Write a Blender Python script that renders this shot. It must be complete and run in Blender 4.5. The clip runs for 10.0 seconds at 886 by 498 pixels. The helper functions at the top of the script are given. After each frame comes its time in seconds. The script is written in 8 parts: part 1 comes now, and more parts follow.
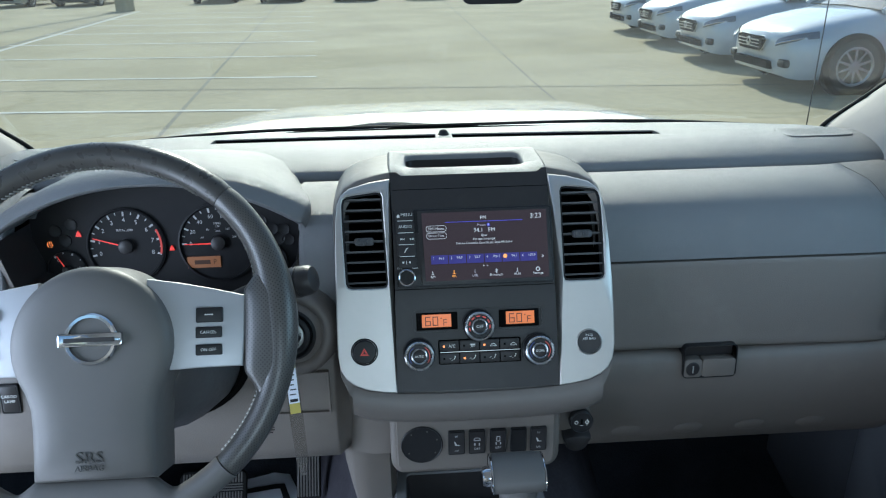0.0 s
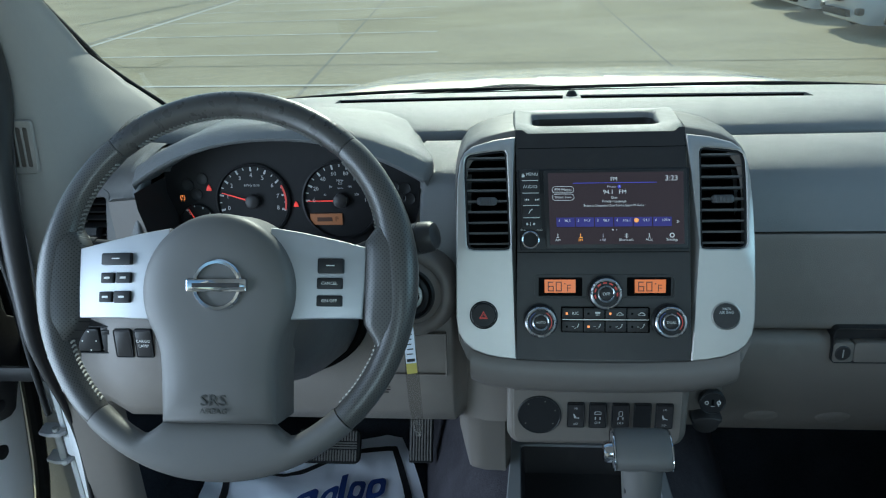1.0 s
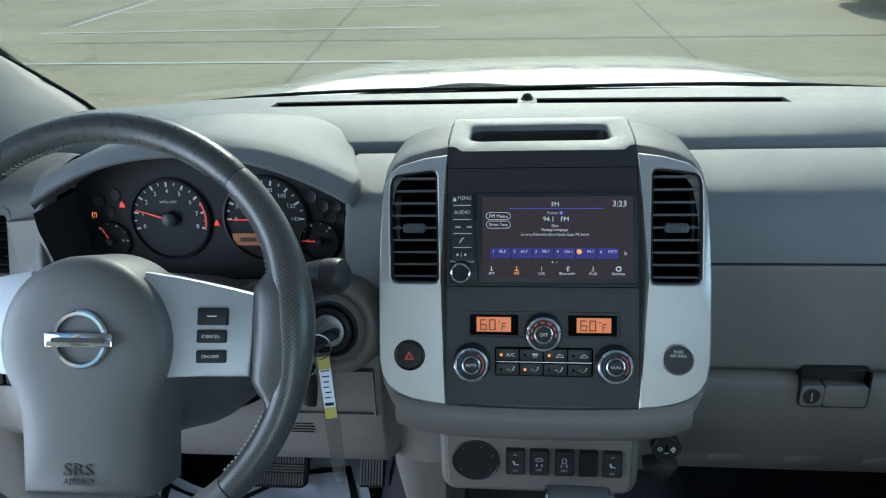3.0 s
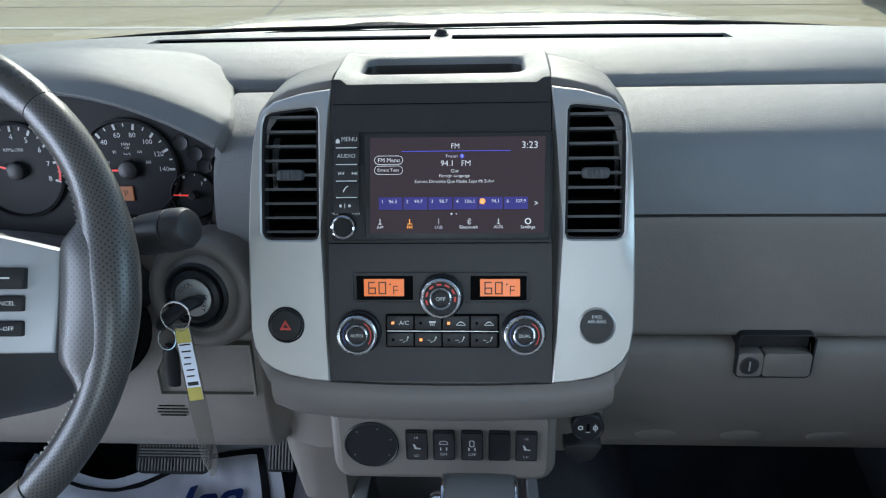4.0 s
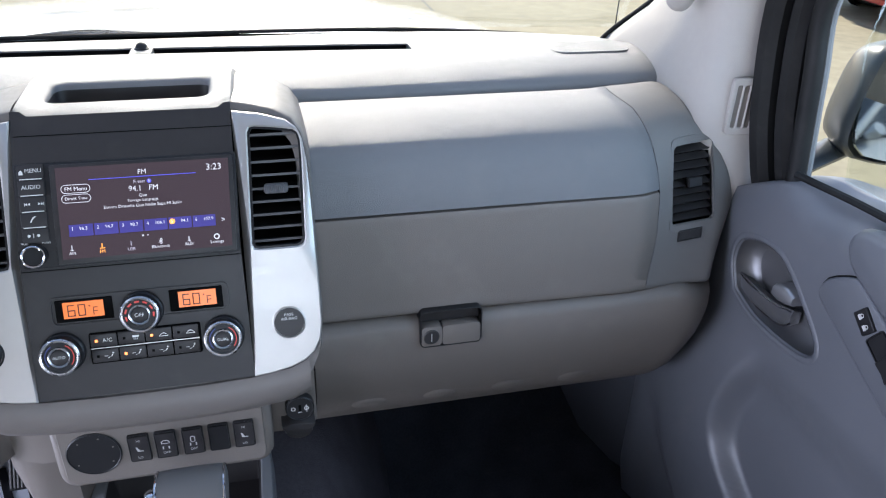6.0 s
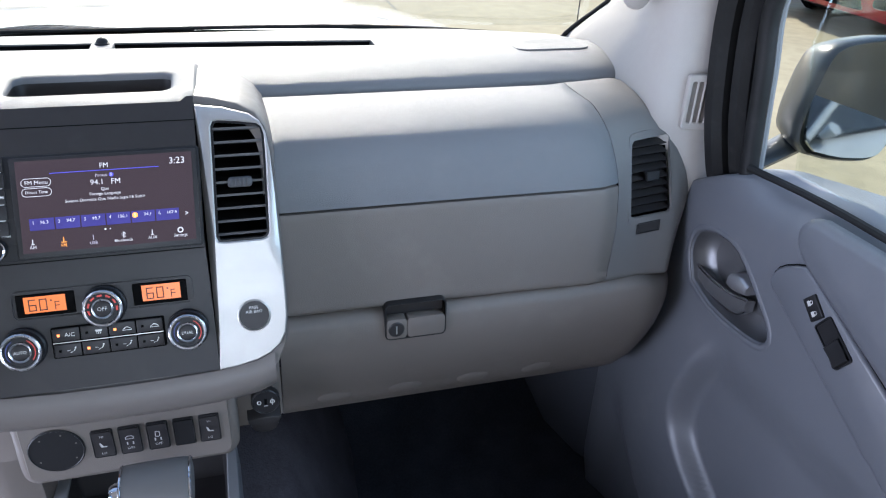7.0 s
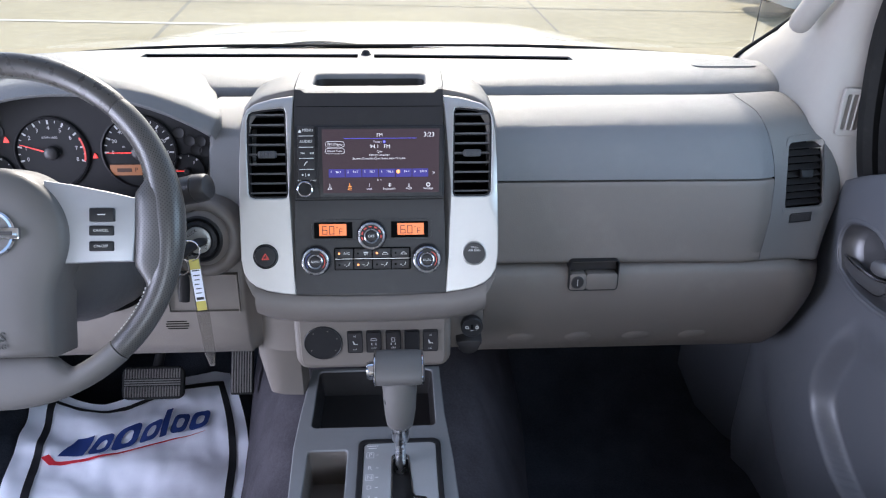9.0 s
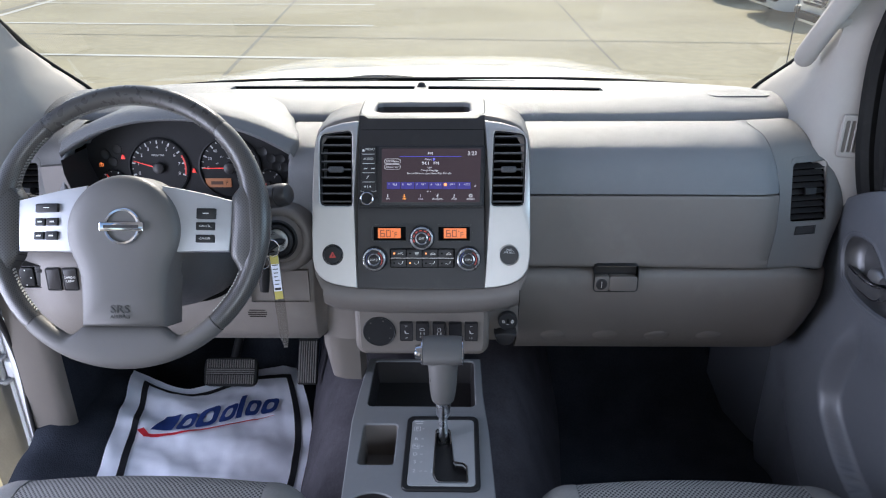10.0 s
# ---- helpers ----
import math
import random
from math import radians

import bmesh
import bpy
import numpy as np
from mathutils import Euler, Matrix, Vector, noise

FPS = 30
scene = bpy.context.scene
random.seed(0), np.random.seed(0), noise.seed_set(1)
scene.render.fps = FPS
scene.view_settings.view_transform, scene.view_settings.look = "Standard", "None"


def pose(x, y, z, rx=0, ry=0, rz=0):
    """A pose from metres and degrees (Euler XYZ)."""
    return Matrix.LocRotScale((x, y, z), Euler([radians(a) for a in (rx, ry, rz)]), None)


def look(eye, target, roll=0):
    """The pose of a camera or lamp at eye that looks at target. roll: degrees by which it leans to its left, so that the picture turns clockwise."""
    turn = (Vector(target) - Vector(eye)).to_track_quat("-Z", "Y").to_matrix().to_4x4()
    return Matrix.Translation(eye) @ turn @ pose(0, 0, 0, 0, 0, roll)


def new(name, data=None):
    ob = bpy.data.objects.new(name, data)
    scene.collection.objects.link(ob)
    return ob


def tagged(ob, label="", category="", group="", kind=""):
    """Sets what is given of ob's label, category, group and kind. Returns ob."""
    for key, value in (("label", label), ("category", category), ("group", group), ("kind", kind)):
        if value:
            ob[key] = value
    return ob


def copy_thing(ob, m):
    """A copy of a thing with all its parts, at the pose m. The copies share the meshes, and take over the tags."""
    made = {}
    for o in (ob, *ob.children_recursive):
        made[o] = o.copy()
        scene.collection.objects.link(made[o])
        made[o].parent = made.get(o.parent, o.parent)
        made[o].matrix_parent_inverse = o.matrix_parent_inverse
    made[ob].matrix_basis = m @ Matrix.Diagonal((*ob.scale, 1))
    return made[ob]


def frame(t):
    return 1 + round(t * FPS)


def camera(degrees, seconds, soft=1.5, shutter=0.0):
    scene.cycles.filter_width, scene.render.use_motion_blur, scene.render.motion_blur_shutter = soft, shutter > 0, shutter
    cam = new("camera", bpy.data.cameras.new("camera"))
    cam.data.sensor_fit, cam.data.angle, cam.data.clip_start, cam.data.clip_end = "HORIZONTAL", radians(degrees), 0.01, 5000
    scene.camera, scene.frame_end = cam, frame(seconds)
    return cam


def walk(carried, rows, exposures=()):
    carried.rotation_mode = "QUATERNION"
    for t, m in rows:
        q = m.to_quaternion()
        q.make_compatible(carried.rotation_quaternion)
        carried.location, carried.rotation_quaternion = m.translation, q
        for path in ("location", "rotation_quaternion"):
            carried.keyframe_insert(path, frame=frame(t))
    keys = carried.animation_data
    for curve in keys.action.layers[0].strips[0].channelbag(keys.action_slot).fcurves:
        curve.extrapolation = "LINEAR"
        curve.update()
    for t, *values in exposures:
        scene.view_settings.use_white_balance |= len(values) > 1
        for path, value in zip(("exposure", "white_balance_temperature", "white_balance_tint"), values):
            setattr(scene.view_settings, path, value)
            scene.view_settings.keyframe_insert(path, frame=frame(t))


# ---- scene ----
# Camera and its walk
cam = camera(61.5, 10.0, soft=1.15)
PATH = [
    (0, (-0.092, -0.835, 1.599), (0.02, 1.026, 0.876), -1.0),
    (0.5, (-0.095, -0.823, 1.584), (-0.192, 1.028, 0.833), -1.9),
    (1, (-0.104, -0.81, 1.566), (-0.298, 1.026, 0.798), -2.6),
    (1.5, (-0.12, -0.797, 1.542), (-0.362, 1.029, 0.763), -3.0),
    (2, (-0.124, -0.796, 1.535), (-0.38, 1.022, 0.742), -3.2),
    (2.5, (-0.121, -0.794, 1.539), (-0.369, 1.015, 0.722), -3.1),
    (2.9, (-0.048, -0.727, 1.574), (-0.241, 1.103, 0.79), -2.7),
    (3, (-0.02, -0.689, 1.584), (-0.233, 1.118, 0.754), -2.7),
    (3.2, (0.017, -0.657, 1.563), (-0.19, 1.153, 0.739), -3.1),
    (4.3, (0.045, -0.573, 1.511), (-0.02, 1.191, 0.571), -1.1),
    (4.5, (0.048, -0.573, 1.515), (0.023, 1.183, 0.558), -0.9),
    (5, (0.077, -0.58, 1.521), (0.215, 1.171, 0.565), 0.1),
    (5.5, (0.137, -0.61, 1.569), (0.426, 1.108, 0.587), 0.9),
    (6, (0.142, -0.656, 1.591), (0.564, 1.034, 0.608), 1.7),
    (6.2, (0.143, -0.664, 1.591), (0.605, 1.016, 0.61), 1.9),
    (7.3, (0.14, -0.673, 1.588), (0.649, 0.996, 0.611), 2.7),
    (7.5, (0.137, -0.675, 1.588), (0.627, 1.002, 0.613), 2.7),
    (8, (0.105, -0.692, 1.577), (0.489, 1.02, 0.617), 2.3),
    (8.5, (0.063, -0.781, 1.591), (0.31, 0.967, 0.65), 1.6),
    (9, (0.043, -0.918, 1.616), (0.153, 0.86, 0.707), 0.7),
    (9.5, (0.051, -1.029, 1.645), (0.062, 0.771, 0.772), -0.0),
    (10, (0.063, -1.095, 1.655), (0.018, 0.721, 0.818), -0.5),
]
walk(cam, [(t, look(eye, target, roll)) for t, eye, target, roll in PATH],
     [(0.0, 0.42, 5650, -4), (0.6, 0.12, 5550, -10), (1.2, 0.16, 5600, -12), (1.7, 0.34, 6050, 4), (2.5, 0.44, 6050, 4), (3.0, 0.20, 5650, -8),
      (4.5, 0.78, 6080, 6), (5.5, 1.10, 6150, 11), (7.5, 1.16, 5980, 10), (8.5, 1.20, 6130, 12), (9.0, 1.10, 6180, 12), (9.5, 0.93, 6180, 11), (10.0, 0.76, 6200, 10)])

# Sky, sun and exposure
SUN_FROM = Vector((0.04, 1.0, 0.66)).normalized()
world = bpy.data.worlds.new("sky")
scene.world = world
world.use_nodes = True
wn = world.node_tree
wn.nodes.clear()
w_out = wn.nodes.new("ShaderNodeOutputWorld")
w_bg = wn.nodes.new("ShaderNodeBackground")
w_sky = wn.nodes.new("ShaderNodeTexSky")
w_sky.sky_type = 'NISHITA'
w_sky.sun_disc = False
w_sky.sun_elevation = math.asin(SUN_FROM.z)
w_sky.sun_rotation = math.atan2(SUN_FROM.x, SUN_FROM.y)
w_bg.inputs["Strength"].default_value = 0.15
wn.links.new(w_sky.outputs[0], w_bg.inputs[0])
wn.links.new(w_bg.outputs[0], w_out.inputs[0])
sun_data = bpy.data.lights.new("sun", 'SUN')
sun_data.energy, sun_data.angle, sun_data.color = 3.65, radians(0.6), (1.0, 0.90, 0.75)
sun = new("sun", sun_data)
sun.matrix_world = look(SUN_FROM * 50, (0, 0, 0))


def window_light(name, eye, target, w, h, power, color=(0.66, 0.80, 1.0)):
    """Sky light that comes in through one opening of the cab."""
    data = bpy.data.lights.new(name, 'AREA')
    data.shape, data.size, data.size_y, data.energy, data.color = 'RECTANGLE', w, h, power, color
    lamp = new(name, data)
    lamp.matrix_world = look(eye, target)
    return lamp


window_light("sky_through_driver_door", (-1.60, -0.60, 1.12), (0.0, -0.05, 0.92), 1.2, 1.2, 33.0, (0.78, 0.80, 1.0))
window_light("sky_through_passenger_window", (0.86, -0.45, 1.52), (-0.9, -0.1, 1.0), 0.75, 0.4, 2.7, (0.58, 0.76, 1.0))
window_light("sky_through_rear_window", (0.12, -1.94, 1.47), (-0.15, 0.0, 1.15), 0.75, 0.32, 5.5, (0.82, 0.89, 1.0))


# Materials
def material(name, color, rough=0.5, metal=0.0, var=0.12, scale=6.0, grain=0.0, grain_scale=900.0,
             spots=0.0, spec=0.5, coat=0.0, rough_var=0.1, emit=None, emit_strength=0.0, fleck=0.0):
    m = bpy.data.materials.new(name)
    m.use_nodes = True
    nt = m.node_tree
    b = nt.nodes["Principled BSDF"]
    b.inputs["Metallic"].default_value = metal
    b.inputs["Specular IOR Level"].default_value = spec
    b.inputs["Coat Weight"].default_value = coat
    tc = nt.nodes.new("ShaderNodeTexCoord")
    n1 = nt.nodes.new("ShaderNodeTexNoise")
    n1.inputs["Scale"].default_value, n1.inputs["Detail"].default_value = scale, 5.0
    nt.links.new(tc.outputs["Object"], n1.inputs["Vector"])
    n2 = nt.nodes.new("ShaderNodeTexNoise")
    n2.inputs["Scale"].default_value, n2.inputs["Detail"].default_value = scale * 17.0, 3.0
    nt.links.new(tc.outputs["Object"], n2.inputs["Vector"])
    mix = nt.nodes.new("ShaderNodeMix")
    mix.inputs[0].default_value = 0.4
    nt.links.new(n1.outputs["Fac"], mix.inputs[2])
    nt.links.new(n2.outputs["Fac"], mix.inputs[3])
    ramp = nt.nodes.new("ShaderNodeValToRGB")
    lo = [c * (1 - var) for c in color]
    hi = [min(1, c * (1 + var)) for c in color]
    ramp.color_ramp.elements[0].position, ramp.color_ramp.elements[1].position = 0.32, 0.68
    ramp.color_ramp.elements[0].color, ramp.color_ramp.elements[1].color = (*lo, 1), (*hi, 1)
    nt.links.new(mix.outputs[0], ramp.inputs[0])
    colour_out = ramp.outputs[0]
    if spots:
        n3 = nt.nodes.new("ShaderNodeTexNoise")
        n3.inputs["Scale"].default_value, n3.inputs["Detail"].default_value = scale * 3.1, 6.0
        nt.links.new(tc.outputs["Object"], n3.inputs["Vector"])
        r3 = nt.nodes.new("ShaderNodeValToRGB")
        r3.color_ramp.elements[0].position, r3.color_ramp.elements[1].position = 0.58, 0.72
        r3.color_ramp.elements[0].color, r3.color_ramp.elements[1].color = (0, 0, 0, 1), (spots, spots, spots, 1)
        nt.links.new(n3.outputs["Fac"], r3.inputs[0])
        dust = nt.nodes.new("ShaderNodeMix")
        dust.data_type = 'RGBA'
        nt.links.new(r3.outputs[0], dust.inputs[0])
        nt.links.new(colour_out, dust.inputs[6])
        dust.inputs[7].default_value = (0.42, 0.39, 0.34, 1)
        colour_out = dust.outputs[2]
    nt.links.new(colour_out, b.inputs["Base Color"])
    rr_ = nt.nodes.new("ShaderNodeMapRange")
    rr_.inputs[3].default_value, rr_.inputs[4].default_value = max(0.02, rough - rough_var), min(1.0, rough + rough_var)
    nt.links.new(n2.outputs["Fac"], rr_.inputs[0])
    nt.links.new(rr_.outputs[0], b.inputs["Roughness"])
    if grain:
        v = nt.nodes.new("ShaderNodeTexVoronoi")
        v.inputs["Scale"].default_value = grain_scale
        nt.links.new(tc.outputs["Object"], v.inputs["Vector"])
        bump = nt.nodes.new("ShaderNodeBump")
        bump.inputs["Strength"].default_value, bump.inputs["Distance"].default_value = grain, 0.0006
        nt.links.new(v.outputs["Distance"], bump.inputs["Height"])
        nt.links.new(bump.outputs[0], b.inputs["Normal"])
    if emit:
        b.inputs["Emission Color"].default_value = (*emit, 1)
        b.inputs["Emission Strength"].default_value = emit_strength
    return m


def clear_glass(name, tint, gloss=0.06, dust=0.0):
    m = bpy.data.materials.new(name)
    m.use_nodes = True
    nt = m.node_tree
    nt.nodes.clear()
    out = nt.nodes.new("ShaderNodeOutputMaterial")
    tr = nt.nodes.new("ShaderNodeBsdfTransparent")
    tr.inputs[0].default_value = (*tint, 1)
    gl = nt.nodes.new("ShaderNodeBsdfGlossy")
    gl.inputs["Roughness"].default_value = 0.03
    mx = nt.nodes.new("ShaderNodeMixShader")
    fr = nt.nodes.new("ShaderNodeFresnel")
    fr.inputs[0].default_value = 1.4
    sc = nt.nodes.new("ShaderNodeMath")
    sc.operation = 'MULTIPLY'
    sc.inputs[1].default_value = gloss * 10
    nt.links.new(fr.outputs[0], sc.inputs[0])
    nt.links.new(sc.outputs[0], mx.inputs[0])
    nt.links.new(tr.outputs[0], mx.inputs[1])
    nt.links.new(gl.outputs[0], mx.inputs[2])
    nt.links.new(mx.outputs[0], out.inputs[0])
    if dust:
        # thin wiped film of dust; on the windshield it also paints the reflected haze
        tc = nt.nodes.new("ShaderNodeTexCoord")
        mp = nt.nodes.new("ShaderNodeMapping")
        mp.inputs["Scale"].default_value = (1.2, 3.0, 3.0)
        nt.links.new(tc.outputs["Object"], mp.inputs["Vector"])
        ns = nt.nodes.new("ShaderNodeTexNoise")
        ns.inputs["Scale"].default_value, ns.inputs["Detail"].default_value = 2.2, 7.0
        nt.links.new(mp.outputs[0], ns.inputs["Vector"])
        rp = nt.nodes.new("ShaderNodeMapRange")
        rp.inputs[1].default_value, rp.inputs[2].default_value = 0.42, 0.75
        rp.inputs[3].default_value, rp.inputs[4].default_value = dust * 0.25, dust
        nt.links.new(ns.outputs["Fac"], rp.inputs[0])
        tl = nt.nodes.new("ShaderNodeBsdfTranslucent")
        tl.inputs[0].default_value = (0.8, 0.79, 0.76, 1)
        mx2 = nt.nodes.new("ShaderNodeMixShader")
        nt.links.new(rp.outputs[0], mx2.inputs[0])
        nt.links.new(mx.outputs[0], mx2.inputs[1])
        nt.links.new(tl.outputs[0], mx2.inputs[2])
        nt.links.new(mx2.outputs[0], out.inputs[0])
    return m


# One grey plastic in three tones: cool sky tint above, warm bounce below
M_DASH = material("grained_grey_plastic", (0.138, 0.140, 0.144), 0.42, grain=0.7, grain_scale=1450, var=0.05, spots=0.03, spec=0.6)
M_CAP = material("half_warmed_grey_plastic", (0.136, 0.130, 0.124), 0.44, grain=0.4, grain_scale=1400, var=0.05, spots=0.03, spec=0.55)
M_LOWER = material("warm_bounce_grey_plastic", (0.142, 0.125, 0.110), 0.52, grain=0.4, grain_scale=1000, var=0.05, spots=0.05)
# Same grey plastic, darkened and blued for the dim light on the door
M_DOOR = material("smooth_dim_lit_door_plastic", (0.100, 0.105, 0.117), 0.42, spec=0.7, grain=0.12, grain_scale=1300, var=0.05, spots=0.03)
# Warm bounce light is put into this grey as well
M_STACK = material("smooth_bounce_grey_plastic", (0.132, 0.118, 0.107), 0.45, grain=0.15, grain_scale=1300, var=0.05)
M_PILLAR = material("light_beige_grey_trim", (0.36, 0.336, 0.308), 0.75, grain=0.2, grain_scale=700, var=0.04)
M_BLACK = material("satin_black_plastic", (0.014, 0.014, 0.015), 0.45, var=0.15, grain=0.06, grain_scale=1500, spec=0.28)
M_PANEL = material("charcoal_panel_plastic", (0.026, 0.0242, 0.0245), 0.42, var=0.1, grain=0.12, grain_scale=1500, spots=0.02, spec=0.35)
M_CAVITY = material("deep_black_plastic", (0.006, 0.006, 0.006), 0.9, var=0.2, spec=0.0)
M_RUBBER = material("black_rubber_seal", (0.011, 0.011, 0.011), 0.6, var=0.3, scale=20, spots=0.015, spec=0.18)
M_SILVER = material("brushed_silver_paint", (0.46, 0.443, 0.42), 0.42, metal=0.72, var=0.04, grain=0.05, grain_scale=1500)
M_RING = material("satin_chrome_ring", (0.55, 0.55, 0.56), 0.28, metal=1.0, var=0.03)
M_BLUEPAINT = material("blue_marking", (0.05, 0.07, 0.25), 0.5)
M_CONSOLE = material("console_grey_plastic", (0.170, 0.174, 0.180), 0.5, grain=0.15, grain_scale=1300, var=0.06, spots=0.03)
M_SLAT = material("dark_grey_vane_plastic", (0.075, 0.075, 0.078), 0.5, var=0.1, spec=0.3)
M_CHROME = material("polished_chrome", (0.62, 0.62, 0.64), 0.10, metal=1.0, var=0.02, rough_var=0.03)
M_STEEL = material("bare_steel", (0.42, 0.42, 0.40), 0.48, metal=0.7, var=0.18, scale=60, grain=0.3, grain_scale=700)
M_LEATHER = material("dark_grey_leather", (0.046, 0.044, 0.042), 0.29, grain=0.2, grain_scale=900, var=0.1)
M_PAD = material("soft_grey_airbag_cover", (0.100, 0.096, 0.092), 0.50, grain=0.12, grain_scale=1500, var=0.04)
M_STITCH = material("sunlit_grey_thread", (0.5, 0.49, 0.46), 0.8)
M_CARPET = material("charcoal_carpet", (0.027, 0.031, 0.040), 0.95, grain=1.0, grain_scale=420, var=0.35, scale=14, spots=0.01, spec=0.1)
M_TUNNEL = material("grey_carpet", (0.060, 0.056, 0.064), 0.95, grain=1.0, grain_scale=420, var=0.3, scale=14, spec=0.1)
M_SEAT = material("grey_seat_cloth", (0.22, 0.215, 0.205), 0.9, grain=0.5, grain_scale=900, var=0.12, scale=12, spec=0.2)
# White paper with the sky's blue light put into its colour
M_PAPER = material("blue_lit_white_paper", (0.80, 0.82, 0.90), 0.75, var=0.03, spec=0.2)
M_INKBLUE = material("navy_ink", (0.02, 0.045, 0.19), 0.6, var=0.08)
M_INKRED = material("red_ink", (0.55, 0.02, 0.035), 0.6, var=0.08)
M_INKBLACK = material("black_ink", (0.012, 0.012, 0.015), 0.6, var=0.1)
M_BODY = material("white_car_paint", (0.78, 0.78, 0.78), 0.3, var=0.02, coat=1.0, rough_var=0.05)
# Pale print with a faint glow added to its colour
M_MARK = material("glowing_pale_grey_marking", (0.6, 0.6, 0.58), 0.6, emit=(0.6, 0.6, 0.58), emit_strength=0.06)
M_LCD = material("amber_backlit_display", (0.30, 0.085, 0.02), 0.35, emit=(1.0, 0.21, 0.03), emit_strength=0.42, var=0.03)
M_LCDDIM = material("dim_amber_display", (0.22, 0.10, 0.05), 0.4, emit=(1.0, 0.35, 0.12), emit_strength=0.07, var=0.05)
M_LCDINK = material("dark_display_segment", (0.05, 0.02, 0.01), 0.5)
M_AMBER = material("amber_indicator", (0.6, 0.2, 0.03), 0.4, emit=(1.0, 0.25, 0.07), emit_strength=1.2)
M_RED = material("red_indicator", (0.6, 0.03, 0.02), 0.4, emit=(1.0, 0.06, 0.05), emit_strength=0.38)
# Red print, likewise given a weak emission
M_REDPAINT = material("glowing_red_marking", (0.5, 0.05, 0.04), 0.5, emit=(0.8, 0.06, 0.04), emit_strength=0.12)
M_WHITEGLOW = material("white_backlit_mark", (0.38, 0.38, 0.38), 0.5, emit=(0.9, 0.9, 0.95), emit_strength=0.045)
M_GLASS = clear_glass("side_window_glass", (0.95, 0.97, 0.945), 0.014)
M_SHIELD = clear_glass("dusty_hazy_windshield_glass", (0.95, 0.97, 0.945), 0.014, 0.06)
M_DARKGLASS = material("dark_car_glass", (0.03, 0.035, 0.04), 0.06, var=0.1, coat=0.5)
M_TYRE = material("tyre_rubber", (0.02, 0.02, 0.02), 0.8, var=0.2)
M_ALLOY = material("alloy_wheel", (0.45, 0.45, 0.46), 0.35, metal=0.8)


# Mesh helpers
def soft(a, b, x):
    """Smooth step from 0 at a to 1 at b."""
    k = min(1.0, max(0.0, (x - a) / (b - a)))
    return k * k * (3 - 2 * k)


def B():
    return bmesh.new()


def finish(name, bm, mat, angle=38):
    me = bpy.data.meshes.new(name)
    bmesh.ops.recalc_face_normals(bm, faces=bm.faces[:])
    bm.to_mesh(me)
    bm.free()
    me.materials.append(mat)
    me.shade_smooth()
    me.set_sharp_from_angle(angle=radians(angle))
    return me


def thing(name, label, category, loc=(0, 0, 0), group="", kind=""):
    ob = new(name)
    ob.empty_display_size = 0.05
    ob.location = loc
    return tagged(ob, label, category, group, kind)


def part(name, bm, mat, parent, label="", angle=38):
    """One mesh object under a thing or a part; its geometry is given in world metres."""
    ob = new(name, finish(name, bm, mat, angle))
    ob.parent = parent
    if parent.type == 'EMPTY':
        ob.matrix_parent_inverse = Matrix.Translation(-parent.location)
    if label:
        tagged(ob, label)
    return ob


def solo(name, bm, mat, label, category, group="", kind="", angle=38):
    return tagged(new(name, finish(name, bm, mat, angle)), label, category, group, kind)


def rr(x0, x1, y0, y1, r, n=5):
    """A rounded rectangle, counter-clockwise."""
    r = min(r, (x1 - x0) / 2 - 1e-5, (y1 - y0) / 2 - 1e-5)
    pts = []
    for cx, cy, a0 in ((x1 - r, y0 + r, -90), (x1 - r, y1 - r, 0), (x0 + r, y1 - r, 90), (x0 + r, y0 + r, 180)):
        for i in range(n + 1):
            a = radians(a0 + 90 * i / n)
            pts.append((cx + r * math.cos(a), cy + r * math.sin(a)))
    return pts


def circle(cx, cy, r, n=28, a0=0.0):
    return [(cx + r * math.cos(a0 + 2 * math.pi * i / n), cy + r * math.sin(a0 + 2 * math.pi * i / n)) for i in range(n)]


def arc(cx, cy, rx, ry, a0, a1, n):
    return [(cx + rx * math.cos(radians(a0 + (a1 - a0) * i / n)), cy + ry * math.sin(radians(a0 + (a1 - a0) * i / n))) for i in range(n + 1)]


def inset(pts, d):
    """The outline moved inwards by d (counter-clockwise outline)."""
    out = []
    n = len(pts)
    for i in range(n):
        a, b, c = Vector(pts[i - 1]), Vector(pts[i]), Vector(pts[(i + 1) % n])
        e, f = b - a, c - b
        e = e.normalized() if e.length > 1e-9 else f.normalized()
        f = f.normalized() if f.length > 1e-9 else e
        k = Vector((-e.y - f.y, e.x + f.x))
        k = k.normalized() if k.length > 1e-6 else Vector((-e.y, e.x))
        s = max(0.35, k.dot(Vector((-e.y, e.x))))
        out.append((b.x + k.x * d / s, b.y + k.y * d / s))
    return out


def loft(bm, rings, closed=True, caps=True, M=None):
    M = M or Matrix()
    rows = [[bm.verts.new(M @ Vector(p)) for p in r] for r in rings]
    n = len(rows[0])
    for a, b in zip(rows, rows[1:]):
        for i in range(n if closed else n - 1):
            j = (i + 1) % n
            bm.faces.new((a[i], a[j], b[j], b[i]))
    if caps and closed:
        bm.faces.new(rows[0][::-1])
        bm.faces.new(rows[-1])
    return bm


def prism(bm, pts, z0, z1, M=None, b=0.0):
    """An outline raised from z0 to z1 in M, with its upper edge rounded by b."""
    if b:
        rings = [(pts, z0), (pts, z1 - b), (inset(pts, 0.3 * b), z1 - 0.3 * b), (inset(pts, b), z1)]
    else:
        rings = [(pts, z0), (pts, z1)]
    return loft(bm, [[(x, y, z) for x, y in p] for p, z in rings], M=M)


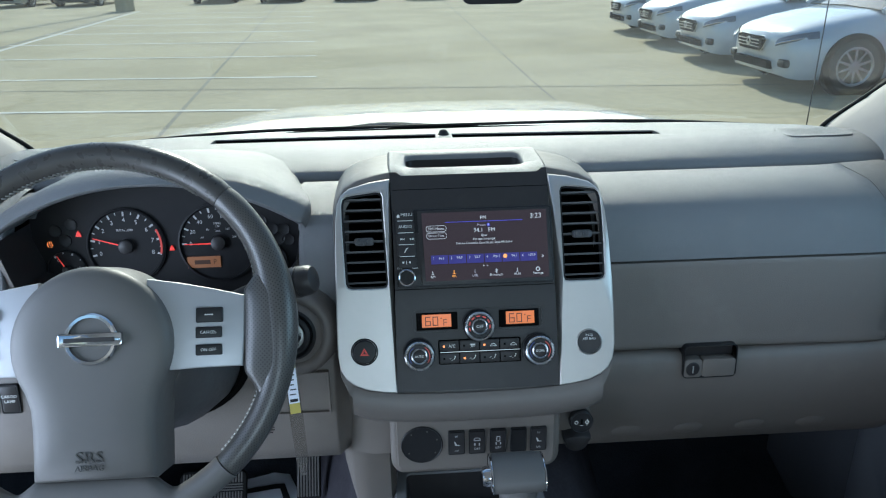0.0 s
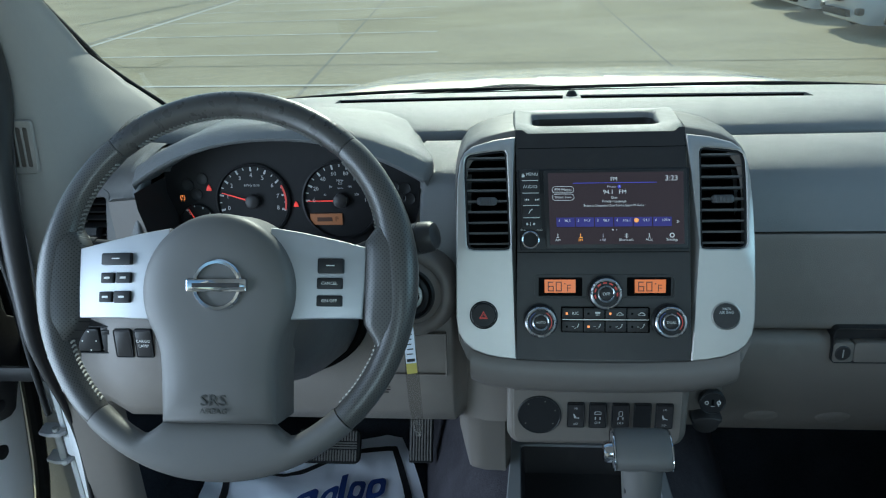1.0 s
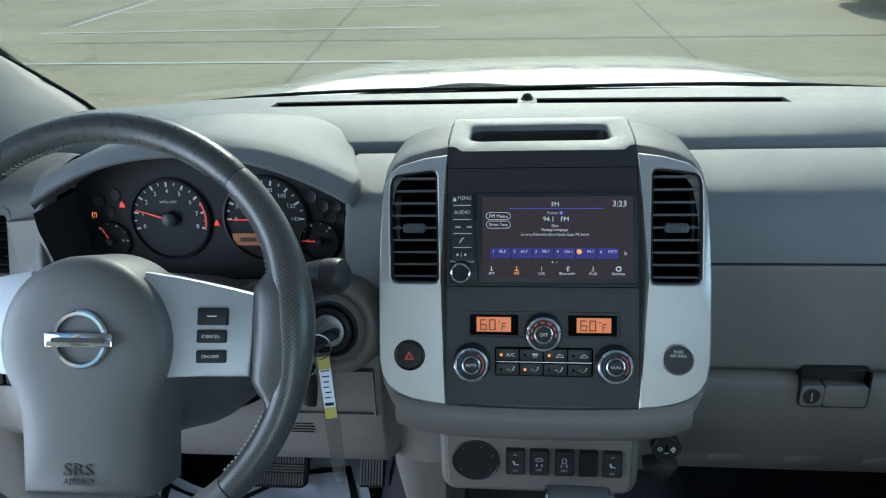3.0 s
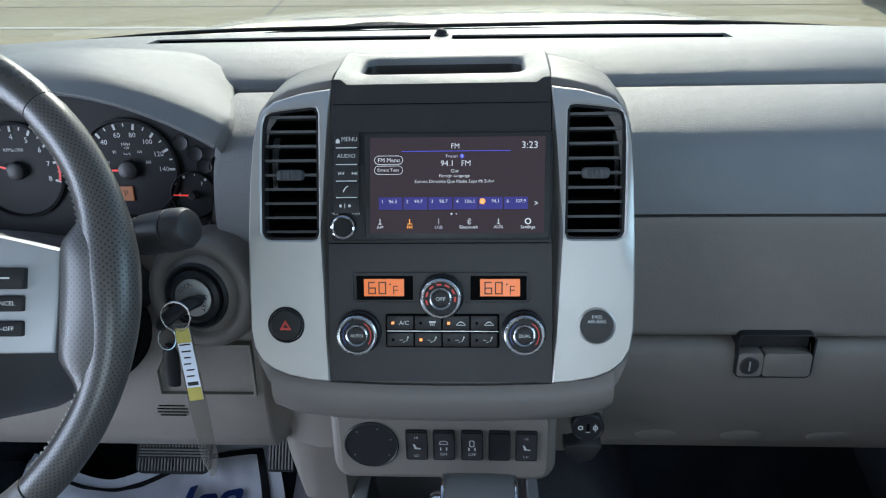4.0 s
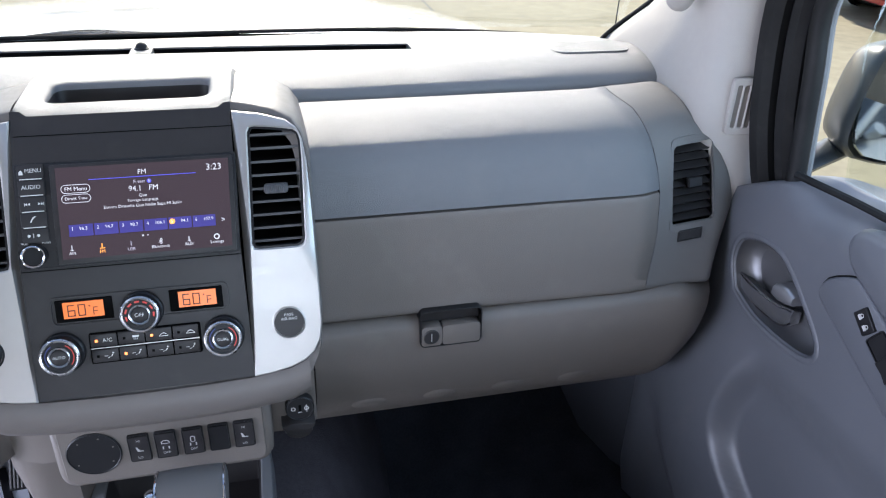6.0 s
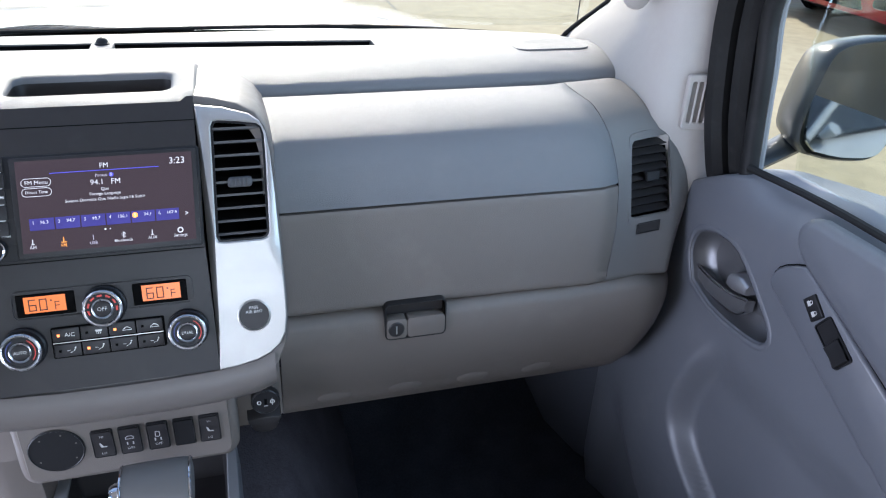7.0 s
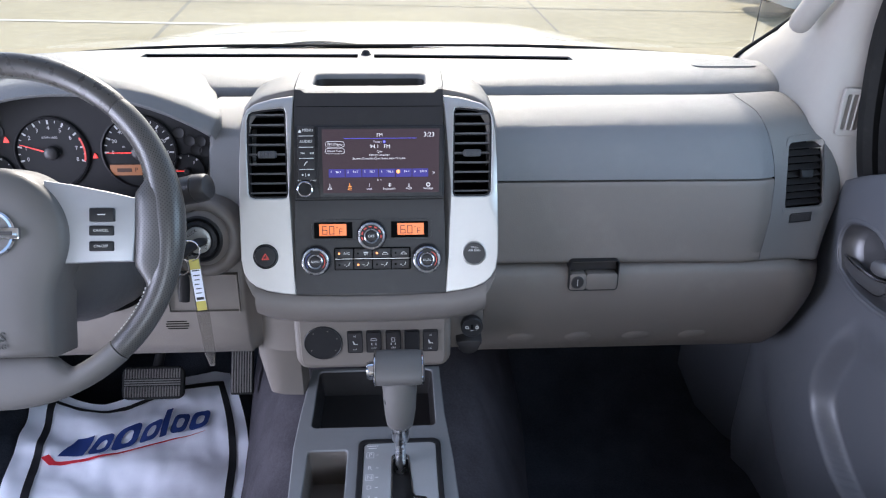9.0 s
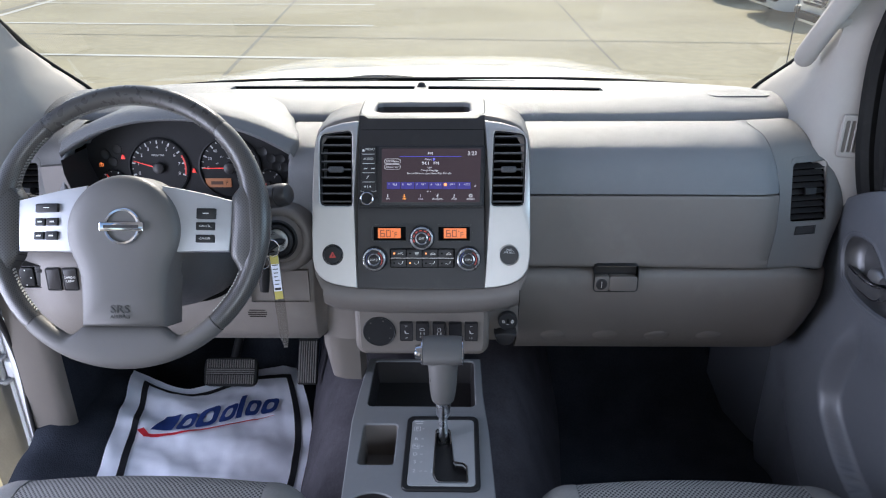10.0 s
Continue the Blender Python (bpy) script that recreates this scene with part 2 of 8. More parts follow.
def plate(bm, outer, holes, z0, z1, M=None, b=0.0):
    """A sheet with holes through it, from z0 to z1 in M, edges chamfered by b."""
    M = M or Matrix()

    def loop(pts, z):
        return [bm.verts.new(M @ Vector((x, y, z))) for x, y in pts]

    for zf, zw in ((z1, z1 - b), (z0, None)):
        edges = []
        for k, pts in enumerate([outer, *holes]):
            ins = pts
            if b and zw is not None:
                ins = inset(pts, b if k == 0 else -b)
            v = loop(ins, zf)
            n = len(v)
            edges += [bm.edges.new((v[i], v[(i + 1) % n])) for i in range(n)]
            if zw is not None:
                rings = [v, loop(pts, zw), loop(pts, z0)]
                for p, q in zip(rings, rings[1:]):
                    for i in range(n):
                        j = (i + 1) % n
                        bm.faces.new((p[i], p[j], q[j], q[i]))
        bmesh.ops.triangle_fill(bm, use_beauty=True, use_dissolve=False, edges=edges)
    return bm


def pocket(bm, pts, z_top, z_bottom, M=None, draft=0.0):
    """The inside of a sunk recess: walls and floor."""
    return loft(bm, [[(x, y, z_top) for x, y in pts], [(x, y, z_bottom) for x, y in inset(pts, draft)]], caps=False, M=M) and cap(bm, inset(pts, draft), z_bottom, M)


def cap(bm, pts, z, M=None):
    M = M or Matrix()
    bm.faces.new([bm.verts.new(M @ Vector((x, y, z))) for x, y in pts])
    return bm


def box(bm, x0, x1, y0, y1, z0, z1, b=0.002, M=None, r=None):
    r = b if r is None else r
    o = rr(x0, x1, y0, y1, r, 2) if r else [(x0, y0), (x1, y0), (x1, y1), (x0, y1)]
    if b:
        rings = [(inset(o, b), z0), (inset(o, 0.3 * b), z0 + 0.3 * b), (o, z0 + b), (o, z1 - b), (inset(o, 0.3 * b), z1 - 0.3 * b), (inset(o, b), z1)]
    else:
        rings = [(o, z0), (o, z1)]
    return loft(bm, [[(x, y, z) for x, y in p] for p, z in rings], M=M)


def lathe(bm, prof, M=None, seg=32):
    rings = [[(r * math.cos(2 * math.pi * i / seg), r * math.sin(2 * math.pi * i / seg), z) for i in range(seg)] for r, z in prof]
    loft(bm, rings, caps=False, M=M)
    M = M or Matrix()
    for r, z in (prof[0], prof[-1]):
        if r < 0.001:
            cap(bm, [(r * math.cos(2 * math.pi * i / seg), r * math.sin(2 * math.pi * i / seg)) for i in range(seg)], z, M)
    return bm


def tube(bm, pts, r, seg=10, closed=False, squash=1.0, M=None):
    """A round bar along points; r may be one radius or one for each point."""
    pts = [Vector(p) for p in pts]
    n = len(pts)
    rs = r if isinstance(r, (list, tuple)) else [r] * n
    rings = []
    side = None
    for i, p in enumerate(pts):
        a = pts[i - 1] if (i or closed) else p
        c = pts[(i + 1) % n] if (i < n - 1 or closed) else p
        d = (c - a).normalized()
        if side is None:
            side = d.cross(Vector((0, 0, 1)))
            if side.length < 0.3:
                side = d.cross(Vector((0, 1, 0)))
        side = (side - d * side.dot(d)).normalized()
        top = side.cross(d).normalized()
        rings.append([p + side * rs[i] * math.cos(2 * math.pi * k / seg) + top * rs[i] * squash * math.sin(2 * math.pi * k / seg) for k in range(seg)])
    if closed:
        rings.append(rings[0])
    return loft(bm, rings, caps=not closed, M=M)


def smooth_path(pts, n=6):
    """A Catmull-Rom curve through points."""
    P = [Vector(p) for p in pts]
    P = [P[0] * 2 - P[1], *P, P[-1] * 2 - P[-2]]
    out = []
    for i in range(1, len(P) - 2):
        for k in range(n):
            t = k / n
            a, b, c, d = P[i - 1], P[i], P[i + 1], P[i + 2]
            out.append(0.5 * (2 * b + (c - a) * t + (2 * a - 5 * b + 4 * c - d) * t * t + (3 * b - a - 3 * c + d) * t ** 3))
    out.append(P[-2])
    return out


GLYPHS = {}


def write(bm, body, size, M, x=0.0, y=0.0, z=0.0, align='CENTER', stretch=1.0):
    """Flat letters in the plane of M."""
    key = (body, align)
    if key not in GLYPHS:
        cu = bpy.data.curves.new("writing", 'FONT')
        cu.body, cu.size, cu.align_x, cu.align_y, cu.resolution_u = body, 1.0, align, 'CENTER', 2
        ob = bpy.data.objects.new("writing", cu)
        GLYPHS[key] = bpy.data.meshes.new_from_object(ob)
        bpy.data.objects.remove(ob)
        bpy.data.curves.remove(cu)
    me = GLYPHS[key].copy()
    me.transform(M @ Matrix.Translation((x, y, z)) @ Matrix.Diagonal((size * stretch, size, 1, 1)))
    bm.from_mesh(me)
    bpy.data.meshes.remove(me)
    return bm


def bar(bm, x0, x1, y0, y1, z, M):
    """A flat strip in the plane of M."""
    bm.faces.new([bm.verts.new(M @ Vector(p)) for p in ((x0, y0, z), (x1, y0, z), (x1, y1, z), (x0, y1, z))])
    return bm


def tilted(x, y, z, deg):
    """A plane that faces the seats and leans back by deg: X right, Y up along it, Z out of it."""
    c, s = math.cos(radians(deg)), math.sin(radians(deg))
    m = Matrix(((1, 0, 0, x), (0, s, -c, y), (0, c, s, z), (0, 0, 0, 1)))
    return m


XC = -0.02   # the truck's middle line


# ---- Ground and cab shell ----
M_CONCRETE = material("weathered_concrete", (0.335, 0.298, 0.198), 0.9, var=0.22, scale=0.45, grain=0.5, grain_scale=60, spots=0.10, spec=0.2)
M_LINE = material("worn_white_road_paint", (0.52, 0.505, 0.455), 0.8, var=0.1, scale=5, spots=0.25)
M_JOINT = material("dirty_concrete_joint", (0.205, 0.188, 0.145), 0.95, var=0.25, scale=3)

bm = B()
bar(bm, -600, 600, -600, 900, 0.0, Matrix())
solo("ground", bm, M_CONCRETE, "sunlit pale tan concrete of a parking lot", "ground", kind="structure")


def strip(name, pts, w, z, mat, label, category):
    """A flat band along a line on the ground."""
    bm = B()
    for (xa, ya), (xb, yb) in zip(pts, pts[1:]):
        d = Vector((xb - xa, yb - ya)).normalized()
        sx, sy = -d.y * w / 2, d.x * w / 2
        bm.faces.new([bm.verts.new(p) for p in ((xa - sx, ya - sy, z), (xb - sx, yb - sy, z), (xb + sx, yb + sy, z), (xa + sx, ya + sy, z))])
    return solo(name, bm, mat, label, category, kind="structure")


for k in range(8):
    y = 7.91 + 2.69 * k
    strip("parking_line", [(-1.0 - 0.26 * k, y), (-7.6 - 0.3 * k, y + 0.62)], 0.10, 0.006, M_LINE, "thin worn white parking line on concrete", "parking line")
strip("ground_joint_1", [(-2.3, 5.0), (-2.54, 7.46), (-4.37, 27.3), (-5.5, 40)], 0.05, 0.004, M_JOINT, "dark filled joint between concrete slabs", "joint")
strip("ground_joint_2", [(1.83, 4.0), (1.83, 9.3), (2.2, 40)], 0.03, 0.004, M_JOINT, "thin dark joint between concrete slabs", "joint")
strip("ground_joint_3", [(-30, 12.6), (-3.16, 9.68), (0.68, 9.26), (12, 8.0)], 0.035, 0.004, M_JOINT, "thin dark joint between concrete slabs", "joint")
strip("ground_joint_4", [(-8.05, 12.0), (-8.85, 20.0), (-9.72, 28.9)], 0.16, 0.005, M_JOINT, "dark drainage joint beside a painted line", "joint")
strip("edge_line", [(-7.83, 12.0), (-8.63, 20.0), (-9.50, 28.9)], 0.12, 0.007, M_LINE, "worn white painted edge line", "parking line")

# Cab shell: floor, roof, back wall and pillars close the place round the camera
FLOOR = 0.55
bm = B()
loft(bm, [[(x, y, z) for y, z in ((-1.95, FLOOR), (-0.3, FLOOR), (0.25, FLOOR), (0.36, FLOOR + 0.015), (0.62, 0.80), (0.64, 1.235))] for x in (XC - 0.76, XC, XC + 0.76)], closed=False)
solo("floor", bm, M_CARPET, "dark charcoal carpet of the cab floor and toe board", "floor", kind="structure")
bm = B()
loft(bm, [[(XC + x, y, z) for x, z in ((-0.70, 1.70), (-0.60, 1.775), (0, 1.80), (0.60, 1.775), (0.70, 1.70))] for y in (-0.10, -0.6, -1.3, -1.95)], closed=False)
loft(bm, [[(XC + x, y, z + 0.05) for x, z in ((-0.72, 1.70), (-0.60, 1.775), (0, 1.80), (0.60, 1.775), (0.72, 1.70))] for y in (-0.10, -0.6, -1.3, -1.95)], closed=False)
solo("ceiling", bm, M_PILLAR, "light beige-grey cloth headliner of the cab", "ceiling", kind="structure")
bm = B()
plate(bm, rr(XC - 0.76, XC + 0.76, 0.5, 1.82, 0.05), [rr(XC - 0.58, XC + 0.58, 1.32, 1.70, 0.06)], -0.02, 0.02, tilted(0, -1.97, 0, 0))
solo("wall_rear", bm, M_PILLAR, "light grey rear wall of the cab with a window", "wall", kind="structure")
for side, nm in ((-1, "wall_left"), (1, "wall_right")):
    x = XC + side * 0.765
    bm = B()
    Mx = Matrix(((0, 0, 1, x), (1, 0, 0, 0), (0, 1, 0, 0), (0, 0, 0, 1)))
    plate(bm, [(-1.95, 0.45), (-0.85, 0.45), (-0.85, 1.72), (-1.95, 1.72)], [rr(-1.80, -0.97, 1.26, 1.64, 0.05)], -0.03, 0.03, Mx)
    solo(nm, bm, M_PILLAR, "light grey side of the rear cab with a window", "wall", kind="structure")
bm = B()
loft(bm, [[(XC + x, 0.655, z) for x in (-0.8, 0.8)] for z in (0.45, 1.235)], closed=False)
solo("wall_front", bm, M_CAVITY, "dark bulkhead behind the dashboard", "wall", kind="structure")


# Windshield pane, its dark edge band and the pillars


def ws_y(z):
    return 0.47 - (z - 1.32) / 0.712


bm = B()
loft(bm, [[(XC + x * (0.77 - 0.13 * t), 0.485 - 0.60 * t + 0.05 * (1 - x * x), 1.315 + 0.43 * t) for x in [k / 6 for k in range(-6, 7)]] for t in (0, 0.25, 0.5, 0.75, 1)], closed=False)
pane = solo("windshield", bm, M_SHIELD, "large clear curved windshield glass", "windshield", kind="structure")
pane.visible_shadow = False


def pillar(side):
    """An A-pillar trim from the dashboard to the roof, with its slotted speaker grille."""
    rows, rim = [], []
    for z in (1.16, 1.22, 1.28, 1.32, 1.37, 1.43, 1.50, 1.58, 1.66, 1.75):
        yf = min(ws_y(max(z, 1.345)) + 0.0, 0.445)
        yr = (0.122 if side > 0 else 0.100) + 0.1 * (min(z, 1.43) - 1.21) - max(0, z - 1.43) ** 1.3 * 0.75
        xg = 0.755 - 0.12 * max(0.0, z - 1.345)
        xr = (0.747 if side > 0 else 0.768) - 0.10 * max(0.0, z - 1.45)
        ys = [yf + 0.012, yf, yf * 0.8 + yr * 0.2, yf * 0.5 + yr * 0.5, yr + 0.010, yr]
        xs = [xg + 0.015, xg, xg - 0.028, (xg + xr) / 2 - 0.034, xr - (0.052 if z > 1.27 or side < 0 else 0.018), xr]
        flare = min(1.0, max(0.0, (1.41 - z) / 0.11)) ** 1.6
        for q, w in ((1, 0.105), (2, 0.075), (3, 0.052), (4, 0.010)):
            xs[q] -= w * flare
        ys[1] -= 0.03 * flare
        ys[0] -= 0.03 * flare
        rim.append((XC + side * (xs[1] - 0.003), ys[1] + 0.001, z))
        rows.append([(XC + side * x, y, z) for x, y in zip(xs, ys)] + [(XC + side * (xr + 0.06), yr, z), (XC + side * (xg + 0.06), yf, z)])
    name = "pillar_trim"
    root = thing(name, "light beige-grey plastic windshield pillar trim", "pillar trim", (XC + side * 0.74, 0.2, 1.16), kind="structure")
    bm = B()
    loft(bm, rows)
    part("cover", bm, M_PILLAR, root, angle=95)
    bm = B()
    tube(bm, smooth_path(rim[2:], 4), 0.004, 8)
    part("glass_gasket", bm, M_RUBBER, root)
    # slotted grille, upright on the inner face
    bm = B()
    g = Matrix(((1, 0, -side * 0.17, 0.716 if side > 0 else -0.7605), (-side * 0.17, 0, -1, 0.1265 if side > 0 else 0.1060), (0, 1, 0, 1.3000 if side > 0 else 1.333), (0, 0, 0, 1)))
    g = g @ pose(0, 0, 0, 0, 0, 0 if side > 0 else -4)
    plate(bm, rr(-0.0180, 0.0180, -0.036, 0.036, 0.005), [rr(-0.0120 + 0.0088 * k, -0.0058 + 0.0088 * k, -0.027, 0.027, 0.002, 2) for k in range(3)], -0.004, 0.0030, g, 0.001)
    grille = part("grille", bm, M_PILLAR, root)
    bm = B()
    box(bm, -0.015, 0.015, -0.031, 0.031, -0.004, 0.0005, 0, g)
    part("recess", bm, M_LOWER, grille)
    return root


pillar(1)
pillar(-1)
# dark ceramic band and gasket along the glass
for side in (-1, 1):
    bm = B()
    pts = [(XC + side * (0.752 - 0.12 * (z - 1.345)), ws_y(z) + 0.006, z) for z in (1.335, 1.36, 1.40, 1.45, 1.52, 1.6, 1.7)]
    tube(bm, smooth_path(pts, 4), 0.0085 if side > 0 else 0.0055, 8)
    solo("window_gasket", bm, M_RUBBER, "black rubber gasket beside the windshield", "gasket", kind="structure")
bm = B()
tube(bm, smooth_path([(XC + 0.742 * k, 0.494 + 0.013 * (1 - k * k), 1.3195 - 0.036 * k ** 4) for k in (-1, -0.9, -0.5, 0, 0.5, 0.9, 1)], 5), [0.0030 + 0.0035 * max(0.0, i / 30 - 0.6) / 0.4 for i in range(31)], 8)
solo("window_gasket", bm, M_RUBBER, "black rubber gasket beside the windshield", "gasket", kind="structure")


def door_seal(side):
    """Bundle of rubber weatherstrips round the front of a door opening."""
    root = thing("weatherstrip", "thick black rubber door weatherstrip", "weatherstrip", (XC + side * 0.75, 0.08, 1.2), kind="structure")
    for k in range(2 if side > 0 else 0):
        bm = B()
        dx, dy = 0.008 + 0.016 * k, -0.012 - 0.027 * k
        if side > 0:
            pts = [(0.792, 0.100, 1.160), (0.768, 0.104, 1.195), (0.753, 0.109, 1.235), (0.744, 0.125, 1.32), (0.740, 0.130, 1.45)]
        else:
            pts = [(0.735, 0.046, 0.55), (0.735, 0.044, 0.75), (0.735, 0.055, 0.926), (0.733, 0.022, 1.096), (0.733, 0.045, 1.2), (0.732, 0.082, 1.32), (0.732, 0.115, 1.46)]
        pts = pts + [(0.722, 0.05, 1.57), (0.70, -0.06, 1.68), (0.68, -0.3, 1.74), (0.68, -0.8, 1.75)]
        tube(bm, smooth_path([(XC + side * (x + dx), y + dy, z) for x, y, z in pts], 5), (0.016 if side > 0 else 0.013) - 0.001 * k, 8)
        part("strip", bm, M_RUBBER, root)
    if side < 0:
        for pts, rs, mat in (([(-0.762, 0.050, 0.55), (-0.762, 0.054, 0.746), (-0.762, 0.063, 0.874), (-0.763, 0.056, 0.95), (-0.766, 0.043, 1.02), (-0.768, 0.037, 1.08), (-0.768, 0.041, 1.13), (-0.768, 0.048, 1.19), (-0.768, 0.057, 1.257), (-0.768, 0.071, 1.331), (-0.768, 0.104, 1.425), (-0.755, 0.06, 1.57), (-0.735, -0.06, 1.68), (-0.715, -0.3, 1.74), (-0.715, -0.8, 1.75)], (0.004, 0.004, 0.004, 0.005, 0.008, 0.011, 0.013, 0.0145, 0.0155, 0.016, 0.016, 0.016, 0.016, 0.016, 0.016), M_PANEL), ([(-0.784, 0.045, 0.95), (-0.784, 0.042, 1.05), (-0.784, 0.046, 1.135), (-0.784, 0.043, 1.204), (-0.784, 0.047, 1.275), (-0.784, 0.060, 1.334), (-0.784, 0.090, 1.427), (-0.775, 0.045, 1.57), (-0.75, -0.07, 1.69), (-0.73, -0.3, 1.755), (-0.73, -0.8, 1.765)], (0.005,) * 4 + (0.007,) * 7, M_RUBBER)):
            bm = B()
            path = smooth_path(pts, 5)
            tube(bm, path, [rs[i // 5] + (rs[min(i // 5 + 1, len(rs) - 1)] - rs[i // 5]) * (i % 5) / 5 for i in range(len(path))], 10)
            part("strip", bm, mat, root)
    return root


door_seal(1)
door_seal(-1)


# ---- Dashboard ----
PAD = [(0.222, 1.296), (0.212, 1.304), (0.185, 1.304), (0.15, 1.298), (0.118, 1.285), (0.096, 1.264), (0.083, 1.24), (0.076, 1.2165)]
FACE = [(0.0765, 1.2115), (0.070, 1.18), (0.064, 1.14), (0.061, 1.11), (0.060, 1.091), (0.075, 1.086)]


def end_drop(x, start=0.716, reach=0.034):
    """How far the dashboard's rounded ends fall away."""
    k = min(1.0, max(0.0, (abs(x - XC) - start) / reach))
    return 1 - math.sqrt(max(0.0, 1 - k * k))


SEAM = [(1.304, -0.026), (1.297, -0.014), (1.271, -0.006), (1.234, 0.001), (1.209, 0.004), (1.162, 0.004), (1.106, -0.004), (1.086, -0.006)]


def seam_shift(x, z):
    """How far the seam of the passenger end leans from upright, fading to both sides."""
    k = max(0.0, 1 - abs(x - 0.594) / (0.20 if x < 0.594 else 0.028))
    for (za, a), (zb, b) in zip(SEAM, SEAM[1:]):
        if zb <= z <= za:
            return k * (a + (b - a) * (za - z) / (za - zb))
    return (-0.026 if z > 1.304 else -0.006) * k


def pad_ring(prof, x, lo=1.086):
    d, dz = end_drop(x), end_drop(x, 0.655, 0.0955)
    out = []
    for y, z in prof:
        f = max(0.0, (z - lo) / (1.304 - lo))
        e = min(1.0, max(0.0, (abs(x - XC) - (0.575 if x > 0 else 0.555)) / (0.11 if x > 0 else 0.075)))
        e = 0.037 * e * e * (3 - 2 * e)
        out.append((x + seam_shift(x, 1.304 if y > 0.19 else z), y + e * min(1.0, 0.35 + f) * (1 - max(0.0, f - 0.8) * 2) + 0.09 * d * (1 - 0.35 * f), z - 0.12 * dz * f - 0.010 * (abs(x - XC) / 0.72) ** 4 * (1 - f)))
    return out


def spread(x0, x1, n):
    return [x0 + (x1 - x0) * i / n for i in range(n + 1)]


dash = thing("dashboard", "grey grained plastic dashboard with a sunlit top", "dashboard", (0, 0.2, 1.1))
# upper shelf that runs the full width under the glass
SHELF_BACK = [(0.500, 1.3150), (0.485, 1.3180), (0.465, 1.3205), (0.44, 1.3228)]
SHELF_FRONT = [(0.33, 1.329), (0.302, 1.3282), (0.278, 1.3255), (0.256, 1.3203), (0.240, 1.3145), (0.230, 1.3085), (0.2255, 1.302), (0.224, 1.294)]


def slot_y(x):
    """Far edge of the defroster slot, which bows towards the glass."""
    return 0.411 - 0.08 * (x + 0.25) ** 2


def shelf_ring(x, depth):
    yf, yn = slot_y(x), slot_y(x) - 0.038
    prof = SHELF_BACK + [(yf + 0.004, 1.3248), (yf, 1.3254), (yf - 0.0008, 1.3254 - depth), (yn + 0.0008, 1.3272 - depth), (yn, 1.3272), (yn - 0.004, 1.3275)] + SHELF_FRONT
    d = end_drop(x, 0.66, 0.09)
    return [(x, y + 0.06 * d * (1 if y < 0.3 else 0.1) + 0.012 * (abs(x - XC) / 0.7) ** 2, z - 0.035 * d - 0.03 * max(0.0, (y - 0.37) / 0.12) * (abs(x - XC) / 0.73) ** 5) for y, z in prof]


bm = B()
SLOT_0, SLOT_1 = -0.394, 0.340
rings = [shelf_ring(x, 0.0) for x in [*spread(-0.768, -0.62, 6), *spread(-0.60, SLOT_0 - 0.001, 5)]]
rings += [shelf_ring(x, 0.016) for x in spread(SLOT_0, SLOT_1, 18)]
rings += [shelf_ring(x, 0.0) for x in [*spread(SLOT_1 + 0.001, 0.56, 5), *spread(0.58, 0.728, 6)]]
loft(bm, rings, closed=False)
part("upper_shelf", bm, M_DASH, dash, "sunlit grained grey plastic upper shelf", 60)
# black liner of the slot and the light sensor on its bridge
bm = B()
loft(bm, [[(x, y, z) for y, z in ((slot_y(x) + 0.0105 * (x / 0.7) ** 2 - 0.0012, 1.3235), (slot_y(x) - 0.003, 1.3125), (slot_y(x) - 0.035, 1.3125), (slot_y(x) + 0.0105 * (x / 0.7) ** 2 - 0.0368, 1.3262))] for x in spread(SLOT_0 + 0.001, SLOT_1 - 0.001, 18)], closed=False)
part("defroster_slot", bm, M_CAVITY, dash, "long black defroster slot")
bm = B()
box(bm, -0.028, 0.000, 0.370, 0.399, 1.316, 1.3275, 0.0015)
part("sensor_bridge", bm, M_DASH, dash)
bm = B()
lathe(bm, [(0.0095, -0.004), (0.0095, 0.0015), (0.0078, 0.0023), (0.0068, 0.0052), (0.0046, 0.0075), (0.0012, 0.0086)], Matrix.Translation((-0.014, 0.394, 1.3275)), 20)
part("light_sensor", bm, M_BLACK, dash, "small black dome light sensor")
# speaker grilles at both ends of the shelf
for x0 in (0.530, -0.675):
    bm = B()
    plate(bm, rr(x0, x0 + 0.115, 0.297, 0.357, 0.018), [], 1.3270, 1.3287, None, 0.0008)
    g = part("speaker_grille", bm, M_DASH, dash, "grey perforated speaker grille")
    bm = B()
    for i in range(17):
        for j in range(11):
            cap(bm, circle(x0 + 0.012 + 0.0056 * i, 0.303 + 0.0048 * j, 0.0013, 6), 1.3290)
    part("speaker_perforation", bm, M_SLAT, g)
# padded upper panels
SECTION = smooth_path([(y, z, 0) for y, z in PAD + FACE[1:]], 6)
UPPER = [(q.x, q.y) for q in SECTION[:43]]
LOWER = [(0.0762, 1.2130)] + [(q.x, q.y) for q in SECTION[43:]]
XS = spread(0.165, 0.5938, 18)


def seam_edge(prof):
    """Rounded edge of a panel where it dips into the seam."""
    return [[(x + dx, y + dy, z - dy * 0.4) for x, y, z in pad_ring(prof, 0.5938)] for dx, dy in ((0.0003, 0.0008), (0.0004, 0.006))]


bm = B()
loft(bm, [pad_ring(UPPER, x) for x in XS] + seam_edge(UPPER), closed=False)
loft(bm, [[pad_ring(UPPER, x)[-1], (x, 0.10, 1.214)] for x in XS], closed=False)
part("passenger_pad", bm, M_DASH, dash, angle=60)
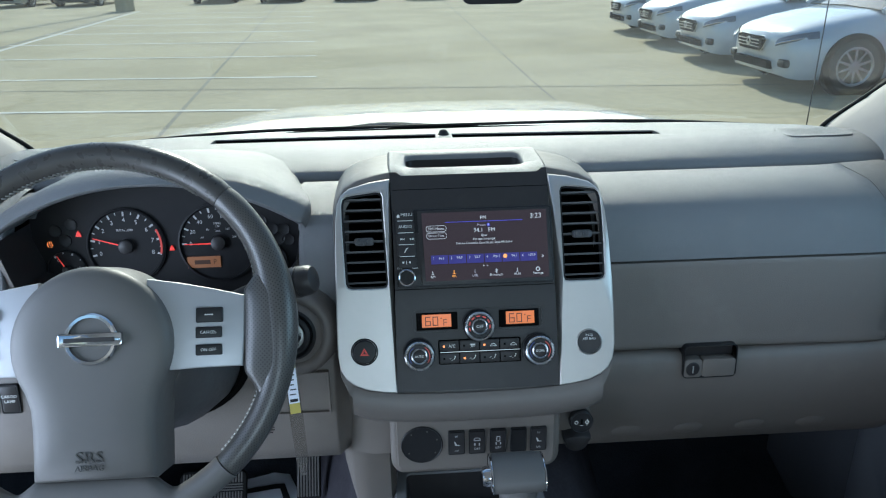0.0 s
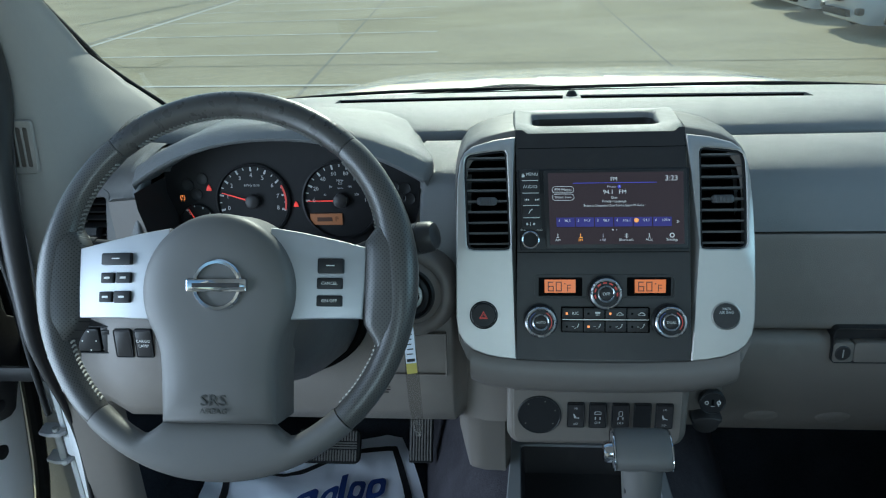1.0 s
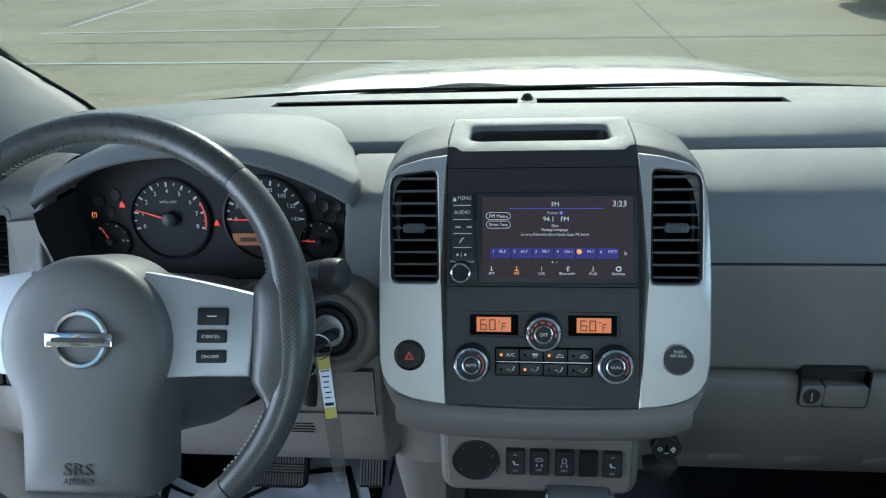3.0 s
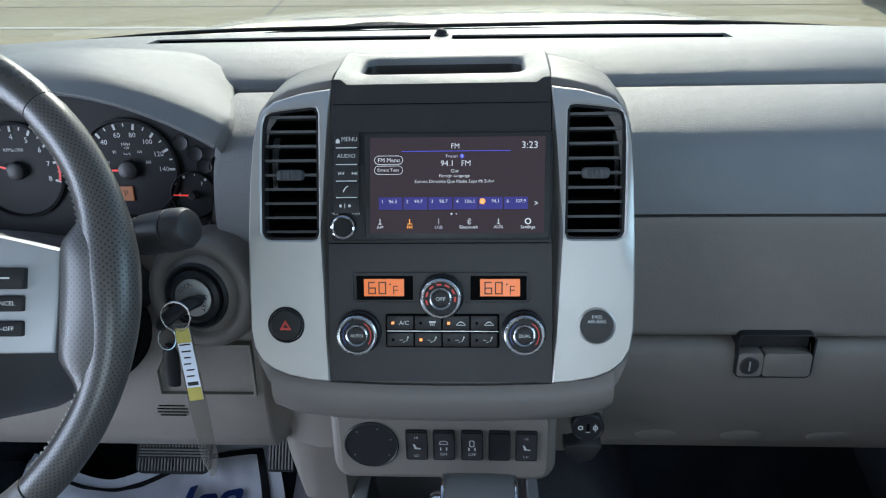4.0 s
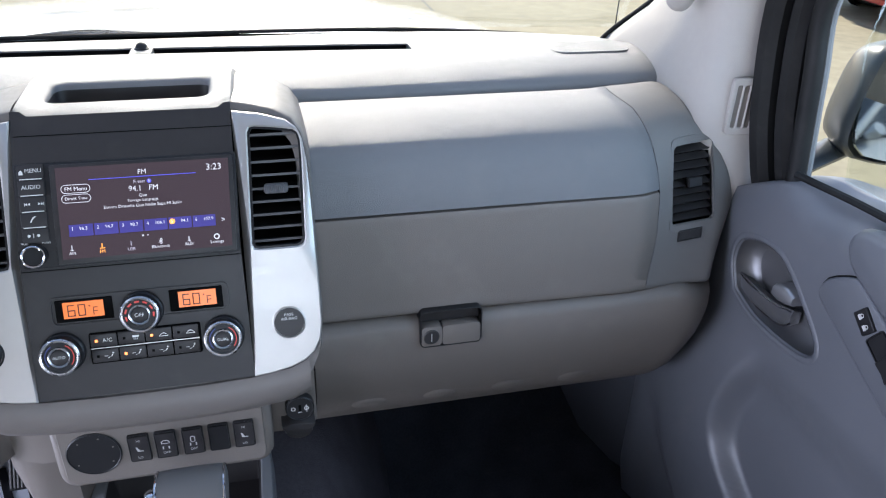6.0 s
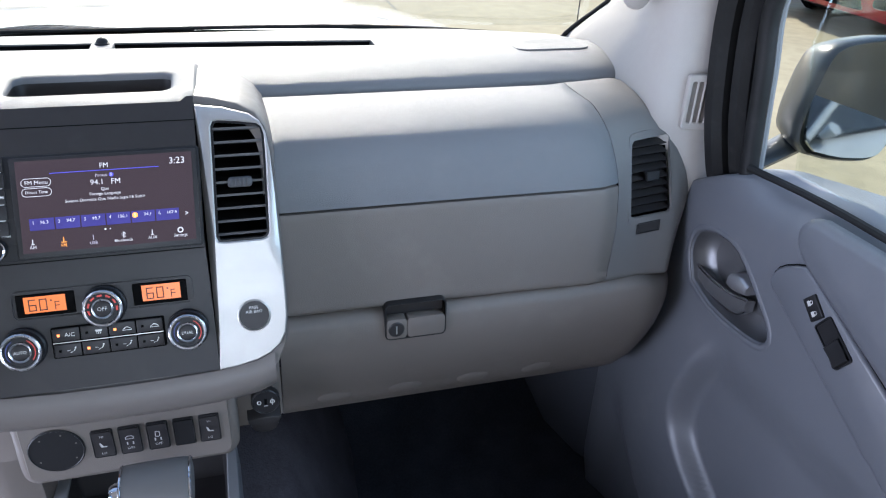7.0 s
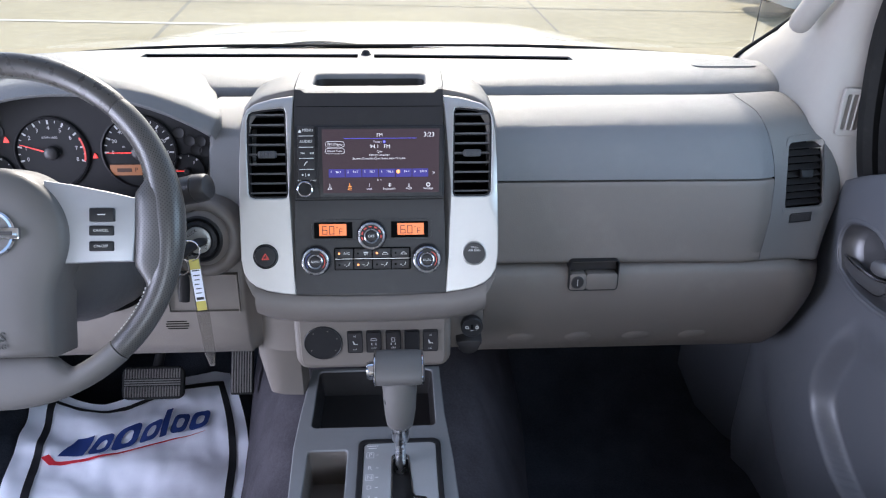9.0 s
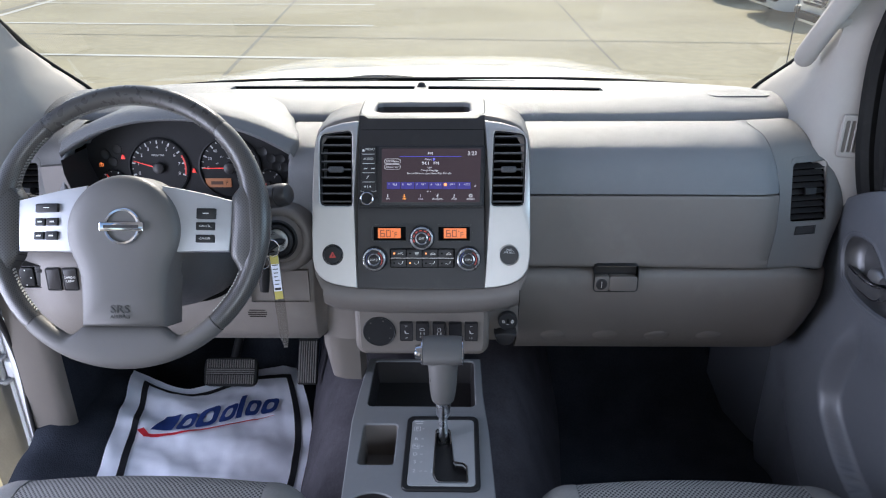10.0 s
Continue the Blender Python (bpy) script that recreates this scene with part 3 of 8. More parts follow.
# rounded ends with an opening for each outer vent
for sg, x0, x1, vx in ((1, 0.5944, 0.7299, 0.6565), (-1, -0.628, -0.7699, -0.697)):
    xs = sorted({*spread(x0, vx - 0.0345, 5), *spread(vx - 0.0345, vx + 0.0345, 6), *spread(vx + 0.0345, x1, 10)} if sg > 0 else {*spread(x1, vx - 0.0285, 8), *spread(vx - 0.0285, vx + 0.0285, 6), *spread(vx + 0.0285, x0, 5)})
    bm = B()
    rows = []
    for x in xs:
        k = max(0.0, (abs(x) - abs(x0)) / abs(x1 - x0))
        swell = 0.024 * soft(vx + 0.0345, x1, x) if sg > 0 else 0.0
        rows.append([bm.verts.new((px_ + swell * soft(1.10, 1.20, pz) * soft(1.305, 1.272, pz) - sg * 0.026 * k * max(0.0, (1.18 - pz) / 0.115) ** 1.3, py_, pz)) for px_, py_, pz in pad_ring([(q.x, q.y) for q in SECTION], x)])
    for a, b in zip(rows, rows[1:]):
        for i in range(len(a) - 1):
            if not all(abs(v.co.x - vx) < (0.0352 if sg > 0 else 0.0295) and (1.1535 < v.co.z < 1.2635 if sg > 0 else 1.1600 < v.co.z < 1.2570) for v in (a[i], a[i + 1], b[i], b[i + 1])):
                bm.faces.new((a[i], a[i + 1], b[i + 1], b[i]))
    part("end_cap", bm, M_CAP, dash, angle=60)
bm = B()
loft(bm, [[(x, y + c * max(0.0, min(1.0, (1.30 - z) / 0.02)), z) for y, z in [(q.x, q.y) for q in SECTION]] for x, c in ((-0.2285, 0.035), (-0.228, 0.014), (-0.2265, 0.007), (-0.2235, 0.0025), (-0.219, 0.0), (-0.16, 0.0))], closed=False)
part("centre_panel", bm, M_DASH, dash, angle=60)
bm = B()
loft(bm, [[(x, y + c * max(0.0, min(1.0, (1.30 - z) / 0.02)), z) for _, y, z in pad_ring([(q.x, q.y) for q in SECTION], x)] for x, c in ((-0.6140, 0.035), (-0.6145, 0.012), (-0.6155, 0.006), (-0.6180, 0.002), (-0.6215, 0.0), (-0.6285, 0.0))], closed=False)
part("outer_panel", bm, M_DASH, dash, angle=60)
for x0, x1 in ((-0.632, -0.575), (-0.255, -0.200)):
    bm = B()
    loft(bm, [[(x, y, z - 0.0025) for y, z in ((0.235, 1.290), *PAD[:4], (0.136, 1.29))] for x in spread(x0, x1, 3)], closed=False)
    part("hood_base", bm, M_DASH, dash, angle=60)
bm = B()
loft(bm, [pad_ring(LOWER, x) for x in XS] + seam_edge(LOWER), closed=False)
loft(bm, [[(x, 0.10, 1.2125), pad_ring(LOWER, x)[0]] for x in XS], closed=False)
part("passenger_panel", bm, M_LOWER, dash, "matt grey airbag panel in a warm-lit tone", 60)
bm = B()
loft(bm, [[(x, y, z) for y, z in ((0.26, 1.29), (0.26, 0.90))] for x in (-0.75, 0.71)], closed=False)
part("backing", bm, M_CAVITY, dash)


# ---- Outer air vents at the ends of the dashboard ----
def end_y(x, z):
    """Depth of the dashboard's end at a place of its face."""
    ring = pad_ring([(q.x, q.y) for q in SECTION], x)
    for (_, ya, za), (_, yb, zb) in zip(ring[8:], ring[9:]):
        if zb <= z <= za:
            return ya + (yb - ya) * (za - z) / max(1e-6, za - zb)
    return ring[-1][1]


def side_vent(x, z, half, yaw, lean, nm="side_air_vent"):
    y = end_y(x, z) + 0.0035
    m = Matrix.Translation((x, y, z)) @ pose(0, 0, 0, 0, 0, yaw) @ tilted(0, 0, 0, lean)
    root = thing(nm, "black louvred air vent in the dashboard end", "air vent", (x, y, z), group="outer air vents")
    bm = B()
    plate(bm, rr(x - half - 0.0040, x + half + 0.0040, z - 0.0560, z + 0.0560, 0.010), [rr(x - half, x + half, z - 0.0475, z + 0.0475, 0.007)], -0.0035, 0.0012, Matrix(((1, 0, 0, 0), (0, 0, -1, 0), (0, 1, 0, 0), (0, 0, 0, 1))))
    for v in bm.verts:
        v.co.y += end_y(v.co.x, v.co.z)
    part("bezel", bm, M_CAP, root)
    bm = B()
    pocket(bm, rr(-half - 0.001, half + 0.001, -0.0540, 0.0540, 0.008), -0.006, -0.03, m)
    part("cavity", bm, M_CAVITY, root)
    for k in range(9):
        bm = B()
        v = -0.0440 + 0.0108 * k
        loft(bm, [[(xx, v - 0.0046, -0.005), (xx, v - 0.0030, -0.0030), (xx, v + 0.0042, -0.013), (xx, v + 0.002, -0.015)] for xx in spread(-half - 0.0005, half + 0.0005, 4)], M=m)
        part("slat", bm, M_PANEL, root)
    bm = B()
    loft(bm, [[(-0.004, -0.0065, -0.006), (0.016, -0.0065, -0.006), (0.016, 0.0070, -0.006), (-0.004, 0.0070, -0.006)], [(-0.007, -0.0070, 0.003), (0.013, -0.0070, 0.003), (0.014, 0.0065, 0.003), (-0.008, 0.0070, 0.003)], [(-0.006, -0.0055, 0.0055), (0.012, -0.0055, 0.0055), (0.0128, 0.0050, 0.0055), (-0.007, 0.0055, 0.0055)]], M=m)
    part("tab", bm, M_BLACK, root)
    return root


side_vent(0.6565, 1.2085, 0.0330, 10, 19)
side_vent(-0.697, 1.2085, 0.0272, 0, 24)
DEM = (0.6525, end_y(0.6525, 1.1465), 1.1465)
m = Matrix.Translation(DEM) @ pose(0, 0, 0, 0, 0, 8) @ tilted(0, 0, 0, 16) @ Matrix.Translation((0, 0, 0.0015))
demist = thing("demister_outlet", "small dark slot below the air vent", "air vent", DEM)
bm = B()
plate(bm, [(-0.0190, -0.0075), (0.0170, -0.0070), (0.0190, 0.0075), (-0.0170, 0.0070)], [[(-0.0172, -0.0058), (0.0155, -0.0054), (0.0172, 0.0058), (-0.0155, 0.0054)]], -0.006, 0.0022, m, 0.0005)
part("rim", bm, M_BLACK, demist)
bm = B()
prism(bm, [(-0.0172, -0.0058), (0.0155, -0.0054), (0.0172, 0.0058), (-0.0155, 0.0054)], -0.006, 0.0010, m)
part("insert", bm, M_PANEL, demist)

# ---- Glove box ----
GLOVE = [(0.075, 1.0835), (0.058, 1.081), (0.053, 1.07), (0.051, 1.05), (0.053, 1.03), (0.061, 1.00), (0.075, 0.965), (0.096, 0.925), (0.122, 0.892), (0.145, 0.876), (0.165, 0.870), (0.25, 0.872)]


def glove_ring(x):
    """Lid section; the outer end is rounded off towards the door."""
    k = min(1.0, max(0.0, (x - 0.645) / 0.0755))
    d = 1 - math.sqrt(max(0.0, 1 - k ** 2.6))
    return [(x - 0.034 * d * max(0, (1.03 - z) / 0.16) ** 1.4, y + 0.05 * k * k + 0.02 * d, z - 0.022 * k * (z - 0.87) / 0.2 + 0.035 * d * max(0, (1.0 - z) / 0.13)) for y, z in GLOVE]


glove = thing("glove_box", "taupe-grey closed glove box lid with a few scuffs", "glove box", (0.43, 0.12, 0.87))
bm = B()
loft(bm, [glove_ring(x) for x in [*spread(0.168, 0.2947, 4), *spread(0.3673, 0.52, 5), *spread(0.54, 0.719, 12)]], closed=False)
bmesh.ops.delete(bm, geom=[f for f in bm.faces if 0.30 < f.calc_center_median().x < 0.36 and f.calc_center_median().z > 1.051], context='FACES')
part("lid", bm, M_LOWER, glove, angle=60)
for k in range(4):
    bm = B()
    x = 0.235 + 0.095 * k
    ring = lambda h, r: [(x + 0.026 * r * math.cos(t), 0.0905 - 0.0078 * r * math.sin(t) - 0.82 * h, 0.9345 + 0.0150 * r * math.sin(t) - 0.45 * h) for t in [2 * math.pi * i / 16 for i in range(16)]]
    loft(bm, [ring(-0.0015, 1.0), ring(0.0006, 0.8), ring(0.0020, 0.5), ring(0.0024, 0.2)])
    part("dimple", bm, M_LOWER, glove, angle=80)
mh = tilted(0.331, 0.0500, 1.0625, 3) @ Matrix.Diagonal((0.94, 1.0, 1.0, 1.0))
bm = B()
plate(bm, rr(-0.0405, 0.0405, -0.0150, 0.0350, 0.007), [rr(-0.039, 0.039, -0.0135, 0.0335, 0.006)], -0.03, 0.0032, mh, 0.0006)
latch = part("latch", bm, M_BLACK, glove, "recessed latch with a lock")
bm = B()
pocket(bm, rr(-0.039, 0.039, -0.0135, 0.0335, 0.005), 0.0, -0.013, mh)
part("recess", bm, M_PANEL, latch)
bm = B()
box(bm, -0.0385, -0.0119, -0.0133, 0.0135, -0.012, 0.0030, 0.0006, mh, 0.004)
part("lock_plate", bm, M_LOWER, latch)
bm = B()
box(bm, -0.0113, 0.0385, -0.0133, 0.0135, -0.012, 0.0030, 0.0006, mh, 0.004)
part("pull", bm, M_LOWER, latch)
bm = B()
lathe(bm, [(0.0105, -0.004), (0.0105, 0.003), (0.009, 0.0042), (0.001, 0.0042)], mh @ Matrix.Translation((-0.0258, -0.0005, 0)), 24)
lock = part("lock", bm, M_PANEL, latch)
bm = B()
box(bm, -0.0267, -0.0251, -0.006, 0.005, 0.004, 0.0047, 0, mh)
part("keyhole", bm, M_STEEL, lock)

# ---- Instrument hood and cluster ----
hood = thing("instrument_hood", "grey grained hood arching over the dials", "instrument hood", (-0.415, 0.15, 1.25))


def arch(k, grow=0.0, lift=0.0, base=1.288):
    """Point k (0..1) of the hood's lip, from its outer to its inner end."""
    a = math.pi * (1 - k)
    s = 0.203 + grow
    c = math.cos(a)
    f = max(0.0, (1.299 - base) / 0.029)
    x = -0.4115 - 0.0085 * f + (s + 0.0085 * f) * c
    z = base + (1.338 - base + lift) * (1 - abs(c) ** 2.2)
    return x, z


rings = []
N = 28
for grow, lift, y, base, zb in ((-0.022, -0.008, 0.165, 1.272, 0), (-0.0165, -0.003, 0.104, 1.277, 0), (-0.0145, 0.0, 0.0985, 1.279, 0), (-0.0120, 0.0025, 0.0972, 1.2825, 0), (-0.0085, 0.0070, 0.1030, 1.288, 1.272), (-0.0040, 0.0125, 0.111, 1.294, 1.272), (-0.0010, 0.0165, 0.119, 1.2985, 1.274), (-0.0015, 0.0185, 0.130, 1.2995, 1.278), (-0.006, 0.0195, 0.150, 1.2995, 1.285), (-0.013, 0.0195, 0.175, 1.300, 1.294), (-0.022, 0.0175, 0.205, 1.301, 1.298), (-0.031, 0.0135, 0.232, 1.307, 1.305), (-0.045, 0.007, 0.262, 1.319, 1.317), (-0.06, 0.0, 0.295, 1.322, 1.320), (-0.075, -0.010, 0.33, 1.321, 1.318)):
    ring = [(arch(k / N, grow, lift, base)[0], y, arch(k / N, grow, lift, base)[1]) for k in range(N + 1)]
    if zb:
        ring[0], ring[-1] = (ring[0][0], y, zb), (ring[-1][0], y, zb)
    rings.append(ring)
bm = B()
loft(bm, rings, closed=False)
part("cover", bm, M_DASH, hood, angle=60)
# walls of the dial recess
bm = B()
loft(bm, [[(x, y, z) for x, z in [arch(k / N, -0.0145, 0.0, 1.278) for k in range(N + 1)]] for y in (0.10, 0.185)], closed=False)
loft(bm, [[(-0.6135, 0.10, 1.268), (-0.613, 0.10, 1.245), (-0.603, 0.10, 1.20), (-0.565, 0.10, 1.175)], [(-0.6035, 0.185, 1.268), (-0.603, 0.185, 1.245), (-0.585, 0.185, 1.20), (-0.545, 0.185, 1.175)]], closed=False)
loft(bm, [[(-0.2275, 0.10, 1.268), (-0.228, 0.10, 1.245), (-0.240, 0.10, 1.20), (-0.262, 0.10, 1.175)], [(-0.2275, 0.185, 1.268), (-0.228, 0.185, 1.245), (-0.245, 0.185, 1.20), (-0.265, 0.185, 1.175)]], closed=False)
part("recess", bm, M_PANEL, hood)
# surround below and beside the dials
bm = B()
prism(bm, [(-0.655, 1.10), (-0.200, 1.10), (-0.200, 1.255), (-0.2275, 1.258), (-0.228, 1.245), (-0.240, 1.20), (-0.262, 1.172), (-0.565, 1.172), (-0.603, 1.20), (-0.613, 1.245), (-0.6135, 1.258), (-0.655, 1.255)], -0.008, 0.004, Matrix(((1, 0, 0, 0), (0, 0, -1, 0.108), (0, 1, 0, 0), (0, 0, 0, 1))))
part("surround", bm, M_STACK, hood)

cluster = thing("instrument_cluster", "black instrument cluster with lit red needles", "instrument cluster", (-0.42, 0.17, 1.18))
MC = tilted(-0.415, 0.172, 1.23, 8)
bm = B()
M_DIAL = material("matt_black_dial_face", (0.013, 0.013, 0.0145), 0.55, var=0.2, spec=0.2)
prism(bm, [(-0.2, -0.08), (0.2, -0.08), (0.19, 0.045), (0.16, 0.078), (0.08, 0.100), (-0.08, 0.100), (-0.16, 0.078), (-0.19, 0.045)], -0.012, 0.0, MC)
part("face", bm, M_DIAL, cluster)


def dial(u, v, r, numbers, a0, a1, needle, nm, red_from=None, size=0.0085, ticks=None, rn=None):
    rn = rn or r * 0.72
    bm = B()
    lathe(bm, [(r * 1.05, 0.0), (r * 1.05, 0.004), (r, 0.005), (r * 0.97, 0.001), (0.0005, 0.001)], MC @ Matrix.Translation((u, v, 0)), 48)
    d = part(nm, bm, M_DIAL, cluster, "black dial with white figures")
    bm = B()
    n = len(numbers)
    for i, s in enumerate(numbers):
        a = radians(a0 + (a1 - a0) * i / max(1, n - 1))
        if s:
            write(bm, s, size, MC, u + rn * math.cos(a), v + rn * math.sin(a), 0.0022)
    tk = ticks or (n - 1) * 2
    for i in range(tk + 1):
        a = radians(a0 + (a1 - a0) * i / tk)
        lng = 0.12 if i % 2 == 0 else 0.07
        w = 0.0013 if i % 2 == 0 else 0.0007
        p, q = Vector((math.cos(a), math.sin(a))), Vector((-math.sin(a), math.cos(a)))
        bm.faces.new([bm.verts.new(MC @ Vector((u + p.x * rad + q.x * s * w, v + p.y * rad + q.y * s * w, 0.0022))) for rad, s in ((r * 0.95, -1), (r * 0.95, 1), (r * (0.95 - lng), 1), (r * (0.95 - lng), -1))])
    part("dial_print", bm, M_WHITEGLOW, d)
    if red_from is not None:
        bm = B()
        pa = arc(u, v, r * 0.955, r * 0.955, red_from, a1, 12)
        pb = arc(u, v, r * 0.90, r * 0.90, red_from, a1, 12)
        loft(bm, [[MC @ Vector((x, y, 0.0024)) for x, y in pa], [MC @ Vector((x, y, 0.0024)) for x, y in pb]], closed=False)
        part("red_zone", bm, M_REDPAINT, d)
    bm = B()
    a = radians(needle)
    p, q = Vector((math.cos(a), math.sin(a))), Vector((-math.sin(a), math.cos(a)))
    bm.faces.new([bm.verts.new(MC @ Vector((u + p.x * rad + q.x * s, v + p.y * rad + q.y * s, 0.006))) for rad, s in ((r * 0.15, -0.0011), (r * 0.88, -0.0005), (r * 0.88, 0.0005), (r * 0.15, 0.0011))])
    part("needle", bm, M_RED, d)
    bm = B()
    lathe(bm, [(r * 0.2, 0.001), (r * 0.19, 0.008), (r * 0.15, 0.0095), (0.0005, 0.0095)], MC @ Matrix.Translation((u, v, 0)), 24)
    part("hub", bm, M_PANEL, d)
    return d


dial(-0.062, 0.001, 0.052, list("012345678"), 195, -15, 163, "rev_counter", red_from=28, ticks=16)
dial(0.066, 0.001, 0.054, ["0", "20", "40", "60", "80", "100", "120", "140"], 180, 0, 180, "speedometer", size=0.0078, ticks=14)
dial(0.135, -0.028, 0.025, ["E", "", "F"], 180, 50, 178, "fuel_gauge", size=0.006, rn=0.016, ticks=4)
dial(-0.147, -0.028, 0.025, ["C", "", "H"], 130, 0, 118, "temperature_gauge", size=0.006, rn=0.016, ticks=4)
bm = B()
write(bm, "RPMx1000", 0.0052, MC, -0.062, 0.024, 0.0025)
part("fine_print", bm, M_WHITEGLOW, cluster)
bm = B()
write(bm, "MPH", 0.005, MC, 0.066, 0.029, 0.0025)
write(bm, "km/h", 0.0038, MC, 0.066, 0.0185, 0.0025)
for k, s in enumerate(["40", "80", "120", "160", "200"]):
    a = radians(160 - 35 * k)
    write(bm, s, 0.0042, MC, 0.066 + 0.024 * math.cos(a), 0.001 + 0.024 * math.sin(a), 0.0025)
part("fine_print", bm, M_WHITEGLOW, cluster)
bm = B()
box(bm, 0.020, 0.066, -0.034, -0.018, 0.0, 0.003, 0, MC)
lcd = part("odometer", bm, M_LCDDIM, cluster, "dim amber odometer display")
bm = B()
bar(bm, 0.030, 0.052, -0.029, -0.023, 0.0034, MC)
write(bm, "P", 0.010, MC, 0.0585, -0.026, 0.0034)
part("segments", bm, M_LCDINK, lcd)
for u, v, s, mm in ((-0.166, 0.008, 0.0035, M_AMBER), (-0.126, 0.021, 0.004, M_RED), (0.0, -0.004, 0.0035, M_RED)):
    bm = B()
    write(bm, "(!)" if mm is M_AMBER else "", 0.009, MC, u, v, 0.002) if mm is M_AMBER else prism(bm, [(u - s, v - s), (u + s, v - s), (u + 0.6 * s, v + 0.3 * s), (u, v + s * 1.2), (u - 0.6 * s, v + 0.3 * s)], 0.0, 0.002, MC)
    part("warning_light", bm, mm, cluster, "lit warning symbol")
for u, v in ((0.126, 0.030), (0.141, 0.018), (0.157, 0.017), (0.15, 0.004), (0.163, 0.002), (-0.145, 0.012), (-0.157, 0.026), (-0.135, 0.034)):
    bm = B()
    lathe(bm, [(0.0085, 0.0), (0.0085, 0.0015), (0.007, 0.0008), (0.0003, 0.0008)], MC @ Matrix.Translation((u, v, 0)), 16)
    part("telltale", bm, M_BLACK, cluster)

# ---- Lower driver panels ----
knee = thing("knee_panel", "taupe-grey plastic panel below the steering column", "dashboard panel", (-0.43, 0.05, 0.93))
KNEE = [(0.105, 1.125), (0.052, 1.119), (0.040, 1.10), (0.032, 1.06), (0.028, 1.02), (0.030, 0.98), (0.042, 0.955), (0.07, 0.944), (0.16, 0.94)]
bm = B()
loft(bm, [[(x, y + (0.03 if x < -0.67 else 0) + c, z) for y, z in KNEE] for x, c in [*((x, 0.0) for x in spread(-0.745, -0.189, 12)), (-0.1865, 0.001), (-0.1845, 0.006), (-0.176, 0.020), (-0.150, 0.030)]], closed=False)
part("panel", bm, M_LOWER, knee, angle=60)
bm = B()
mk = tilted(-0.245, 0.030, 1.066, 4)
plate(bm, [(-0.052, -0.031), (0.051, -0.031), (0.051, 0.03), (-0.035, 0.03), (-0.052, 0.0)], [[(-0.0495, -0.0285), (0.0485, -0.0285), (0.0485, 0.0275), (-0.034, 0.0275), (-0.0495, -0.001)]], -0.004, 0.0035, mk)
part("flap_edge", bm, M_LOWER, knee)
bm = B()
for k in range(4):
    w = 0.018 - 0.0025 * abs(k - 1.5)
    bar(bm, -w, w, -0.006 + 0.004 * k, -0.0042 + 0.004 * k, 0.001, tilted(-0.2885, 0.0285, 1.013, 2))
part("vent_slits", bm, M_CAVITY, knee)
for k, (x0, x1) in enumerate(((-0.7115, -0.6530), (-0.6485, -0.6232), (-0.6193, -0.5943))):
    sw = thing("dash_switch", ["black mirror adjuster switch", "black blank switch cover", "black cargo lamp switch"][k] + " in the lower dashboard", "switch", ((x0 + x1) / 2, 0.03, 1.075), group="switches left of the column")
    m = tilted((x0 + x1) / 2, 0.044 - (0.0 if k else -0.01), 1.075, 6)
    w = (x1 - x0) / 2
    bm = B()
    plate(bm, rr(-w, w, -0.0205, 0.0205, 0.003), [rr(-w + 0.002, w - 0.002, -0.0185, 0.0185, 0.002)], -0.012, 0.0125, m, 0.0006)
    part("bezel", bm, M_BLACK, sw)
    bm = B()
    if k == 0:
        box(bm, -w + 0.003, 0.0085, -0.0170, 0.0170, -0.004, 0.0135, 0.002, m, 0.004)
        box(bm, 0.0105, w - 0.002, -0.0180, 0.0180, -0.004, 0.0115, 0.001, m)
        box(bm, 0.0125, w - 0.0045, 0.0085, 0.0150, 0.010, 0.0145, 0.001, m)
    else:
        box(bm, -w + 0.002, w - 0.002, -0.0185, 0.0185, -0.004, 0.0125, 0.0012, m)
    part("rocker", bm, M_PANEL if k else M_BLACK, sw)
    if k == 2:
        bm = B()
        write(bm, "CARGO", 0.0058, m, 0, 0.004, 0.0128)
        write(bm, "LAMP", 0.0058, m, 0, -0.003, 0.0128)
        part("writing", bm, M_MARK, sw)
    if k == 0:
        bm = B()
        for a, b_ in ((-0.0065, 0.013), (-0.0065, -0.0145), (-0.017, -0.001), (0.003, -0.001)):
            bar(bm, a - 0.001, a + 0.001, b_ - 0.001, b_ + 0.001, 0.0138, m)
        part("marks", bm, M_MARK, sw)


# ---- Centre stack ----
MS = tilted(0.0, 0.0, 1.14, 20)
MS_INV = MS.inverted()


def part_s(name, bm, mat, parent, label="", angle=38):
    """A part of the stack's front: its upper half leans further back."""
    for v in bm.verts:
        h = (MS_INV @ v.co).y
        if h > 0.085:
            k = 1 + 0.060 * ((h - 0.085) / 0.134) ** 1.35
            v.co = Vector((v.co.x * (1 + 0.9 * (k - 1)), -0.573 + (v.co.y + 0.573) * k, 1.515 + (v.co.z - 1.515) * k))
    return part(name, bm, mat, parent, label, angle)

stack = thing("centre_stack", "grey centre stack with silver side trims and black panel", "centre stack", (0, 0.05, 1.05))


half = [(0.0, -0.0853), (0.07, -0.0845), (0.115, -0.081), (0.148, -0.0735), (0.1665, -0.058), (0.1765, -0.035), (0.180, 0.0), (0.1795, 0.06), (0.1782, 0.12), (0.1765, 0.165), (0.1738, 0.188), (0.1690, 0.2055), (0.159, 0.2185), (0.142, 0.2275), (0.118, 0.2335), (0.1005, 0.2365)]
OUT = [(-x, y) for x, y in reversed(half[1:])] + half


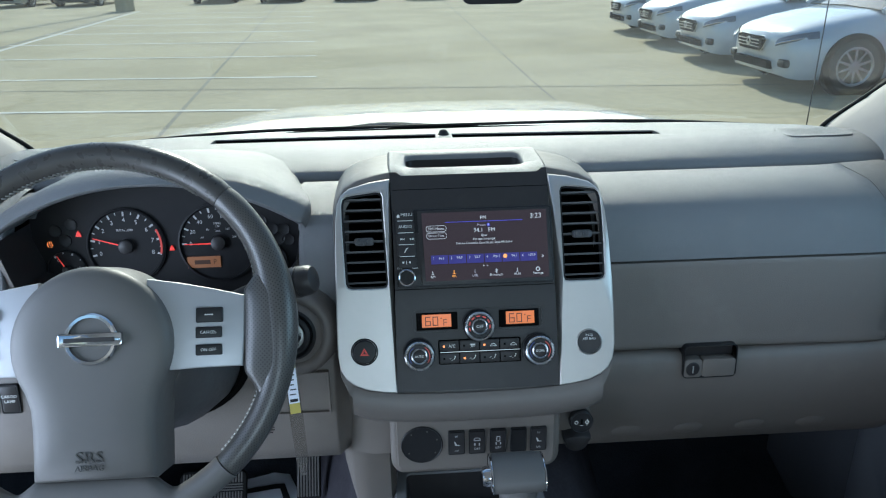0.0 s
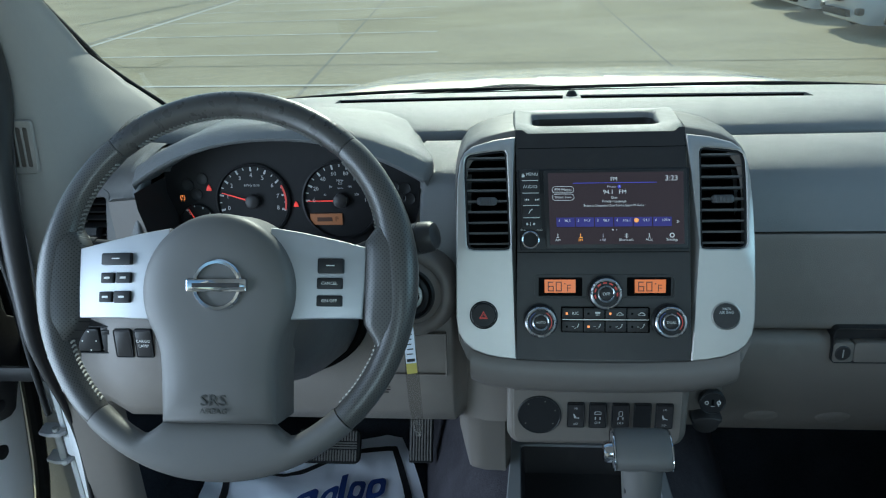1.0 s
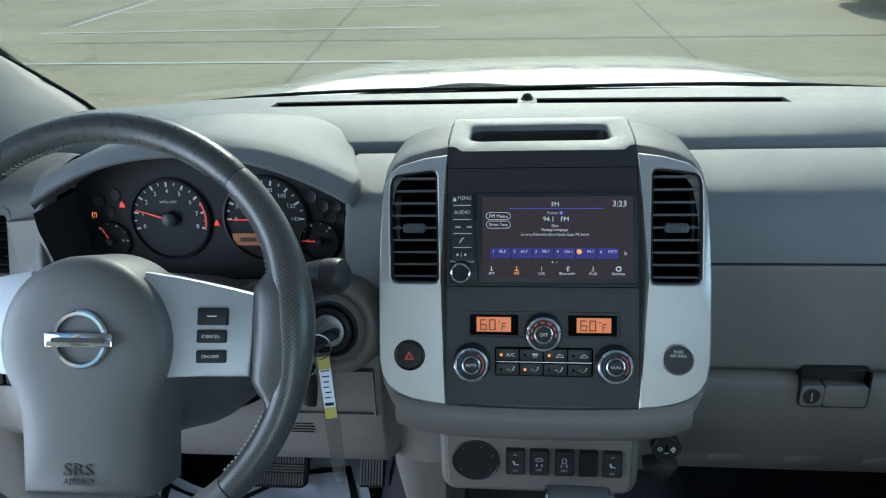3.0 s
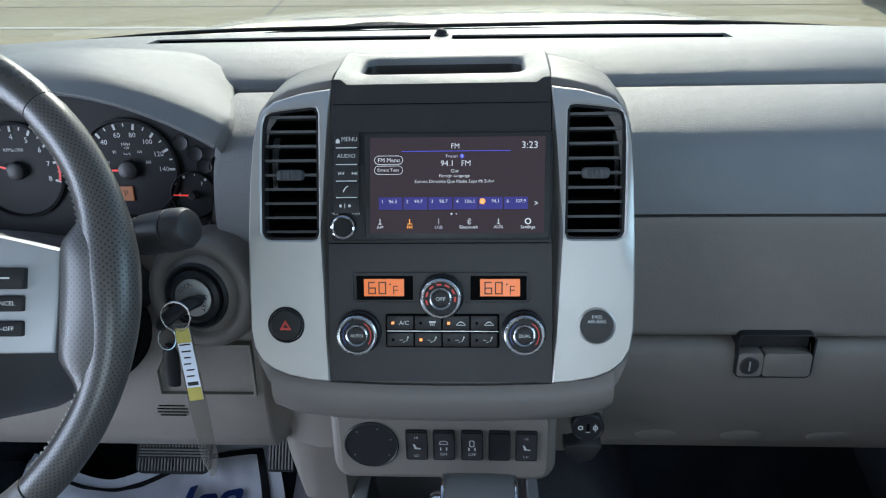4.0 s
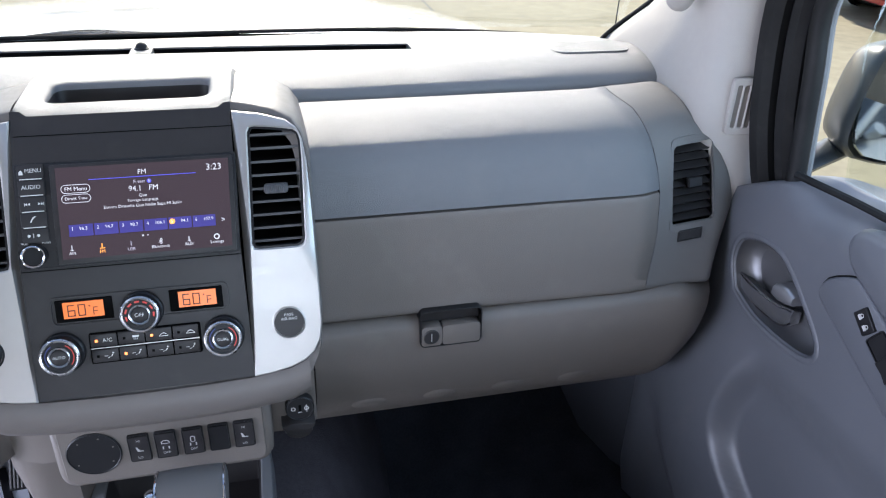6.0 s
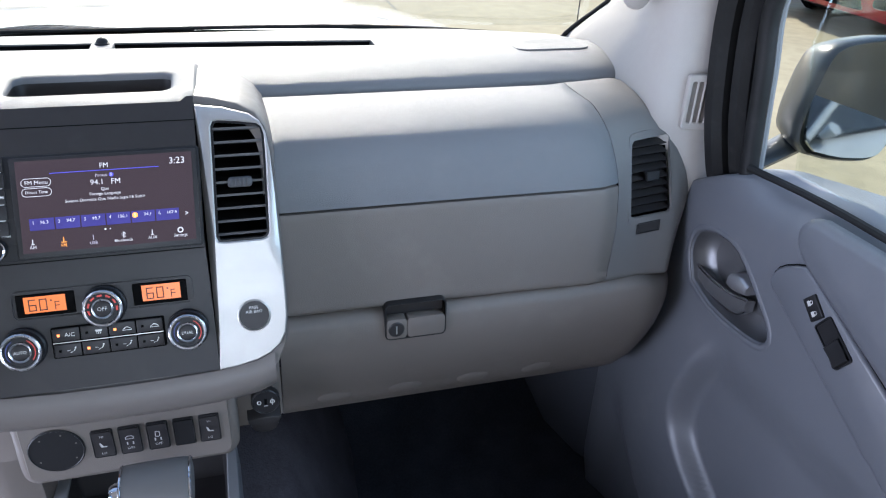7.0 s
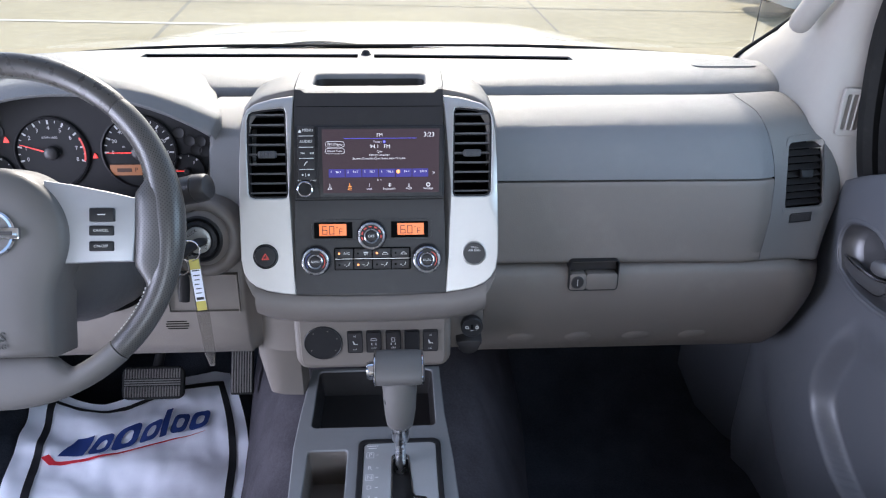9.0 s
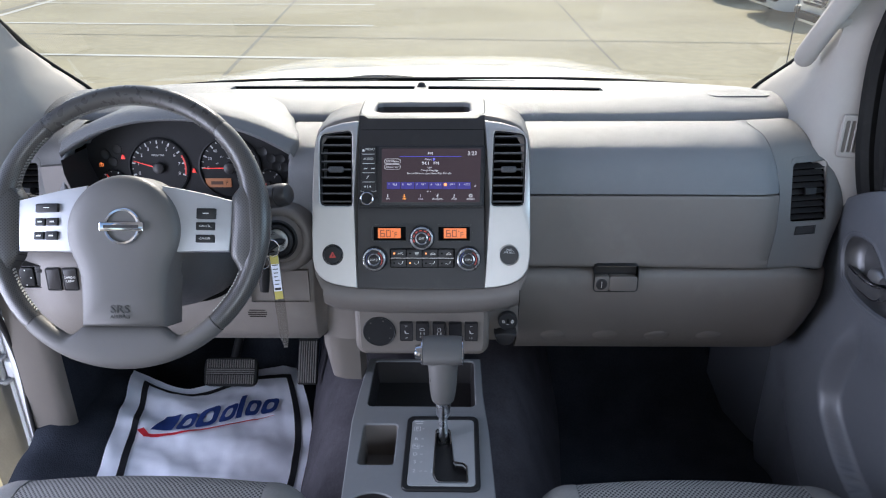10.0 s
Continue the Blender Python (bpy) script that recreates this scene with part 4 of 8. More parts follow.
def bent(p):
    """A point of the stack's front in world metres; the upper half leans further back."""
    q = MS @ Vector(p)
    if p[1] > 0.085:
        k = 1 + 0.060 * ((p[1] - 0.085) / 0.134) ** 1.35
        q = Vector((q.x * (1 + 0.9 * (k - 1)), -0.573 + (q.y + 0.573) * k, 1.515 + (q.z - 1.515) * k))
    return q


def eased(d):
    """The outline drawn in by d, more so along its upper shoulders."""
    return [(x * (1 - 0.25 * d / 0.18), y - d * min(1.0, max(0.15, (y - 0.12) / 0.06))) if y > 0.10 else (x * (1 - 0.25 * d / 0.18), y + 0.2 * d) for x, y in OUT]


rings = [[bent((x * 0.95, y + 0.03 if y < 0 else y - 0.004, -0.006)) for x, y in eased(0.020)]]
rings += [[bent((x, y, w)) for x, y in eased(d)] for d, w in ((0.014, -0.001), (0.0118, -0.003), (0.0095, -0.0075), (0.0068, -0.0135), (0.0040, -0.021), (0.0018, -0.028), (0.0, -0.035))]
rings += [[p + Vector((0, dy, dz)) for p in rings[-1]] for dy, dz in ((0.04, -0.0005), (0.08, -0.005), (0.14, -0.020))]
bm = B()
loft(bm, rings, closed=False)
part("surround", bm, M_STACK, stack, angle=60)
# rolled chin below the silver trims
bm = B()
CH = [(-0.160, -0.056), (-0.14, -0.064), (-0.10, -0.069), (-0.05, -0.071), (0.0, -0.0715), (0.05, -0.071), (0.10, -0.069), (0.14, -0.064), (0.160, -0.056)]
loft(bm, [[(x, y + 0.013, 0.0) for x, y in CH], [(x, y + 0.007, 0.0022) for x, y in CH], [(x, y - 0.001, 0.0028) for x, y in CH], [(x, y - 0.010, 0.0015) for x, y in CH], [(x, y - 0.018, -0.003) for x, y in CH], [(x, y - 0.025, -0.011) for x, y in CH], [(x, y - 0.029, -0.024) for x, y in CH], [(x, y - 0.029, -0.06) for x, y in CH]], closed=False, M=MS)
part_s("chin", bm, M_STACK, stack, angle=70)


def silver(side):
    o = [(0.1035, -0.0542), (0.122, -0.0525), (0.142, -0.0485), (0.1565, -0.0425), (0.167, -0.034), (0.1735, -0.022), (0.1765, -0.004), (0.1768, 0.03), (0.1758, 0.08), (0.1735, 0.13), (0.1705, 0.165), (0.1665, 0.186), (0.1605, 0.1975), (0.150, 0.2050), (0.125, 0.2120), (0.099, 0.2155)]
    h = [(0.1135, 0.0850), (0.1155, 0.0800), (0.1205, 0.0790), (0.1585, 0.0790), (0.1640, 0.0810), (0.1665, 0.0860), (0.1664, 0.130), (0.1658, 0.165), (0.1648, 0.184), (0.1625, 0.1915), (0.1575, 0.1950), (0.140, 0.1975), (0.1205, 0.1995), (0.1155, 0.1985), (0.1135, 0.1940)]
    if side < 0:
        o = [(-x, y) for x, y in reversed(o)]
        h = [(-x + 0.0035, y) for x, y in reversed(h)]
    bm = B()
    plate(bm, o, [h], -0.012, 0.0045, MS, 0.0014)
    part_s("side_trim", bm, M_SILVER, stack, "satin silver side trim")
    root = thing("centre_air_vent", "black louvred air vent in the silver trim", "air vent", MS @ Vector((side * 0.139, 0.14, 0)), group="centre air vents")
    bm = B()
    pocket(bm, h, 0.002, -0.035, MS)
    part_s("cavity", bm, M_CAVITY, root)
    bm = B()
    plate(bm, inset(h, -0.0002), [inset(h, 0.0022)], -0.012, 0.0025, MS)
    part_s("bezel", bm, M_BLACK, root)
    x0, x1 = min(p[0] for p in h) + 0.001, max(p[0] for p in h) - 0.001
    for k in range(9):
        bm = B()
        v = 0.0865 + 0.0131 * k
        loft(bm, [[(x, v - 0.0013, -0.002), (x, v + 0.0011, -0.001), (x, v - 0.0004, -0.020), (x, v - 0.0022, -0.020)] for x in spread(x0, x1, 3)], M=MS)
        part_s("slat", bm, M_SLAT, root)
    bm = B()
    c = (x0 + x1) / 2
    box(bm, c - 0.012, c + 0.012, 0.1335, 0.1435, -0.006, 0.006, 0.0022, MS, 0.003)
    for k in range(5):
        box(bm, c - 0.009 + 0.004 * k, c - 0.0075 + 0.004 * k, 0.1345, 0.1425, 0.004, 0.0068, 0.0004, MS)
    part_s("tab", bm, M_SLAT, root)


silver(-1)
silver(1)
# top cap with an open tray
tray_h = rr(-0.0815, 0.0800, 0.1495, 0.2085, 0.013, 4)


def cap_z(y):
    """Height of the cap: a rounded front lip, level, then falling to the shelf."""
    return 1.3372 + 0.0035 * min(1.0, max(0.0, (y - 0.15) / 0.055)) - 0.0050 * max(0.0, (0.150 - y) / 0.04) ** 1.6 - 0.013 * max(0.0, (y - 0.20) / 0.07) ** 1.5


bm = B()
cap_o = [(-0.1065, 0.124), (-0.0995, 0.1195), (-0.0935, 0.1155), (-0.0900, 0.1125), (0.0, 0.1105), (0.0905, 0.1125), (0.0940, 0.1155), (0.1000, 0.1195), (0.1070, 0.124)]
cap_o += [(0.1070, 0.15), (0.1070, 0.18), (0.1070, 0.21), (0.1070, 0.25), (0.1065, 0.285), (-0.1065, 0.285), (-0.1065, 0.25), (-0.1065, 0.21), (-0.1065, 0.18), (-0.1065, 0.15)]
plate(bm, cap_o, [tray_h], -0.032, 0.0, None, 0.003)
for v in bm.verts:
    v.co.z += cap_z(v.co.y) + 0.0042 * min(1.0, max(0.0, (abs(v.co.x) - 0.088) / 0.012))
part("top_cap", bm, M_DASH, stack, "sunlit grey cap with an open tray", angle=50)
bm = B()
pocket(bm, tray_h, 1.332, 1.309, None, 0.003)
part("tray_liner", bm, M_PANEL, stack, "dark tray liner")
# black middle panel
rows = []
for v, u in ((-0.054, 0.1035), (0.0, 0.1030), (0.06, 0.1022), (0.085, 0.1017), (0.11, 0.1010), (0.14, 0.1002), (0.17, 0.0994), (0.20, 0.0986), (0.219, 0.0982)):
    rows.append([(-u, v, -0.01), (-u, v, 0.0025), (-0.084, v, 0.0025), (0.086, v, 0.0025), (u, v, 0.0025), (u, v, -0.01)])
bm = B()
loft(bm, rows, closed=False, M=MS)
for x0, x1, x2 in ((-0.0982, -0.0900, -0.0840), (0.0982, 0.0920, 0.0860)):
    cap(bm, [(x0, 0.219), (x2, 0.219), (x1, 0.2235), (x0, 0.2235)], 0.0025, MS)
part_s("middle_panel", bm, M_PANEL, stack, "matt charcoal centre panel")
bm = B()
bar(bm, -0.0965, 0.0995, 0.2010, 0.2018, 0.0029, MS)
part_s("panel_joint", bm, M_CAVITY, stack)
bm = B()
bar(bm, -0.1015, 0.1025, 0.0755, 0.0765, 0.0029, MS)
part_s("panel_joint", bm, M_CAVITY, stack)

# ---- Radio head unit ----
M_SCREEN = material("lit_lcd_screen", (0.012, 0.010, 0.012), 0.12, emit=(0.048, 0.032, 0.040), emit_strength=0.55, var=0.12, scale=9)
M_SCRTXT = material("white_screen_text", (0.35, 0.35, 0.35), 0.4, emit=(0.85, 0.83, 0.9), emit_strength=0.36)
M_SCRDIM = material("grey_screen_text", (0.3, 0.3, 0.3), 0.4, emit=(0.35, 0.30, 0.40), emit_strength=0.55)
M_SCRBLUE = material("blue_screen_tile", (0.03, 0.03, 0.12), 0.2, emit=(0.040, 0.032, 0.17), emit_strength=0.6, var=0.3, scale=30)
M_SCRLINE = material("bright_blue_screen_line", (0.05, 0.05, 0.3), 0.2, emit=(0.10, 0.10, 0.55), emit_strength=0.5)
M_SCRORANGE = material("orange_screen_icon", (0.5, 0.2, 0.03), 0.3, emit=(0.9, 0.33, 0.06), emit_strength=0.9)
radio = thing("radio_head_unit", "black touchscreen radio lit with a station display", "car radio", MS @ Vector((0, 0.127, 0)))
bm = B()
prism(bm, rr(-0.0985, 0.1015, 0.0785, 0.1765, 0.003), -0.005, 0.0045, MS, 0.001)
part_s("bezel", bm, M_BLACK, radio)
bm = B()
prism(bm, rr(-0.0675, 0.0985, 0.0810, 0.1745, 0.002), 0.003, 0.0052, MS, 0.0004)
part_s("screen_frame", bm, M_PANEL, radio)
bm = B()
bar(bm, -0.0625, 0.0945, 0.0855, 0.1715, 0.0056, MS)
screen = part_s("screen", bm, M_SCREEN, radio, "dim purple-brown lit touchscreen")
ZT = 0.0062
bm = B()
write(bm, "FM", 0.0066, MS, 0.0144, 0.1634, ZT)
write(bm, "3:23", 0.0088, MS, 0.0808, 0.1637, ZT)
write(bm, "94.1   FM", 0.0072, MS, 0.0150, 0.1480, ZT)
write(bm, "Foreign Language", 0.0040, MS, 0.0140, 0.1371, ZT)
write(bm, "Que", 0.0042, MS, 0.0141, 0.1415, ZT)
write(bm, "Sonora Dinamita Que Nadie Sepa Mi Sufrir", 0.0041, MS, 0.0139, 0.1321, ZT)
write(bm, "5", 0.0036, MS, 0.0205, 0.1545, ZT)
write(bm, "FM Menu", 0.0053, MS, -0.0454, 0.1513, ZT)
write(bm, "Direct Tune", 0.0040, MS, -0.0457, 0.1425, ZT)
for u, s in zip((-0.0415, -0.0184, 0.0042, 0.0280, 0.0510, 0.0733), ("96.3", "94.7", "98.7", "106.1", "94.1", "107.9")):
    write(bm, s, 0.0044, MS, u, 0.1141, ZT)
for u, s in ((-0.0533, "AM"), (0.0270, "Bluetooth"), (0.0538, "AUX"), (0.0802, "Settings")):
    write(bm, s, 0.0042, MS, u, 0.0908, ZT)
write(bm, ">", 0.0075, MS, 0.0873, 0.1118, ZT, stretch=0.8)
for u in (-0.0533, 0.0538):
    bar(bm, u - 0.0004, u + 0.0004, 0.0935, 0.0985, ZT, MS)
    bar(bm, u - 0.0016, u + 0.0016, 0.0935, 0.0941, ZT, MS)
loft(bm, [[(x, y, ZT) for x, y in circle(0.0802, 0.0960, 0.0029, 14)], [(x, y, ZT) for x, y in circle(0.0802, 0.0960, 0.0018, 14)]], caps=False, M=MS)
loft(bm, [[(x, y, ZT) for x, y in ((0.0250, 0.0945), (0.0290, 0.0972), (0.0270, 0.0988), (0.0270, 0.0930), (0.0290, 0.0945), (0.0250, 0.0972))], [(x + 0.0006, y, ZT) for x, y in ((0.0250, 0.0945), (0.0290, 0.0972), (0.0270, 0.0988), (0.0270, 0.0930), (0.0290, 0.0945), (0.0250, 0.0972))]], closed=False, M=MS)
cap(bm, circle(0.0115, 0.1029, 0.0009, 10), ZT, MS)
part_s("white_writing", bm, M_SCRTXT, screen)
for x0, x1, y0, y1 in ((-0.0585, -0.0325, 0.1475, 0.1555), (-0.0585, -0.0325, 0.1385, 0.1465)):
    o = rr(x0, x1, y0, y1, 0.004, 5)
    bm = B()
    loft(bm, [[(x, y, ZT) for x, y in o], [(x, y, ZT) for x, y in inset(o, 0.0005)]], caps=False, M=MS)
    part_s("button_outline", bm, M_SCRTXT, screen)
bm = B()
write(bm, "Preset", 0.0042, MS, 0.0115, 0.1545, ZT)
write(bm, "USB", 0.0042, MS, 0.0, 0.0906, ZT)
bar(bm, -0.0003, 0.0003, 0.0935, 0.0985, ZT, MS)
cap(bm, circle(0.0160, 0.1029, 0.0007, 10), ZT, MS)
part_s("dim_writing", bm, M_SCRDIM, screen)
for k in range(6):
    bm = B()
    u = -0.0545 + 0.0226 * k
    bar(bm, u, u + 0.0215, 0.1068, 0.1180, 0.0059, MS)
    tile = part_s("preset_tile", bm, M_SCRBLUE, screen)
    bm = B()
    write(bm, str(k + 1), 0.0044, MS, u + 0.0034, 0.1141, ZT)
    part_s("number", bm, M_SCRTXT, tile)
bm = B()
bar(bm, -0.0336, 0.0638, 0.1588, 0.1595, ZT, MS)
cap(bm, circle(0.0205, 0.1545, 0.0021, 12), 0.0059, MS)
part_s("blue_line", bm, M_SCRLINE, screen)
bm = B()
write(bm, "FM", 0.0042, MS, -0.0264, 0.0906, ZT)
bar(bm, -0.0268, -0.0260, 0.0935, 0.0985, ZT, MS)
bar(bm, -0.0285, -0.0239, 0.0935, 0.0942, ZT, MS)
part_s("orange_source_mark", bm, M_SCRORANGE, screen)
bm = B()
cap(bm, circle(-0.0545 + 0.0226 * 4 + 0.0034, 0.1141, 0.0027, 14), 0.00605, MS)
part_s("orange_preset_dot", bm, M_SCRORANGE, screen)
# key column
for k, s in enumerate(("MENU", "AUDIO", "|<<  >>|", "", "*/)")):
    bm = B()
    v0 = 0.1625 - 0.0149 * (k - 1)
    prism(bm, rr(-0.0955, -0.0725, v0 - 0.0140, v0 - 0.0008, 0.001, 2), 0.003, 0.0054, MS, 0.0005)
    key = part_s("key", bm, M_PANEL, radio)
    bm = B()
    if s in ("MENU", "AUDIO"):
        write(bm, s, 0.0053, MS, -0.0830 + (0.0018 if k == 0 else -0.001), v0 - 0.0070, 0.0058)
        if k == 0:
            cap(bm, [(-0.0935, 0.167), (-0.0900, 0.167), (-0.0900, 0.1695), (-0.0917, 0.1715), (-0.0935, 0.1695)], 0.0058, MS)
    elif k == 2:
        for u in (-0.0905, -0.0790):
            back = u < -0.085
            for d in (0.0, 0.0024):
                cap(bm, [(u + d + 0.002, v0 - 0.0062), (u + d, v0 - 0.0076), (u + d + 0.002, v0 - 0.0090)] if back else [(u + d, v0 - 0.0090), (u + d + 0.002, v0 - 0.0076), (u + d, v0 - 0.0062)], 0.0058, MS)
            bar(bm, u - 0.0006 if back else u + 0.0044, u if back else u + 0.0050, v0 - 0.0090, v0 - 0.0062, 0.0058, MS)
    elif k == 3:
        loft(bm, [[(-0.0875 + 0.005 * t, v0 - 0.0095 + 0.0055 * t + 0.0018 * math.sin(3.1 * t), 0.0058), (-0.0866 + 0.005 * t, v0 - 0.0099 + 0.0055 * t + 0.0012 * math.sin(3.1 * t), 0.0058)] for t in (0, 0.25, 0.5, 0.75, 1)], closed=False, M=MS)
    else:
        cap(bm, circle(-0.0895, v0 - 0.0072, 0.0014, 10), 0.0058, MS)
        cap(bm, circle(-0.0812, v0 - 0.0072, 0.0014, 10), 0.0058, MS)
        bar(bm, -0.0858, -0.0852, v0 - 0.0095, v0 - 0.005, 0.0058, MS)
    part_s("mark", bm, M_MARK, key)
    if k:
        bm = B()
        bar(bm, -0.0935, -0.0742, v0 + 0.0000, v0 + 0.0008, 0.0056, MS)
        part_s("key_line", bm, M_MARK, radio)
bm = B()
lathe(bm, [(0.0108, 0.004), (0.0108, 0.012), (0.0102, 0.0128), (0.0092, 0.0128), (0.0086, 0.0115), (0.0005, 0.011)], MS @ Matrix.Translation((-0.0862, 0.0916, 0)), 32)
vol = part_s("volume_knob", bm, M_BLACK, radio)
bm = B()
lathe(bm, [(0.0106, 0.0124), (0.0107, 0.0135), (0.0098, 0.0140), (0.0088, 0.0134), (0.0087, 0.0122)], MS @ Matrix.Translation((-0.0862, 0.0916, 0)), 32)
part_s("rim", bm, M_CHROME, vol, "thin chrome ring")
bm = B()
write(bm, "VOL", 0.0032, MS, -0.0945, 0.1032, 0.0048)
write(bm, "PUSH", 0.0032, MS, -0.0755, 0.1032, 0.0048)
part_s("small_writing", bm, M_MARK, radio)

# ---- Climate controls ----
climate = thing("climate_control_panel", "charcoal climate panel with amber displays and chrome dials", "climate control", MS @ Vector((0, 0.015, 0)))
bm = B()
plate(bm, rr(-0.0815, 0.0855, 0.0195, 0.0490, 0.006), [rr(-0.0795, 0.0835, 0.0215, 0.0470, 0.005)], -0.002, 0.0042, MS)
part("window_rim", bm, M_PANEL, climate)
for x0, x1, l0, l1 in ((-0.0765, -0.0245, -0.0695, -0.0325), (0.0285, 0.0795, 0.0372, 0.0735)):
    bm = B()
    box(bm, x0, x1, 0.0235, 0.0455, 0.0, 0.0040, 0.0008, MS)
    w = part("display_window", bm, M_CAVITY, climate)
    bm = B()
    bar(bm, l0, l1, 0.0272, 0.0432, 0.0043, MS)
    d = part("display", bm, M_LCD, w, "amber backlit temperature display")
    bm = B()

    def seg7(bm, u, v, w_, h_, segs, t=0.0011):
        s = {"a": (0, h_, w_, h_ + t), "d": (0, 0, w_, t), "g": (0, h_ / 2, w_, h_ / 2 + t), "f": (-t / 2, h_ / 2, t / 2, h_ + t), "e": (-t / 2, 0, t / 2, h_ / 2 + t), "b": (w_ - t / 2, h_ / 2, w_ + t / 2, h_ + t), "c": (w_ - t / 2, 0, w_ + t / 2, h_ / 2 + t)}
        for q in segs:
            a, b_, c, e = s[q]
            bar(bm, u + a, u + c, v + b_, v + e, 0.0046 + 0.00002 * ord(q) / 100, MS)
    o = l0 + 0.0045
    seg7(bm, o, 0.0290, 0.0060, 0.0105, "acdefg")
    seg7(bm, o + 0.0095, 0.0290, 0.0060, 0.0105, "abcdef")
    seg7(bm, o + 0.0230, 0.0290, 0.0040, 0.0070, "aefg", 0.0009)
    bar(bm, o + 0.0190, o + 0.0205, 0.0375, 0.0390, 0.0046, MS)
    part("digits", bm, M_LCDINK, d)


def dial_knob(u, v, r, word, fan=False):
    m = MS @ Matrix.Translation((u, v, 0))
    bm = B()
    lathe(bm, [(r * 1.14, 0.002), (r * 1.14, 0.008), (r * 1.05, 0.0095), (r * 1.05, 0.0165), (r * 0.98, 0.0185), (r * 0.55, 0.0185), (0.0005, 0.0185)], m, 48)
    k = part("fan_dial" if fan else "temperature_dial", bm, M_BLACK, climate)
    bm = B()
    lathe(bm, [(r * 1.03, 0.0175), (r * 1.03, 0.0192), (r * 0.96, 0.0204), (r * 0.88, 0.0200), (r * 0.84, 0.0188), (r * 0.84, 0.0180)], m, 48)
    part("chrome_ring", bm, M_RING, k, "chrome ring")
    bm = B()
    lathe(bm, [(r * 0.56, 0.0180), (r * 0.56, 0.0205), (r * 0.50, 0.0212), (r * 0.46, 0.0205), (r * 0.46, 0.0185)], m, 36)
    part("chrome_ring", bm, M_RING, k, "chrome ring")
    bm = B()
    lathe(bm, [(r * 0.45, 0.0180), (r * 0.45, 0.0200), (r * 0.40, 0.0206), (0.0004, 0.0206)], m, 30)
    part("button", bm, M_PANEL, k)
    bm = B()
    write(bm, word, 0.0052 if len(word) < 4 else 0.0042, m, 0, 0, 0.0209)
    part("writing", bm, M_MARK, k)
    bm = B()
    if fan:
        for i in range(7):
            a0, a1 = 205 - 33 * i, 205 - 33 * i - 20
            bm2 = B()
            loft(bm2, [[(x, y, 0.0189) for x, y in arc(0, 0, r * 0.78, r * 0.78, a0, a1, 4)], [(x, y, 0.0189) for x, y in arc(0, 0, r * 0.68, r * 0.68, a0, a1, 4)]], closed=False, M=m)
            part("scale_mark", bm2, M_REDPAINT, k)
    else:
        for a0, a1, mm in ((60, -40, M_REDPAINT), (120, 220, M_BLUEPAINT)):
            bm2 = B()
            loft(bm2, [[(x, y, 0.0189) for x, y in arc(0, 0, r * 0.75, r * 0.75, a0, a1, 8)], [(x, y, 0.0189) for x, y in arc(0, 0, r * 0.70, r * 0.70, a0, a1, 8)]], closed=False, M=m)
            part("scale", bm2, mm, k)
    bm.free()
    return k


